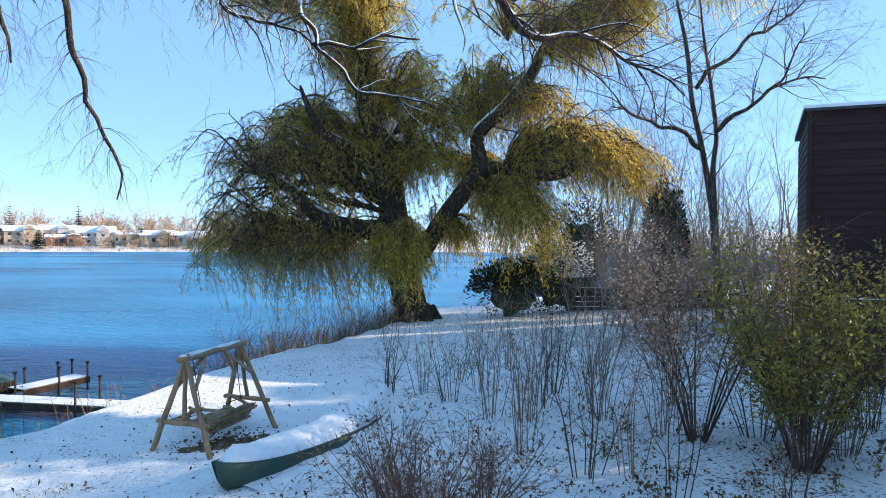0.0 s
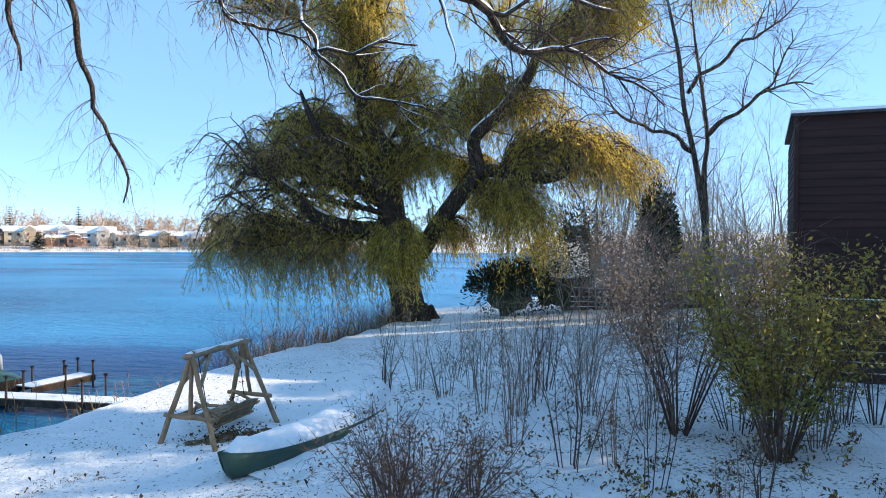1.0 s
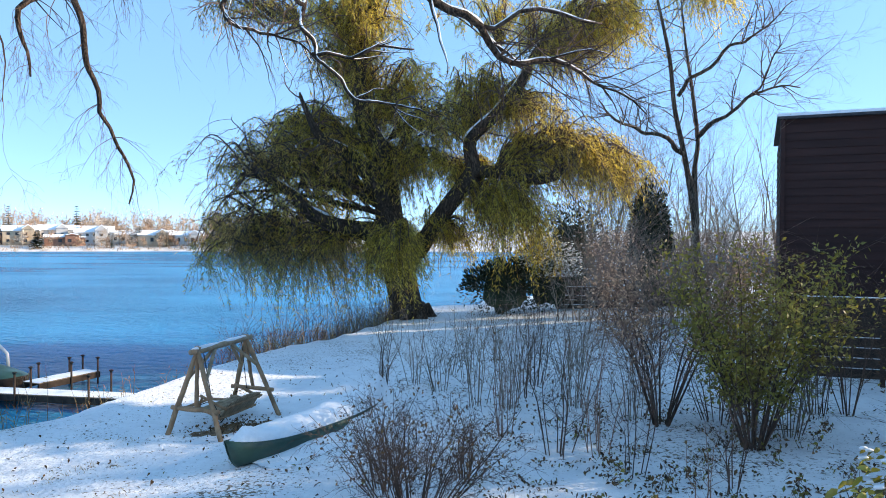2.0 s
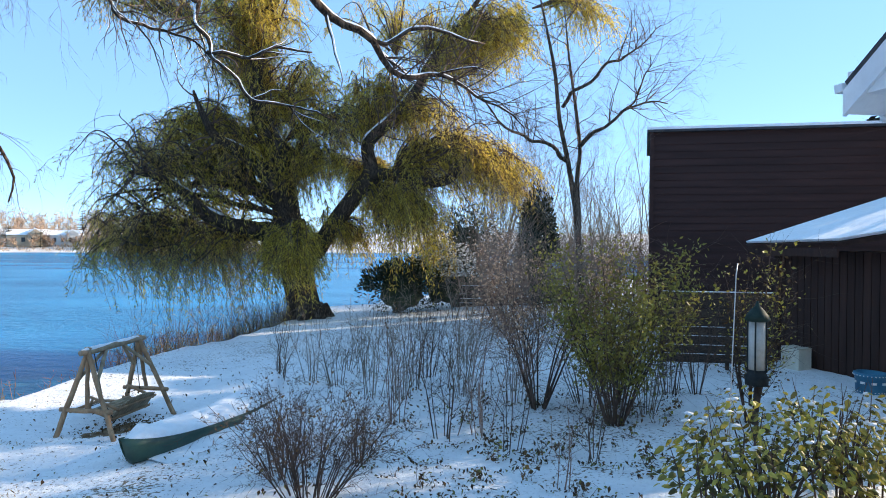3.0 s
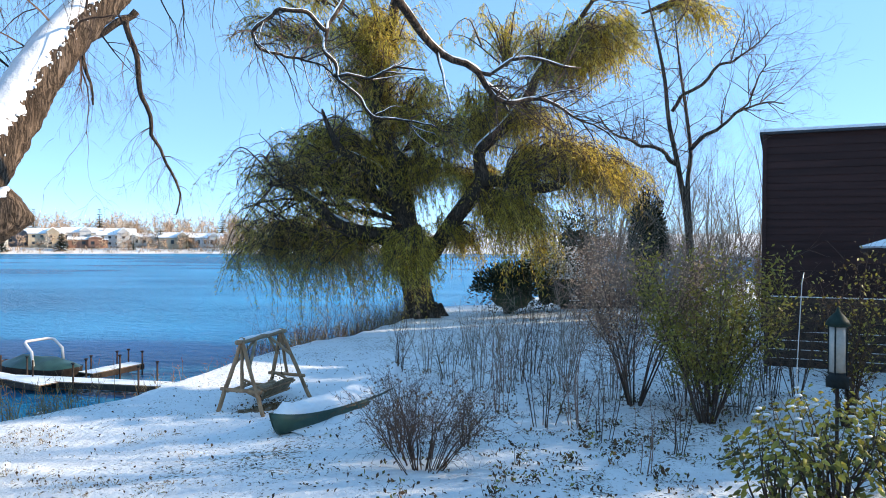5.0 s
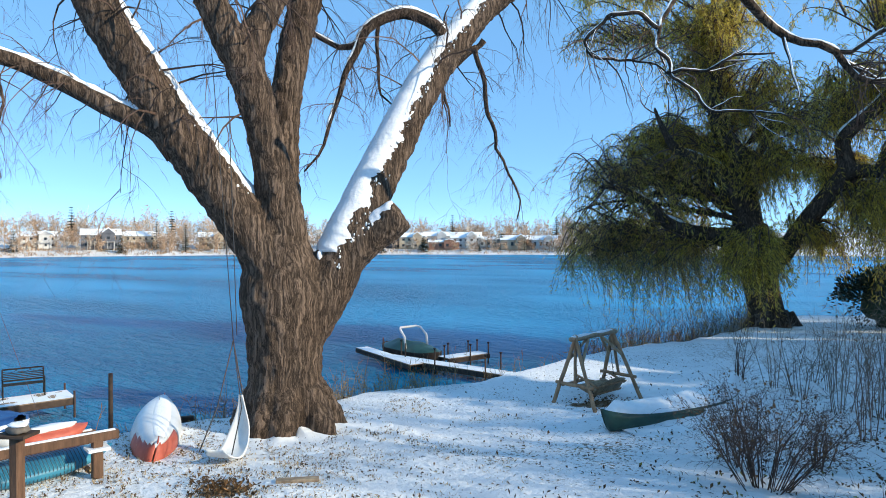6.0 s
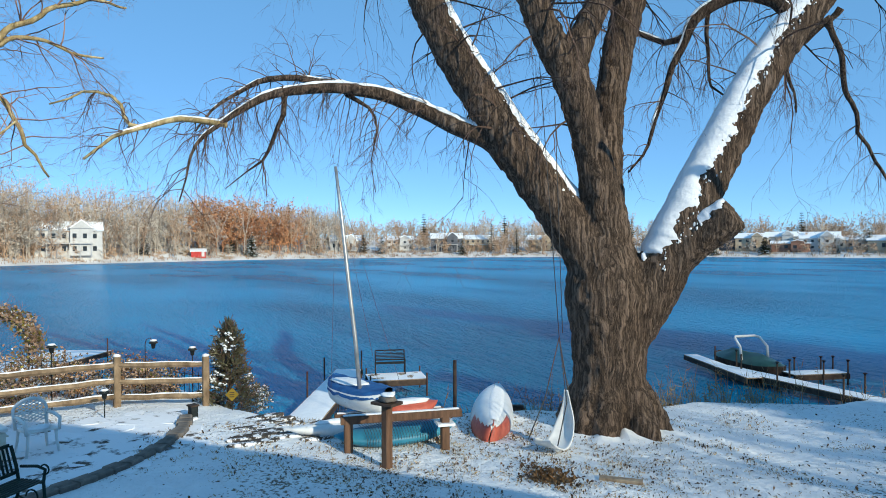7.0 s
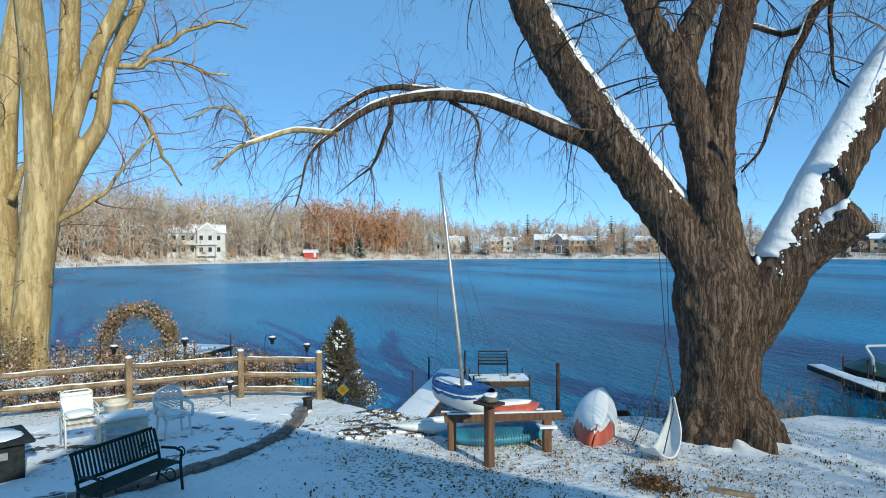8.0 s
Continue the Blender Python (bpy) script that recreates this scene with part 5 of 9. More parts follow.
# planter and carton in the shed's porch
_t = thing("planter", "blue planter pot with a white dotted pattern", "planter", at=(12.75, 12.1, 2.17))
_b = Build()
_b.lathe((0, 0, 0), [(0.25, 0), (0.31, 0.05), (0.33, 0.42), (0.36, 0.44), (0.36, 0.52), (0.30, 0.52), (0.28, 0.40)], 24)
part("pot", _b, M["teal"], _t, smooth=True)
_b = Build()
for _i in range(28):
    for _z in (0.09, 0.47):
        _a = 2 * math.pi * _i / 28
        _b.blob((0.345 * math.cos(_a) if _z < 0.3 else 0.365 * math.cos(_a), 0.345 * math.sin(_a) if _z < 0.3 else 0.365 * math.sin(_a), _z), (0.014, 0.014, 0.014), _i, 5, 4)
for _i in range(9):
    _a = 2 * math.pi * _i / 9
    _b.box((0, 0, 0), (0.02, 0.10, 0.05), m=Matrix.Rotation(_a, 4, "Z") @ Matrix.Translation((0.335, 0, 0.30)))
tagged(part("pattern", _b, M["white_plastic"], _t, "white dotted pattern"), kind="stuff")
_t = thing("carton", "worn beige cardboard carton beside the shed post", "box", at=(13.0, 15.0, 2.17), rz=12)
_b = Build()
_b.box((0, 0, 0.32), (0.5, 0.6, 0.62), ch=0.015)
part("body", _b, M["cream"], _t)
_b = Build()
_b.box((0, 0.16, 0.645), (0.5, 0.3, 0.012), m=Matrix.Rotation(0.03, 4, "X"))
_b.box((0, -0.16, 0.648), (0.5, 0.3, 0.012))
part("flap", _b, M["cream"], _t)


# ---- shore: swing, canoes, rack, docks ----
def log(b, p, q, r, sides=10, seed=0):
    """A peeled log, slightly bent and knobbly."""
    p, q = Vector(p), Vector(q)
    rn = random.Random(seed)
    n = 6
    pts = [p.lerp(q, i / n) + (unit(rn) * r * 0.18 if 0 < i < n else Vector()) for i in range(n + 1)]
    b.tube(pts, [r * rn.uniform(0.92, 1.08) for _ in pts], sides, rough=0.05, seed=seed)


def build_swing():
    t = thing("log_swing", "rustic log A-frame with a hanging slatted bench swing", "swing", at=(-4.72, 13.8, 1.38))
    L0, L1 = Vector((-1.10, -0.55, 0)), Vector((0.34, -1.10, 0.02))     # feet of the near frame
    R1 = Vector((1.02, 0.98, 0.06))
    R0 = R1 + (L0 - L1) * 0.95
    AL, AR = Vector((-0.62, 0.02, 1.86)), Vector((-0.06, 1.75, 1.88))
    n = 0
    for f, top in ((L0, AL), (L1, AL), (R0, AR), (R1, AR)):
        b = Build()
        e = (top - f).normalized()
        log(b, f - e * 0.08, top + e * 0.10, 0.052, seed=n)
        part("leg", b, M["wood_brown"], t, smooth=True)
        n += 1
    for f, g, top in ((L0, L1, AL), (R0, R1, AR)):
        b = Build()
        p, q = f.lerp(top, 0.36), g.lerp(top, 0.36)
        e = (q - p).normalized()
        log(b, p - e * 0.14, q + e * 0.14, 0.05, seed=n)
        part("cross_rail", b, M["wood_brown"], t, smooth=True)
        b = Build()
        m = (f + g) / 2
        log(b, m.lerp(top, 0.36) + Vector((0.02, 0.02, 0)), top - Vector((0, 0, 0.1)), 0.045, seed=n + 20)
        part("centre_post", b, M["wood_brown"], t, smooth=True)
        n += 1
    b = Build()
    e = (AR - AL).normalized()
    log(b, AL - e * 0.22, AR + e * 0.2, 0.07, seed=9)
    beam = part("top_beam", b, M["wood_grey"], t, "pale sun-bleached top log", smooth=True)
    for top, s, g in ((AL, 1, L1), (AR, -1, R1), (AL, 1, L0), (AR, -1, R0)):
        b = Build()
        log(b, top + e * s * 0.62 - Vector((0, 0, 0.02)), g.lerp(top, 0.66), 0.04, seed=n)
        part("brace", b, M["wood_grey"], t, smooth=True)
        n += 1
    b = Build()
    snow_on(b, smooth_line([(*(AL - e * 0.2), 0.07), (*(AL.lerp(AR, 0.5)), 0.07), (*(AR + e * 0.18), 0.07)], 0.1), random.Random(3), 0, 1, 0.85, 0.35, gaps=-0.2)
    part("snow", b, M["snow"], beam, "thin snow", smooth=True)
    # the bench: seat and back of split slats, tilted, hung on chains
    mid = AL.lerp(AR, 0.5)
    f = Matrix.Translation(mid + Vector((0.12, -0.10, -1.42))) @ Matrix.Rotation(math.atan2(e.y, e.x), 4, "Z") @ Matrix.Rotation(radians(20), 4, "X")
    for i in range(6):
        b = Build()
        b.box((0, -0.25 + i * 0.085, 0), (1.30, 0.07, 0.035), m=f, ch=0.01)
        part("seat_slat", b, M["wood_grey"], t)
    for i in range(13):
        b = Build()
        h = 0.42 + 0.12 * math.sin(math.pi * (i + 0.5) / 13)
        b.box((-0.60 + i * 0.1, -0.31, h / 2 + 0.02), (0.075, 0.03, h), m=f @ Matrix.Rotation(radians(14), 4, "X"), ch=0.008)
        part("back_slat", b, M["wood_grey"], t)
    for z in (0.08, 0.38):
        b = Build()
        b.box((0, -0.35, z), (1.36, 0.04, 0.06), m=f @ Matrix.Rotation(radians(14), 4, "X"), ch=0.01)
        part("back_rail", b, M["wood_brown"], t)
    for s in (-1, 1):
        b = Build()
        log(b, f @ Vector((s * 0.64, -0.42, 0.24)), f @ Vector((s * 0.64, 0.34, 0.24)), 0.035, seed=40 + s)
        log(b, f @ Vector((s * 0.64, 0.28, 0.0)), f @ Vector((s * 0.64, 0.28, 0.26)), 0.03, seed=42 + s)
        part("arm_rest", b, M["wood_brown"], t, smooth=True)
        b = Build()
        log(b, f @ Vector((s * 0.60, -0.34, -0.05)), f @ Vector((s * 0.60, 0.32, -0.05)), 0.035, seed=45 + s)
        part("bearer", b, M["wood_brown"], t, smooth=True)
        b = Build()
        top = mid + e * (s * 0.72)
        b.tube([top, f @ Vector((s * 0.66, 0.0, 0.28))], 0.010, 5)
        b.tube([f @ Vector((s * 0.66, 0.0, 0.28)), f @ Vector((s * 0.64, 0.30, 0.02))], 0.010, 5)
        b.tube([f @ Vector((s * 0.66, 0.0, 0.28)), f @ Vector((s * 0.64, -0.33, 0.02))], 0.010, 5)
        part("chain", b, M["iron"], t)
    # foot rest on the lake side
    for s in (-1, 1):
        b = Build()
        log(b, mid + e * (s * 0.42) + Vector((-0.15, 0.05, -1.44)), mid + e * (s * 0.42) + Vector((-0.78, 0.36, -1.5)), 0.035, seed=50 + s)
        part("foot_arm", b, M["wood_brown"], t, smooth=True)
    b = Build()
    log(b, mid + e * -0.55 + Vector((-0.74, 0.34, -1.5)), mid + e * 0.55 + Vector((-0.74, 0.34, -1.5)), 0.038, seed=53)
    part("foot_rail", b, M["wood_brown"], t, smooth=True)


build_swing()


def patch(name, label, c, rx, ry, mat, seed, rz=0.0, lift=0.03, category="ground"):
    """An uneven bare patch lying on the snow."""
    b = Build()
    n, rings = 40, 7
    rr = radians(rz)
    for j in range(rings + 1):
        for i in range(n):
            a = 2 * math.pi * i / n
            k = (j / rings) * (1 + 0.30 * noise.noise(Vector((math.cos(a) * 1.6 + seed, math.sin(a) * 1.6, 0))) + 0.14 * noise.noise(Vector((math.cos(a) * 6 + seed, math.sin(a) * 6, 3))))
            x, y = rx * k * math.cos(a), ry * k * math.sin(a)
            x, y = c[0] + x * math.cos(rr) - y * math.sin(rr), c[1] + x * math.sin(rr) + y * math.cos(rr)
            z = snow_z(x, y) + 0.035 * (1 - (j / rings) ** 2) + 0.05 * noise.noise(Vector((x * 4, y * 4, 0))) - 0.012 - (0.14 if j == rings else 0)
            b.v.append(Vector((x, y, z)))
    for j in range(rings):
        for i in range(n):
            b.f.append((j * n + i, j * n + (i + 1) % n, (j + 1) * n + (i + 1) % n, (j + 1) * n + i))
    ob = part(name, b, mat, smooth=True)
    return tagged(ob, label, category, kind="structure")


patch("leaf_patch", "bare patch of brown leaves under the swing", (-4.5, 13.75), 1.0, 0.5, M["dirt"], 2, 35)
patch("leaf_patch", "bare dirt patch under the rope swing", (-7.9, 3.65), 0.52, 0.40, M["dirt"], 5, 50)
_rn = random.Random(63)
_b = Build()
for _cx, _cy, _w, _n in ((-4.5, 13.75, 0.5, 300), (-7.9, 3.65, 0.34, 420)):
    for _i in range(_n):
        _x, _y = _rn.gauss(_cx, _w), _rn.gauss(_cy, _w * 0.75)
        _b.leaf(Vector((_x, _y, snow_z(_x, _y) + 0.03)), (unit(_rn) + Vector((0, 0, 0.3))).normalized(), Vector((0, 0, 1)) + unit(_rn) * 0.5, _rn.uniform(0.05, 0.12), _rn.uniform(0.03, 0.06), 0.015)
tagged(part("leaf_litter", _b, M["leaf_brown"]), "trodden brown leaves on bare patches under the swings", "leaves", kind="stuff")


def hull(b, length, beam, depth, rise, rocker=0.05, n=28, m=11, power=2.2, blunt=0.0):
    """A canoe's skin: keel down, open above; along x from -length/2."""
    k = len(b.v)
    for i in range(n + 1):
        u = 2 * i / n - 1
        w = beam / 2 * max(0.0, 1 - abs(u) ** power) ** 0.75 + 0.012
        zk = rocker * u ** 2 + (0.10 if abs(u) > 0.985 else 0)
        zg = depth + rise * abs(u) ** 4
        for j in range(m + 1):
            v = 2 * j / m - 1
            # the stem curves in towards the keel
            xx = u * length / 2 * (1 - 0.13 * abs(u) ** 8 * (1 - abs(v) ** 1.6) * 0.6)
            y = w * math.sin(v * math.pi / 2)
            z = zk + (zg - zk) * abs(v) ** 2.6
            b.v.append(Vector((xx, y, z)))
    for i in range(n):
        for j in range(m):
            a = k + i * (m + 1) + j
            b.f.append((a, a + m + 1, a + m + 2, a + 1))


def build_green_canoe():
    a, c = Vector((-3.75, 10.95, 0)), Vector((-1.25, 15.0, 0))
    mid = (a + c) / 2
    ang = math.degrees(math.atan2(c.y - a.y, c.x - a.x))
    t = thing("canoe", "dark green canoe filled and topped with snow on the lawn", "canoe", at=(mid.x, mid.y, gz(mid.x, mid.y) - 0.06), rz=ang)
    L = (c - a).length
    b = Build()
    hull(b, L, 0.92, 0.38, 0.18)
    ob = part("hull", b, M["canoe"], t, smooth=True)
    s = ob.modifiers.new("skin", "SOLIDIFY")
    s.thickness = 0.02
    for e in (-1, 1):
        b = Build()
        b.tube([(L / 2 * u, e * (0.46 * max(0, 1 - abs(u) ** 2.2) ** 0.75 + 0.012), 0.38 + 0.18 * abs(u) ** 4) for u in np.linspace(-1, 0.62, 26)], 0.018, 6)
        part("gunwale", b, M["canoe"], t, smooth=True)
        b = Build()
        b.add([Vector(p) for p in ((e * L / 2, 0, 0.54), (e * (L / 2 - 0.42), 0.20, 0.47), (e * (L / 2 - 0.42), -0.20, 0.47), (e * (L / 2 - 0.42), 0, 0.50))], [(0, 1, 3), (0, 3, 2)])
        part("deck_plate", b, M["canoe"], t)
    b = Build()
    n, m = 48, 20
    for i in range(n + 1):
        u = -0.93 + 1.97 * i / n
        w = max(0.09, 0.47 * max(0, 1 - min(1.0, abs(u)) ** 2.2) ** 0.75)
        end = min(1.0, i / 3, (n - i) / 3)
        low = -1.0 - 0.75 * max(0.0, min(1.0, (u - 0.15) / 0.7))     # drifted over the side towards the far end
        for j in range(m + 1):
            v = low + (1.04 - low) * j / m
            rise = (0.26 + 0.16 * max(0.0, u)) * max(0.0, 1 - v * v) ** 0.55
            base = 0.36 if v > -1 else 0.37 - 0.42 * ((-1 - v) / 0.75) ** 0.8
            lump = 0.07 * noise.noise(Vector((u * 5, v * 1.4, 2))) + 0.03 * noise.noise(Vector((u * 17, v * 5, 5)))
            b.v.append(Vector((u * L / 2, (w + 0.16 * max(0.0, -v - 1)) * v * 0.99, base + (rise + lump * max(0.0, 1 - v * v)) * end + (0.30 if u > 0 else 0.20) * abs(u) ** 4)))
    for i in range(n):
        for j in range(m):
            q = i * (m + 1) + j
            b.f.append((q, q + m + 1, q + m + 2, q + 1))
    part("snow", b, M["snow"], t, "snow heaped in the canoe", smooth=True)
    # snow banked against the side that faces the house
    b = Build()
    n, m = 40, 8
    for i in range(n + 1):
        u = -0.80 + 1.95 * i / n
        w = 0.45 * max(0.0, 1 - min(1.0, abs(u)) ** 2.2) ** 0.75
        h = (0.16 * max(0.0, min(1.0, (u + 0.80) / 0.5)) + 0.17 * max(0.0, min(1.0, (u + 0.1) / 1.0))) * (1 + 0.3 * noise.noise(Vector((u * 6, 0, 9)))) * min(1.0, (n - i) / 4)
        for j in range(m + 1):
            k = j / m
            b.v.append(Vector((u * L / 2, -(w * (0.75 + 0.25 * min(1, h / 0.3)) - 0.03) - 0.75 * k, 0.05 + (h + 0.02) * (1 - k) ** 1.6 - 0.10 * (k == 1) + 0.02 * noise.noise(Vector((u * 9, k * 3, 1))))))
    for i in range(n):
        for j in range(m):
            q = i * (m + 1) + j
            b.f.append((q, q + 1, q + m + 2, q + m + 1))
    part("snow", b, M["snow"], t, "snow drifted against the hull", smooth=True)


build_green_canoe()


def build_white_canoe():
    """Overturned, its red bow towards the house, resting on two low bearers."""
    a, c = Vector((-9.95, 3.95, 1.78)), Vector((-12.7, 6.1, 1.58))
    mid = (a + c) / 2
    t = thing("canoe", "overturned white canoe with a red bow and snow on top", "canoe", at=tuple(mid - Vector((0, 0, 0.05))), rz=math.degrees(math.atan2(a.y - c.y, a.x - c.x)))
    L = 4.4
    off = -0.55
    turn = Matrix.Translation((off, 0, 0.62)) @ Matrix.Rotation(math.pi, 4, "X") @ Matrix.Rotation(radians(-16), 4, "X")
    b = Build()
    hull(b, L, 0.95, 0.48, 0.16, 0.05, 36, 24)
    b.v = [turn @ v for v in b.v]
    body, bow = Build(), Build()
    body.v = list(b.v)
    bow.v = list(b.v)
    for f in b.f:
        x = sum(b.v[i].x for i in f) / 4
        z = sum(b.v[i].z for i in f) / 4
        (bow if x > off + L / 2 - 1.0 + 0.5 * (0.62 - z) - 0.55 and z < 0.50 and x > off + L / 2 - 1.2 else body).f.append(f)
    for bb, nm, mt, lb in ((body, "hull", "white_gel", ""), (bow, "bow", "red_paint", "faded red bow")):
        ob = part(nm, bb, M[mt], t, lb, smooth=True)
        s = ob.modifiers.new("skin", "SOLIDIFY")
        s.thickness = 0.018
    b = Build()
    b.tube([turn @ Vector((L / 2 * u, 0, 0.05 * u * u - 0.008)) for u in np.linspace(-0.98, 0.98, 24)], 0.016, 6)
    part("keel", b, M["red_paint"], t, smooth=True)
    b = Build()
    for i in range(25):
        u = (2 * i / 24 - 1) * 0.82
        w = 0.475 * max(0, 1 - abs(u) ** 2.2) ** 0.75
        for j in range(7):
            v = 2 * j / 6 - 1
            y = w * 0.52 * v
            vv = math.asin(min(1.0, abs(y) / (w + 0.012))) * 2 / math.pi
            b.v.append(turn @ Vector((u * L / 2, y, 0.06 * u * u + (0.42 + 0.16 * u ** 4) * vv ** 2.6 - 0.02 * (1 - v * v) - 0.02 + (0.05 if j in (0, 6) else 0.0))))
    for i in range(24):
        for j in range(6):
            q = i * 7 + j
            b.f.append((q, q + 1, q + 8, q + 7))
    part("snow", b, M["snow"], t, "thin snow on the upturned hull", smooth=True)
    for x in (-1.6, 0.7):
        b = Build()
        b.box((x + off, 0, 0.03), (0.14, 1.3, 0.14), ch=0.02)
        part("bearer", b, M["wood_dark"], t)


build_white_canoe()


def build_rack():
    """Timber boat rack: posts, a long beam, cross beams."""
    t = thing("boat_rack", "timber boat rack with red-brown posts and a snowy beam", "rack", at=(-10.9, 2.35, 1.75))
    o = Vector((-10.9, 2.35, 1.75))
    a, c = Vector((-10.65, 0.92, 2.68)) - o, Vector((-9.94, 3.16, 2.60)) - o
    e = (c - a).normalized()
    n = Vector((e.y, -e.x, 0))
    ang = math.degrees(math.atan2(e.y, e.x))
    L = (c - a).length
    for d in (0.0, -1.5):
        n.z = 0.22 if d else 0.0
        b = Build()
        b.box(tuple((a + c) / 2 + n * d), (L, 0.15, 0.15), rz=ang, ch=0.015)
        bm = part("beam", b, M["wood_post"], t)
        b = Build()
        b.box(tuple((a + c) / 2 + n * d + Vector((0, 0, 0.084))), (L - 0.1, 0.09, 0.022), rz=ang, ch=0.008)
        part("snow", b, M["snow"], bm, "line of snow")
    for u in (0.06, 0.86):
        for d in (0.0, -1.5):
            p = a.lerp(c, u) + n * d
            b = Build()
            b.box((p.x, p.y, p.z / 2 - 0.12), (0.16, 0.16, p.z + 0.2), rz=ang, ch=0.015)
            part("post", b, M["wood_post"], t)
        b = Build()
        p = a.lerp(c, u) + n * -0.75
        b.box((p.x, p.y, 0.12), (0.13, 1.7, 0.13), rz=ang, ch=0.012)
        part("cross_beam", b, M["wood_dark"], t)
    b = Build()
    p = a.lerp(c, 0.86)
    b.box((p.x, p.y, p.z - 0.16), (0.34, 0.34, 0.05), rz=ang)
    part("snow_cap", b, M["snow"], t, "snow on a bracket")


build_rack()

_t = thing("timber_post", "stout red-brown timber post capped with snowy flat stones", "post", at=(-9.49, 1.31, 2.0))
_b = Build()
_b.box((0, 0, 0.56), (0.155, 0.155, 1.16), rz=20, ch=0.02)
part("shaft", _b, M["wood_post"], _t)
_b = Build()
_b.box((0, 0, 1.16), (0.46, 0.34, 0.05), rz=25, ch=0.01)
part("top_board", _b, M["wood_dark"], _t)
_b = Build()
_b.blob((0.02, 0, 1.24), (0.20, 0.15, 0.07), 4, 12, 7, 0.3)
part("stone", _b, M["rock"], _t, smooth=True)
_b = Build()
_b.blob((0.03, 0.0, 1.31), (0.17, 0.13, 0.035), 8, 12, 6, 0.3)
part("snow", _b, M["snow"], _t, smooth=True)


def build_sailboat():
    t = thing("sailing_dinghy", "small white sailing dinghy with blue cover and bare mast", "sailboat", at=(-12.05, 1.95, 2.46), rz=190)
    L = 2.1
    b = Build()
    hull(b, L, 0.92, 0.40, 0.10, 0.06, 24, 11, 3.0)
    ob = part("hull", b, M["white_gel"], t, smooth=True)
    s = ob.modifiers.new("skin", "SOLIDIFY")
    s.thickness = 0.02
    b = Build()
    for i in range(25):
        u = (2 * i / 24 - 1) * 0.97
        w = 0.46 * max(0, 1 - abs(u) ** 3.0) ** 0.75 + 0.03
        for j in range(11):
            v = 2 * j / 10 - 1
            drop = 0.13 * max(0, abs(v) - 0.85) / 0.15 * (1 + 0.5 * noise.noise(Vector((u * 5, v * 2, 0))))
            b.v.append(Vector((u * L / 2, w * min(1, abs(v) / 0.85) * (1 if v > 0 else -1) * 1.02, 0.44 + 0.10 * abs(u) ** 4 + 0.06 * (1 - v * v) + 0.03 * noise.noise(Vector((u * 6, v * 4, 5))) - drop)))
    for i in range(24):
        for j in range(10):
            q = i * 11 + j
            b.f.append((q, q + 1, q + 12, q + 11))
    part("cover", b, M["blue_tarp"], t, "blue canvas boat cover", smooth=True)
    b = Build()
    b.blob((0.35, 0.05, 0.51), (0.6, 0.28, 0.04), 6, 14, 6, 0.4)
    part("snow", b, M["snow"], t, "patch of snow on the cover", smooth=True)
    # the mast leans a little
    m = t.matrix_world.inverted()
    b = Build()
    b.tube([m @ Vector(p) for p in ((-11.66, 1.78, 2.75), (-11.78, 1.72, 4.0), (-11.93, 1.64, 5.21), (-12.08, 1.56, 6.5), (-12.21, 1.48, 7.62))], [0.045, 0.045, 0.042, 0.038, 0.032], 10)
    mast = part("mast", b, M["metal"], t, "bare aluminium mast", smooth=True)
    b = Build()
    top = m @ Vector((-12.2, 1.49, 7.4))
    for q in ((-1.5, 0, 0.55), (0.2, 0.6, 0.5), (0.2, -0.6, 0.5)):
        b.tube([top, Vector(q)], 0.004, 4)
    part("stay", b, M["rope"], mast)


build_sailboat()


def small_kayak(name, label, at, rz, L, beam, mat, roll=0.0, snow=True, netting=False):
    t = thing(name, label, "kayak", at=at, rz=rz)
    R = Matrix.Rotation(radians(roll), 4, "X")
    b = Build()
    n, m = 26, 14
    for i in range(n + 1):
        u = 2 * i / n - 1
        w = beam / 2 * max(0, 1 - abs(u) ** 2.6) ** 0.8 + 0.01
        for j in range(m):
            a = 2 * math.pi * j / m
            z = math.sin(a)
            b.v.append(R @ Vector((u * L / 2, w * math.cos(a), 0.2 + (0.15 if z > 0 else 0.2) * z * max(0.08, (1 - abs(u) ** 3)) + 0.10 * abs(u) ** 3)))
    for i in range(n):
        for j in range(m):
            b.f.append((i * m + j, i * m + (j + 1) % m, (i + 1) * m + (j + 1) % m, (i + 1) * m + j))
    part("hull", b, mat, t, smooth=True)
    if snow:
        b = Build()
        b.blob((0, 0, 0.35), (L * 0.36, beam * 0.32, 0.05), 3, 16, 6, 0.4)
        b.v = [R @ v for v in b.v]
        part("snow", b, M["snow"], t, smooth=True)
    if netting:
        b = Build()
        for i in range(26):
            x = -L * 0.28 + i * L * 0.022
            b.tube([(x, -beam / 2 - 0.02, 0.02), (x + 0.01, -beam / 2 - 0.03, 0.22), (x, -beam / 4, 0.39), (x, beam / 3, 0.38)], 0.005, 4)
        part("net", b, M["rope"], t, "grey netting draped over the hull")
    return t


small_kayak("kayak", "teal kayak under netting beneath the boat rack", (-10.85, 2.2, 1.98), 82, 2.6, 0.72, M["teal"], 12, False, True)
small_kayak("kayak", "pale blue kayak lying under the boat rack", (-11.6, 2.0, 1.98), 80, 3.6, 0.66, M["white_gel"], -8)
small_kayak("kayak", "faded red kayak on the rack with snow", (-11.5, 2.85, 2.24), 80, 1.3, 0.6, M["red_paint"], 0)


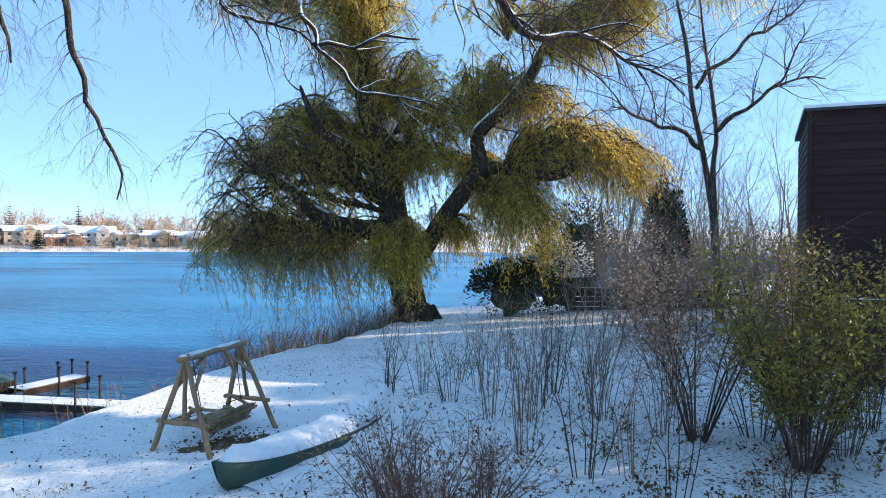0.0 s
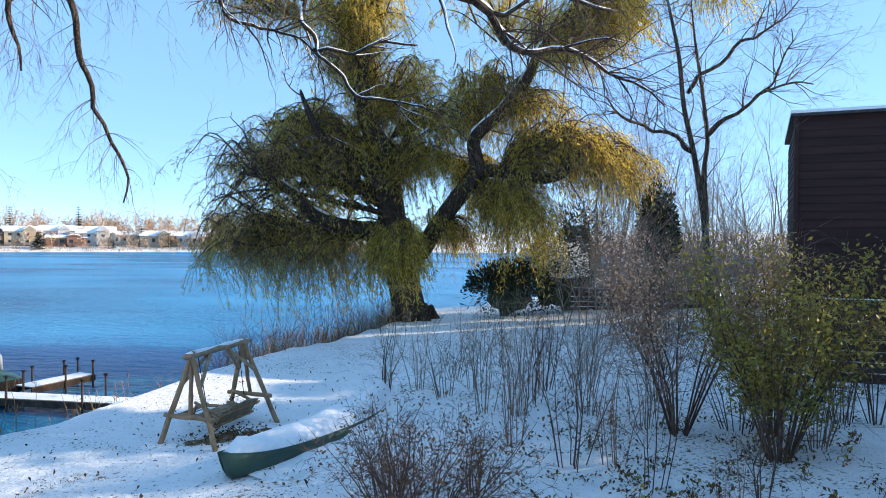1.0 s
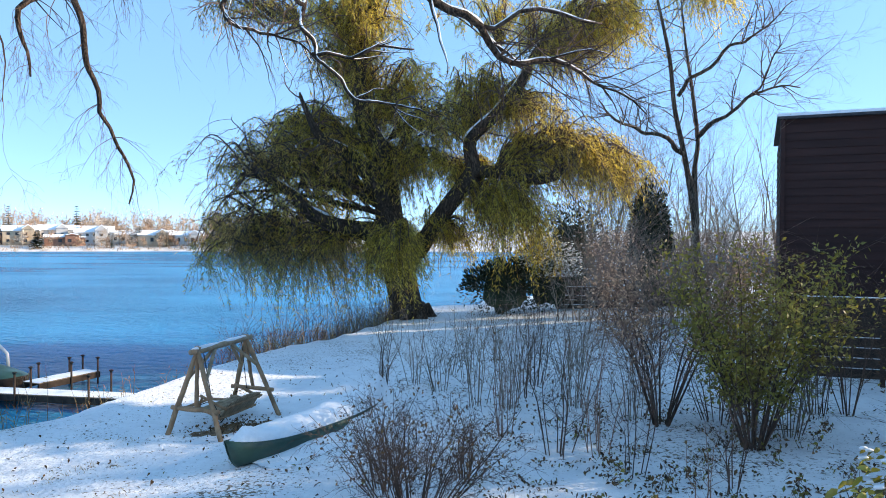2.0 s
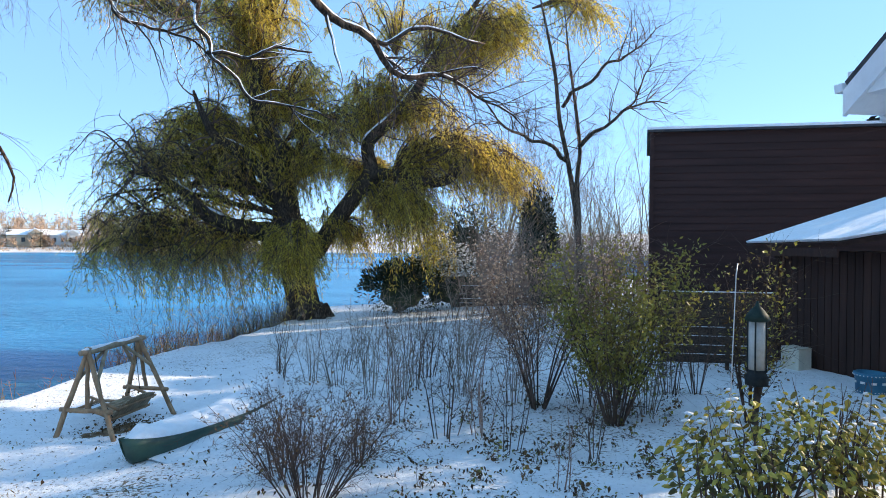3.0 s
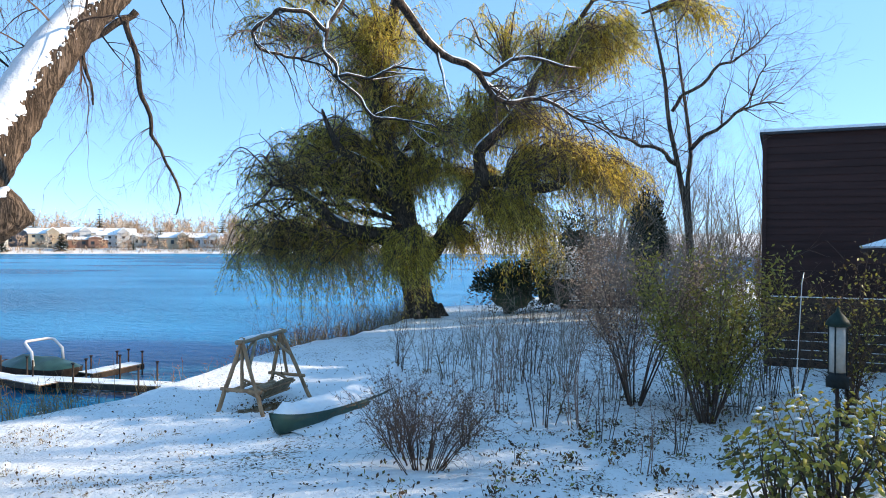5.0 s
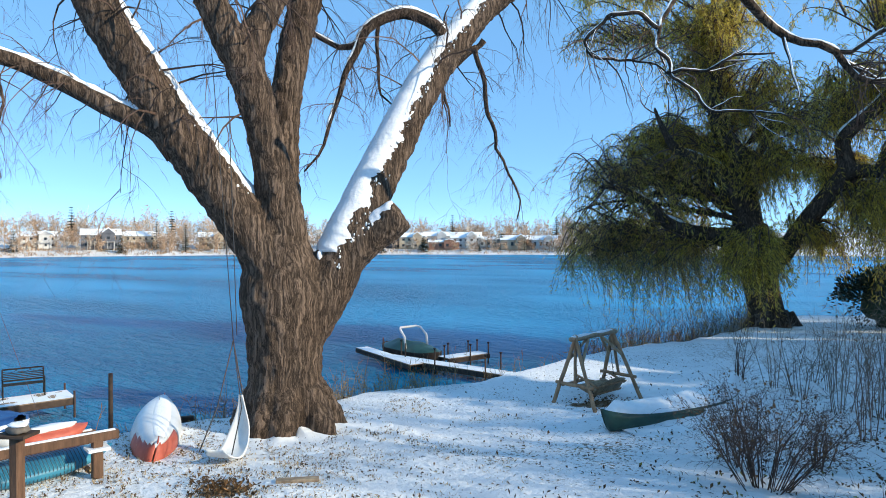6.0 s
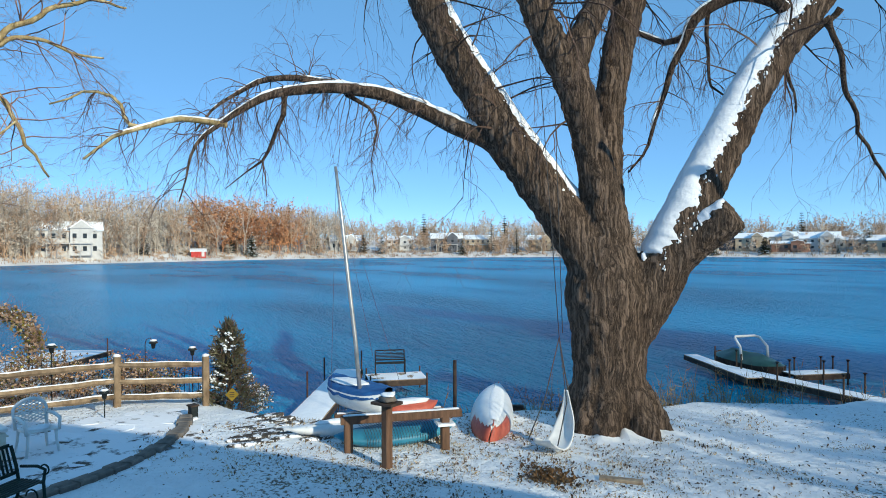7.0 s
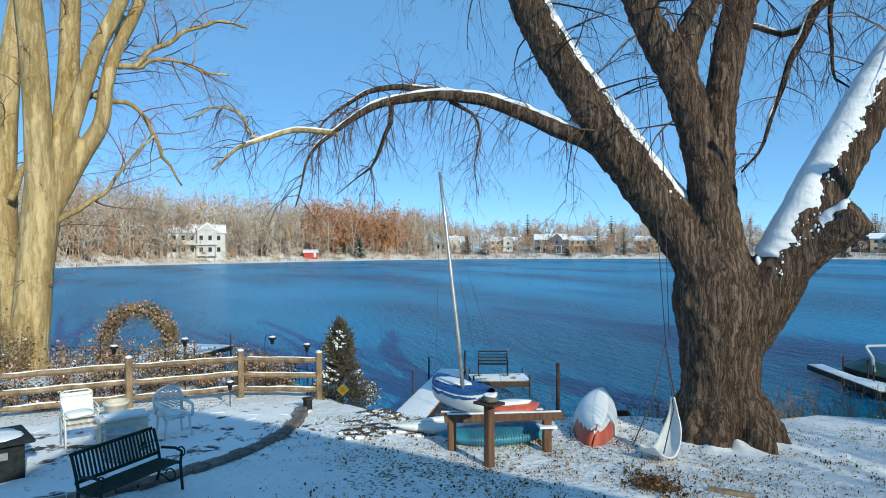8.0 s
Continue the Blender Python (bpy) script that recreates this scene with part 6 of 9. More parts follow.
# ---- docks ----
def dock(name, label, a, c, width, z, posts, post_h, snow=True, capped=False, snow_deep=0.05):
    """A plank pier from a to c with stringers, boards and pipe posts."""
    a, c = Vector((*a, 0)), Vector((*c, 0))
    e = (c - a).normalized()
    n = Vector((-e.y, e.x, 0))
    L = (c - a).length
    ang = math.degrees(math.atan2(e.y, e.x))
    t = thing(name, label, "dock", at=(a.x, a.y, z), rz=ang)
    for s in (-1, 1):
        b = Build()
        b.box((L / 2, s * (width / 2 - 0.02), -0.12), (L, 0.06, 0.22), ch=0.01)
        part("stringer", b, M["wood_dark"], t)
    k = int(L / 0.16)
    for i in range(k):
        b = Build() if i == 0 else b
        if i == 0:
            b.box((0, 0, 0), (0.145, width, 0.035))
            me = b.mesh("plank", M["wood_grey"], False)
        ob = new("plank", me)
        ob.parent = t
        ob.location = ((i + 0.5) * L / k, 0, 0)
    if snow:
        b = Build()
        m = max(8, int(L / 0.4))
        for i in range(m + 1):
            for j in range(7):
                v = j / 3 - 1
                h = 0.02 if (i in (0, m) or j in (0, 6)) else snow_deep + 0.02 * noise.noise(Vector((i * 0.7, v * 2, L)))
                b.v.append(Vector((L * i / m, v * (width / 2 - 0.02 - 0.02 * noise.noise(Vector((i * 0.9, v, 3)))), h)))
        for i in range(m):
            for j in range(6):
                q = i * 7 + j
                b.f.append((q, q + 7, q + 8, q + 1))
        part("snow", b, M["snow"], t, "smooth snow on the boards", smooth=True)
    for u, s in posts:
        b = Build()
        p = (u * L, s * (width / 2 + 0.03), 0)
        b.tube([(p[0], p[1], -1.4), (p[0], p[1], post_h)], 0.035, 8)
        ps = part("post", b, M["wood_dark"], t, smooth=True)
        if capped:
            b = Build()
            b.lathe((p[0], p[1], post_h), [(0.03, 0), (0.04, 0.01), (0.04, 0.05), (0.075, 0.06), (0.08, 0.08), (0.05, 0.10), (0.01, 0.11)], 10)
            part("lamp_cap", b, M["iron"], ps, "small solar lamp cap", smooth=True)
    return t


dock("dock", "long snow-covered dock running out from the rocks", (-16.6, 1.75), (-25.1, 7.3), 1.15, 0.62, [(0.5, 1), (0.78, 1), (0.95, -1)], 0.9)
dock("dock", "square dock platform at the end of the pier", (-22.85, 7.1), (-22.1, 9.3), 1.5, 0.66, [(0.02, 1), (0.98, 1), (0.98, -1), (0.02, -1)], 0.25, snow_deep=0.02)
dock("dock", "snow-covered dock at the edge of the lawn", (-9.0, 20.9), (-17.6, 22.2), 0.85, 0.42, [(0.30, 1), (0.28, -1), (0.62, 1), (0.64, -1), (0.95, -1)], 0.68, True, True)
dock("dock", "side arm of the dock with lamp posts", (-14.9, 22.9), (-13.9, 25.2), 0.9, 0.46, [(0.25, 1), (0.5, -1), (0.75, 1), (0.95, -1), (0.98, 1)], 0.5, True, True)


def iron_bench(name, label, at, rz, width, mat, slats_v=True, scroll=False):
    """A garden bench with cast ends and slats; it faces -y."""
    t = thing(name, label, "bench", at=at, rz=rz)
    for s in (-1, 1):
        x = s * (width / 2)
        b = Build()
        b.tube([(x, -0.26, 0), (x, -0.24, 0.2), (x, -0.22, 0.42), (x, -0.25, 0.60), (x, -0.12, 0.64), (x, 0.16, 0.62)], 0.022, 8)
        b.tube([(x, 0.30, 0), (x, 0.22, 0.2), (x, 0.20, 0.42), (x, 0.24, 0.62), (x, 0.33, 0.90)], 0.024, 8)
        b.tube([(x, -0.22, 0.42), (x, 0.0, 0.40), (x, 0.20, 0.42)], 0.022, 8)
        if scroll:
            b.tube([(x, 0.1 * math.cos(a) - 0.02, 0.2 + 0.1 * math.sin(a)) for a in np.linspace(0, 5.6, 12)], 0.012, 6)
            b.tube([(x, -0.24 + 0.07 * math.cos(a), 0.60 + 0.07 * math.sin(a)) for a in np.linspace(0.4, 5.2, 10)], 0.012, 6)
            b.tube([(x, -0.23, 0.2), (x, -0.02, 0.12), (x, 0.22, 0.2)], 0.012, 6)
        part("bench_end", b, mat, t, smooth=True)
    for i in range(7):
        b = Build()
        b.box((0, -0.21 + i * 0.068, 0.44), (width, 0.05, 0.022), ch=0.006)
        part("seat_slat", b, mat, t)
    lean = 0.28
    for z in (0.52, 0.90):
        b = Build()
        b.box((0, 0.22 + (z - 0.45) * lean + 0.02, z), (width, 0.03, 0.05), ch=0.008)
        part("back_rail", b, mat, t)
    if slats_v:
        n = 22
        for i in range(n):
            b = Build()
            x = -width / 2 + (i + 0.5) * width / n
            b.box((x, 0, 0), (0.036, 0.014, 0.36), m=Matrix.Translation((0, 0.325, 0.71)) @ Matrix.Rotation(-math.atan(lean), 4, "X"), ch=0.004)
            part("back_slat", b, mat, t)
    else:
        for i in range(5):
            b = Build()
            z = 0.54 + i * 0.055
            b.box((0, 0.24 + (z - 0.45) * lean, z), (width, 0.014, 0.03))
            part("back_slat", b, mat, t)
        b = Build()
        for k in range(3):
            c = (-1 + k) * width / 3
            b.tube([(c + 0.16 * math.cos(a) * width / 1.0, 0.34, 0.86 + 0.07 * math.sin(a)) for a in np.linspace(0, 2 * math.pi, 16)], 0.010, 6)
        part("scroll", b, mat, t, smooth=True)
    return t


iron_bench("dock_bench", "black iron loveseat bench on the dock platform", (-23.0, 8.2, 0.70), 66, 1.2, M["iron"], False)

# lift and moored boat by the side dock
_t = thing("motor_boat", "small covered motor boat with a white arch at the dock", "boat", at=(-17.6, 24.2, 0.0), rz=160)
_b = Build()
hull(_b, 4.6, 1.8, 0.62, 0.12, 0.05, 22, 11, 3.0)
_o = part("hull", _b, M["wood_dark"], _t, "dark hull", smooth=True)
_o.location = (0, 0, -0.12)
_b = Build()
for _i in range(21):
    _u = (2 * _i / 20 - 1) * 0.96
    _w = 0.9 * max(0, 1 - abs(_u) ** 3) ** 0.75
    for _j in range(9):
        _v = _j / 4 - 1
        _b.v.append(Vector((_u * 2.3, _w * _v, 0.52 + 0.38 * (1 - _v * _v) * (1 - _u * _u) * (1 + 0.6 * noise.noise(Vector((_u * 3, _v * 2, 4)))))))
for _i in range(20):
    for _j in range(8):
        _q = _i * 9 + _j
        _b.f.append((_q, _q + 1, _q + 10, _q + 9))
part("cover", _b, M["canoe"], _t, "dark green cover", smooth=True)
_b = Build()
_b.tube([(-0.5, -0.7, 0.5), (-0.4, -0.7, 1.2), (0.05, -0.66, 1.55), (0.2, -0.5, 1.6), (0.2, 0.5, 1.6), (0.05, 0.66, 1.55), (-0.4, 0.7, 1.2), (-0.5, 0.7, 0.5)], 0.06, 10)
part("arch", _b, M["white_gel"], _t, "white tower arch", smooth=True)

# low outer dock that the boat lies against
dock("dock", "low dark outer dock edge beside the boat", (-15.2, 21.0), (-20.3, 23.6), 0.7, 0.42, [(0.3, -1), (0.7, -1)], 0.7)


# ---- rope swing on the maple ----
def build_rope_swing():
    t = thing("rope_swing", "moulded white plastic swing seat hanging on grey ropes", "swing", at=(-9.15, 5.05, 1.82))
    o = Vector((-9.15, 5.05, 1.82))
    b = Build()
    n, m = 26, 10
    fwd = Vector((0.25, -0.97, 0)).normalized()
    fwd = Matrix.Rotation(radians(4), 3, "Z") @ fwd
    across = Vector((-fwd.y, fwd.x, 0))
    # a sling: narrow at the top, broad below, curling up to a toe
    curl = smooth_line([(0.0, 1.30, 0.05), (-0.04, 0.95, 0.12), (0.02, 0.55, 0.24), (0.26, 0.18, 0.32), (0.62, 0.05, 0.36), (0.95, 0.16, 0.30), (1.12, 0.34, 0.20)], 0.02)
    for i in range(n + 1):
        s, z, w = curl[int(i * (len(curl) - 1) / n)]
        for j in range(m + 1):
            v = 2 * j / m - 1
            b.v.append((fwd * (s - 0.35 + 0.10 * v * v) + across * (v * w) + Vector((0, 0, z + 0.02 + 0.05 * v * v))) * 0.84)
    for i in range(n):
        for j in range(m):
            q = i * (m + 1) + j
            b.f.append((q, q + 1, q + m + 2, q + m + 1))
    ob = part("seat", b, M["white_plastic"], t, smooth=True)
    skin = ob.modifiers.new("skin", "SOLIDIFY")
    skin.thickness = 0.025
    top = b.v[m // 2].copy()
    h = Vector((-9.75, 5.55, 3.95)) - o
    for nm, pts, r in (("rope", [Vector((-10.56, 5.73, 9.94)) - o, h], 0.009), ("rope", [Vector((-10.35, 5.98, 9.27)) - o, h + Vector((0.05, 0.05, 0.1))], 0.009),
                       ("sling", [h, h.lerp(top, 0.5), top], 0.014), ("sling", [h, fwd * 0.2 - across * 0.25 + Vector((0, 0, 1.0)), fwd * 0.70 - across * 0.33 + Vector((0, 0, 0.28))], 0.012), ("sling", [h, fwd * 0.2 + across * 0.25 + Vector((0, 0, 1.0)), fwd * 0.70 + across * 0.33 + Vector((0, 0, 0.28))], 0.012)):
        b = Build()
        b.tube(pts, r, 6)
        part(nm, b, M["rope"], t, smooth=True)


build_rope_swing()
_t = thing("plank_board", "short grey weathered plank lying in the snow", "plank", at=(-7.15, 4.62, gz(-7.15, 4.62) + 0.03), rz=40)
_b = Build()
_b.box((0, 0, 0.02), (0.72, 0.16, 0.06), ch=0.015)
part("board", _b, M["wood_grey"], _t)
for _p in ((-17.72, 7.97, 0.4, 1.25), ):
    _t = thing("mooring_pole", "dark wooden mooring pole at the water's edge", "pole", at=(_p[0], _p[1], -0.8))
    _b = Build()
    _b.tube([(0, 0, 0), (0.01, 0, 1.4), (0, 0.01, 2.85)], [0.07, 0.065, 0.06], 10)
    part("shaft", _b, M["wood_dark"], _t, smooth=True)

# the neighbour's snowy dock beyond the arch
dock("dock", "snow-covered neighbouring dock beyond the garden arch", (-31.5, -6.5), (-37.5, -2.2), 3.0, 0.6, [(0.05, -1), (0.5, -1), (0.95, -1)], 0.7)


# ---- fence, patio and garden ----
def build_fence():
    posts = [(-15.45, -0.55), (-16.1, -2.40), (-16.1, -4.95), (-15.95, -7.6), (-15.6, -10.4)]
    t = thing("rail_fence", "weathered split-rail fence of posts and three snowy rails", "fence", at=(-16, -4, 2.1))
    o = Vector((-16, -4, 2.1))
    tops = []
    for i, (x, y) in enumerate(posts):
        z = gz(x, y)
        b = Build()
        b.box((x - o.x, y - o.y, z - o.z + 0.5), (0.15, 0.15, 1.35), rz=10 * i, ch=0.02)
        p = part("post", b, M["wood_rail"], t)
        b = Build()
        b.blob((x - o.x, y - o.y, z - o.z + 1.19), (0.085, 0.085, 0.05), i, 8, 5, 0.3)
        part("snow", b, M["snow"], p, smooth=True)
        tops.append(Vector((x - o.x, y - o.y, z - o.z)))
    for a, c in zip(tops[:-1], tops[1:]):
        for k, h in enumerate((0.98, 0.60, 0.24)):
            b = Build()
            p, q = a + Vector((0, 0, h)), c + Vector((0, 0, h - 0.02))
            rn = random.Random(int(h * 100) + int(a.y * 10))
            pts = [p.lerp(q, i / 6) + Vector((0.012, 0, 0.012)) * rn.uniform(-1, 1) for i in range(7)]
            b.tube(pts, [0.05, 0.068, 0.072, 0.07, 0.072, 0.066, 0.05], 6, rough=0.12, seed=k)
            r = part("rail", b, M["wood_rail"], t)
            b = Build()
            snow_on(b, smooth_line([(*v, 0.07) for v in pts], 0.12), rn, 0.02, 0.98, 0.42, 0.10, gaps=0.22)
            if b.v:
                part("snow", b, M["snow"], r, "thin line of snow", smooth=True)


build_fence()


def build_wire_fence():
    """Low dark picket wire behind the rail fence."""
    t = thing("wire_fence", "low dark wire fence behind the rail fence", "fence", at=(-18, -3, 1.9))
    pts = [Vector((-16.4, -0.3)), Vector((-18.6, -2.2)), Vector((-22.5, -6.6)), Vector((-25, -10))]
    o = Vector((-18, -3, 1.9))
    for a, c in zip(pts[:-1], pts[1:]):
        n = int((c - a).length / 0.14)
        b = Build()
        for i in range(n + 1):
            p = a.lerp(c, i / n)
            z = gz(p.x, p.y)
            b.rod((p.x - o.x, p.y - o.y, z - o.z - 0.1), (p.x - o.x, p.y - o.y, z - o.z + 0.62), 0.008, 4)
        za, zc = gz(a.x, a.y), gz(c.x, c.y)
        for h in (0.12, 0.5, 0.62):
            b.rod((a.x - o.x, a.y - o.y, za - o.z + h), (c.x - o.x, c.y - o.y, zc - o.z + h), 0.008, 4)
        part("panel", b, M["iron"], t)


build_wire_fence()


def garden_arch():
    t = thing("garden_arch", "metal garden arch overgrown with leafy snow-dusted vines", "arch", at=(-21.2, -5.0, gz(-21.2, -5.0) - 0.45), rz=62)
    rn = random.Random(31)
    for y in (-0.3, 0.3):
        b = Build()
        b.tube([(-1.05, y, 0), (-1.05, y, 1.3)] + [(-1.05 * math.cos(a), y, 1.35 + 1.0 * math.sin(a)) for a in np.linspace(0.1, math.pi - 0.1, 12)] + [(1.05, y, 1.3), (1.05, y, 0)], 0.018, 6)
        part("hoop", b, M["iron"], t, smooth=True)
    vine, leaf, leaf2, sn = Build(), Build(), Build(), Build()
    for _ in range(3600):
        a = rn.uniform(-1.1, math.pi + 1.1)
        ca, sa = math.cos(a), math.sin(a)
        low = a < 0 or a > math.pi
        x = -1.05 * (1 if a < math.pi / 2 else -1) if low else -1.05 * ca
        z = rn.uniform(0.0, 1.35) if low else 1.35 + 1.0 * sa
        wide = 0.46 if low else 0.11
        p = Vector((x + rn.gauss(0, wide), rn.uniform(-0.35, 0.35) + rn.gauss(0, 0.08), z + rn.gauss(0, 0.09)))
        (leaf if rn.random() < 0.3 else leaf2).leaf(p, unit(rn), unit(rn), rn.uniform(0.07, 0.14), rn.uniform(0.05, 0.10))
        if rn.random() < 0.14:
            sn.leaf(p + Vector((0, 0, 0.03)), (unit(rn) + Vector((0, 0, 0.1))).normalized(), Vector((0, 0, 1)), 0.07, 0.05)
        if rn.random() < 0.10:
            sprig(vine, p, unit(rn), rn.uniform(0.3, 0.7), 0.008, rn, 1, 0.1, 0.5, 2)
    part("vine", vine, M["twig_red"], t)
    part("foliage", leaf, M["leaf_lime"], t, "yellow-green vine leaves")
    part("foliage", leaf2, M["leaf_rust"], t, "rust-brown withered leaves")
    tagged(part("snow", sn, M["snow"], t, "flecks of snow"), kind="stuff")


garden_arch()


def conifer(name, label, at, height, radius, seed, snow=0.35, tiers=18, sprays=14, mat="conifer", droop=0.25, taper=0.85, fine=0.045):
    """A tapering trunk with tiers of needle sprays."""
    rn = random.Random(seed)
    t = thing(name, label, "tree", at=at)
    b = Build()
    b.tube([(0, 0, -0.3), (0.02, 0, height * 0.5), (0, 0, height)], [radius * 0.09 + 0.02, radius * 0.05 + 0.012, 0.008], 8)
    part("trunk", b, M["bark_dark"], t, smooth=True)
    nd, sn = Build(), Build()
    for i in range(tiers):
        u = (i + 0.5) / tiers
        z = height * (0.05 + 0.92 * u)
        R = radius * (1 - u) ** taper * rn.uniform(0.85, 1.1) + 0.05 * radius
        k = max(5, int(sprays * (1 - 0.6 * u)))
        for j in range(k):
            a = 2 * math.pi * (j + rn.random()) / k
            r = R * rn.uniform(0.7, 1.15)
            d = Vector((math.cos(a), math.sin(a), -droop + rn.uniform(-0.1, 0.25))).normalized()
            p = Vector((0, 0, z))
            nd.rod(p, p + d * r, 0.012 * radius + 0.004, 3, 0.003)
            m = max(4, int(r / (radius * fine)))
            for q in range(m):
                f = 0.2 + 0.8 * q / m
                c = p + d * (r * f)
                for s in (-1, 1):
                    e = (d * 0.5 + Vector((-math.sin(a) * s, math.cos(a) * s, rn.uniform(-0.45, 0.15)))).normalized()
                    nd.leaf(c, e, Vector((0, 0, 1)) + unit(rn) * 0.4, radius * (0.10 + 0.22 * (1 - f)) * rn.uniform(0.7, 1.3), radius * (0.055 + 0.66 * fine))
                if f > 0.45 and rn.random() < snow * 0.6:
                    sn.blob(c + Vector((0, 0, 0.015 + 0.01 * radius)), (radius * 0.13 * rn.uniform(0.3, 1.6), radius * 0.07 * rn.uniform(0.5, 1.5), radius * 0.022), q + j, 6, 4, 0.5)
    part("needle_spray", nd, M[mat], t, "dark green needle sprays")
    if sn.v:
        tagged(part("snow", sn, M["snow"], t, "clumps of snow on the boughs", smooth=True), kind="stuff")
    return t


def juniper(at, height, radius, seed):
    """A dense bushy evergreen with a thin leader and irregular snow."""
    rn = random.Random(seed)
    t = thing("juniper_tree", "bushy dark juniper with snow on its boughs by the fence", "tree", at=at)
    b = Build()
    b.tube([(0, 0, -0.3), (0.02, 0, height * 0.5), (0.03, 0, height)], [0.07, 0.04, 0.008], 8)
    part("trunk", b, M["bark_dark"], t, smooth=True)
    green, brown, sn = Build(), Build(), Build()
    for i in range(420):
        u = rn.random() ** 1.15
        R = radius * (0.85 + 0.25 * math.sin(u * 7 + 1)) * (1 - u) ** 0.68 * (0.75 + 0.25 * min(1.0, u * 5)) + 0.03
        a = rn.uniform(0, 2 * math.pi)
        R *= 1 + 0.35 * noise.noise(Vector((math.cos(a) * 1.5, math.sin(a) * 1.5, u * 4)))
        z = height * (0.02 + 0.93 * u)
        o = Vector((math.cos(a), math.sin(a), 0))
        base = o * (R * 0.25) + Vector((0, 0, z - 0.10))
        tip = o * R + Vector((0, 0, z + rn.uniform(0.02, 0.22)))
        d = (tip - base).normalized()
        brown.rod(base, tip, 0.006, 3, 0.002)
        n = 16
        for k in range(n):
            p = base.lerp(tip, 0.15 + 0.85 * k / n) + unit(rn) * 0.035
            (brown if rn.random() < 0.22 else green).leaf(p, (d * 0.7 + unit(rn) * 0.8 + Vector((0, 0, 0.3))).normalized(), unit(rn), rn.uniform(0.07, 0.17), rn.uniform(0.02, 0.04))
        if noise.noise(Vector((o.x * 1.2, o.y * 1.2, u * 3 + 5))) > 0.06 and u < 0.92:
            for k in range(4):
                sn.blob(base.lerp(tip, rn.uniform(0.6, 1.0)) + Vector((rn.gauss(0, 0.03), rn.gauss(0, 0.03), 0.02)), (rn.uniform(0.02, 0.06), rn.uniform(0.015, 0.045), rn.uniform(0.010, 0.028)), rn.random() * 9, 7, 4, 0.6)
    part("foliage", green, M["juniper"], t, "grey-green needle sprays")
    part("foliage", brown, M["twig"], t, "brown inner twigs")
    tagged(part("snow", sn, M["snow"], t, "patches of snow on the boughs", smooth=True), kind="stuff")


M["juniper"] = material("grey_green_juniper", (0.030, 0.034, 0.018), (0.115, 0.105, 0.06), 2.0, 0.8, 0.0, vary=0.35)
juniper((-15.9, 0.1, gz(-15.9, 0.1)), 2.4, 1.02, 7)

_t = thing("sign", "small yellow lawn sign under the spruce", "sign", at=(-14.75, -0.1, gz(-14.75, -0.1)), rz=-25)
_b = Build()
_b.tube([(0, 0, -0.1), (0, 0, 0.35)], 0.012, 6)
part("stake", _b, M["iron"], _t)
_b = Build()
_b.box((0, 0, 0), (0.03, 0.22, 0.22), m=Matrix.Translation((0, 0, 0.36)) @ Matrix.Rotation(radians(45), 4, "X"), ch=0.005)
_o = part("board", _b, M["sign_yellow"], _t, "yellow diamond board")
for _k in range(3):
    _b = Build()
    _b.box((0.02, 0, 0.41 - _k * 0.05), (0.006, 0.11, 0.018))
    part("lettering_bar", _b, M["wood_dark"], _o)


def stake_lamp(at, h, hook=False, rz=0.0, head=0.11):
    t = thing("garden_lamp", "small solar garden lamp with snow on its cap", "lamp", "garden lamps along the fence", at=at, rz=rz)
    b = Build()
    if hook:
        b.tube([(0, 0, -0.2), (0, 0, h), (0.03, 0, h + 0.12), (0.12, 0, h + 0.16), (0.2, 0, h + 0.08)], 0.010, 6)
        c = (0.2, 0, h - 0.10)
    else:
        b.tube([(0, 0, -0.2), (0, 0, h)], 0.012, 6)
        c = (0, 0, h)
    part("stake", b, M["iron"], t)
    b = Build()
    b.lathe(c, [(0.02, 0), (0.04, 0.01), (0.055, 0.12), (head * 0.9, 0.13), (head, 0.15), (0.04, 0.20), (0.01, 0.21)], 12)
    hd = part("lamp_head", b, M["iron"], t, smooth=True)
    b = Build()
    b.blob((c[0], c[1], c[2] + 0.20), (head * 0.8, head * 0.8, 0.03), 3, 8, 4)
    part("snow", b, M["snow"], hd, smooth=True)


for _x, _y, _h, _k in ((-16.6, -5.3, 1.22, 0), (-16.6, -3.7, 1.30, 0), (-16.5, -1.75, 1.35, 1), (-16.0, -0.75, 1.12, 0), (-15.1, -2.73, 0.42, 0)):
    stake_lamp((_x, _y, gz(_x, _y)), _h, bool(_k), 60)
_t = thing("path_light", "square dark path light at the end of the edging", "lamp", at=(-14.3, -1.05, gz(-14.3, -1.05)), rz=20)
_b = Build()
_b.box((0, 0, 0.12), (0.16, 0.16, 0.26), ch=0.01)
part("body", _b, M["iron"], _t)
_b = Build()
_b.box((0, 0, 0.27), (0.20, 0.20, 0.04), ch=0.01)
part("lid", _b, M["wood_dark"], _t)


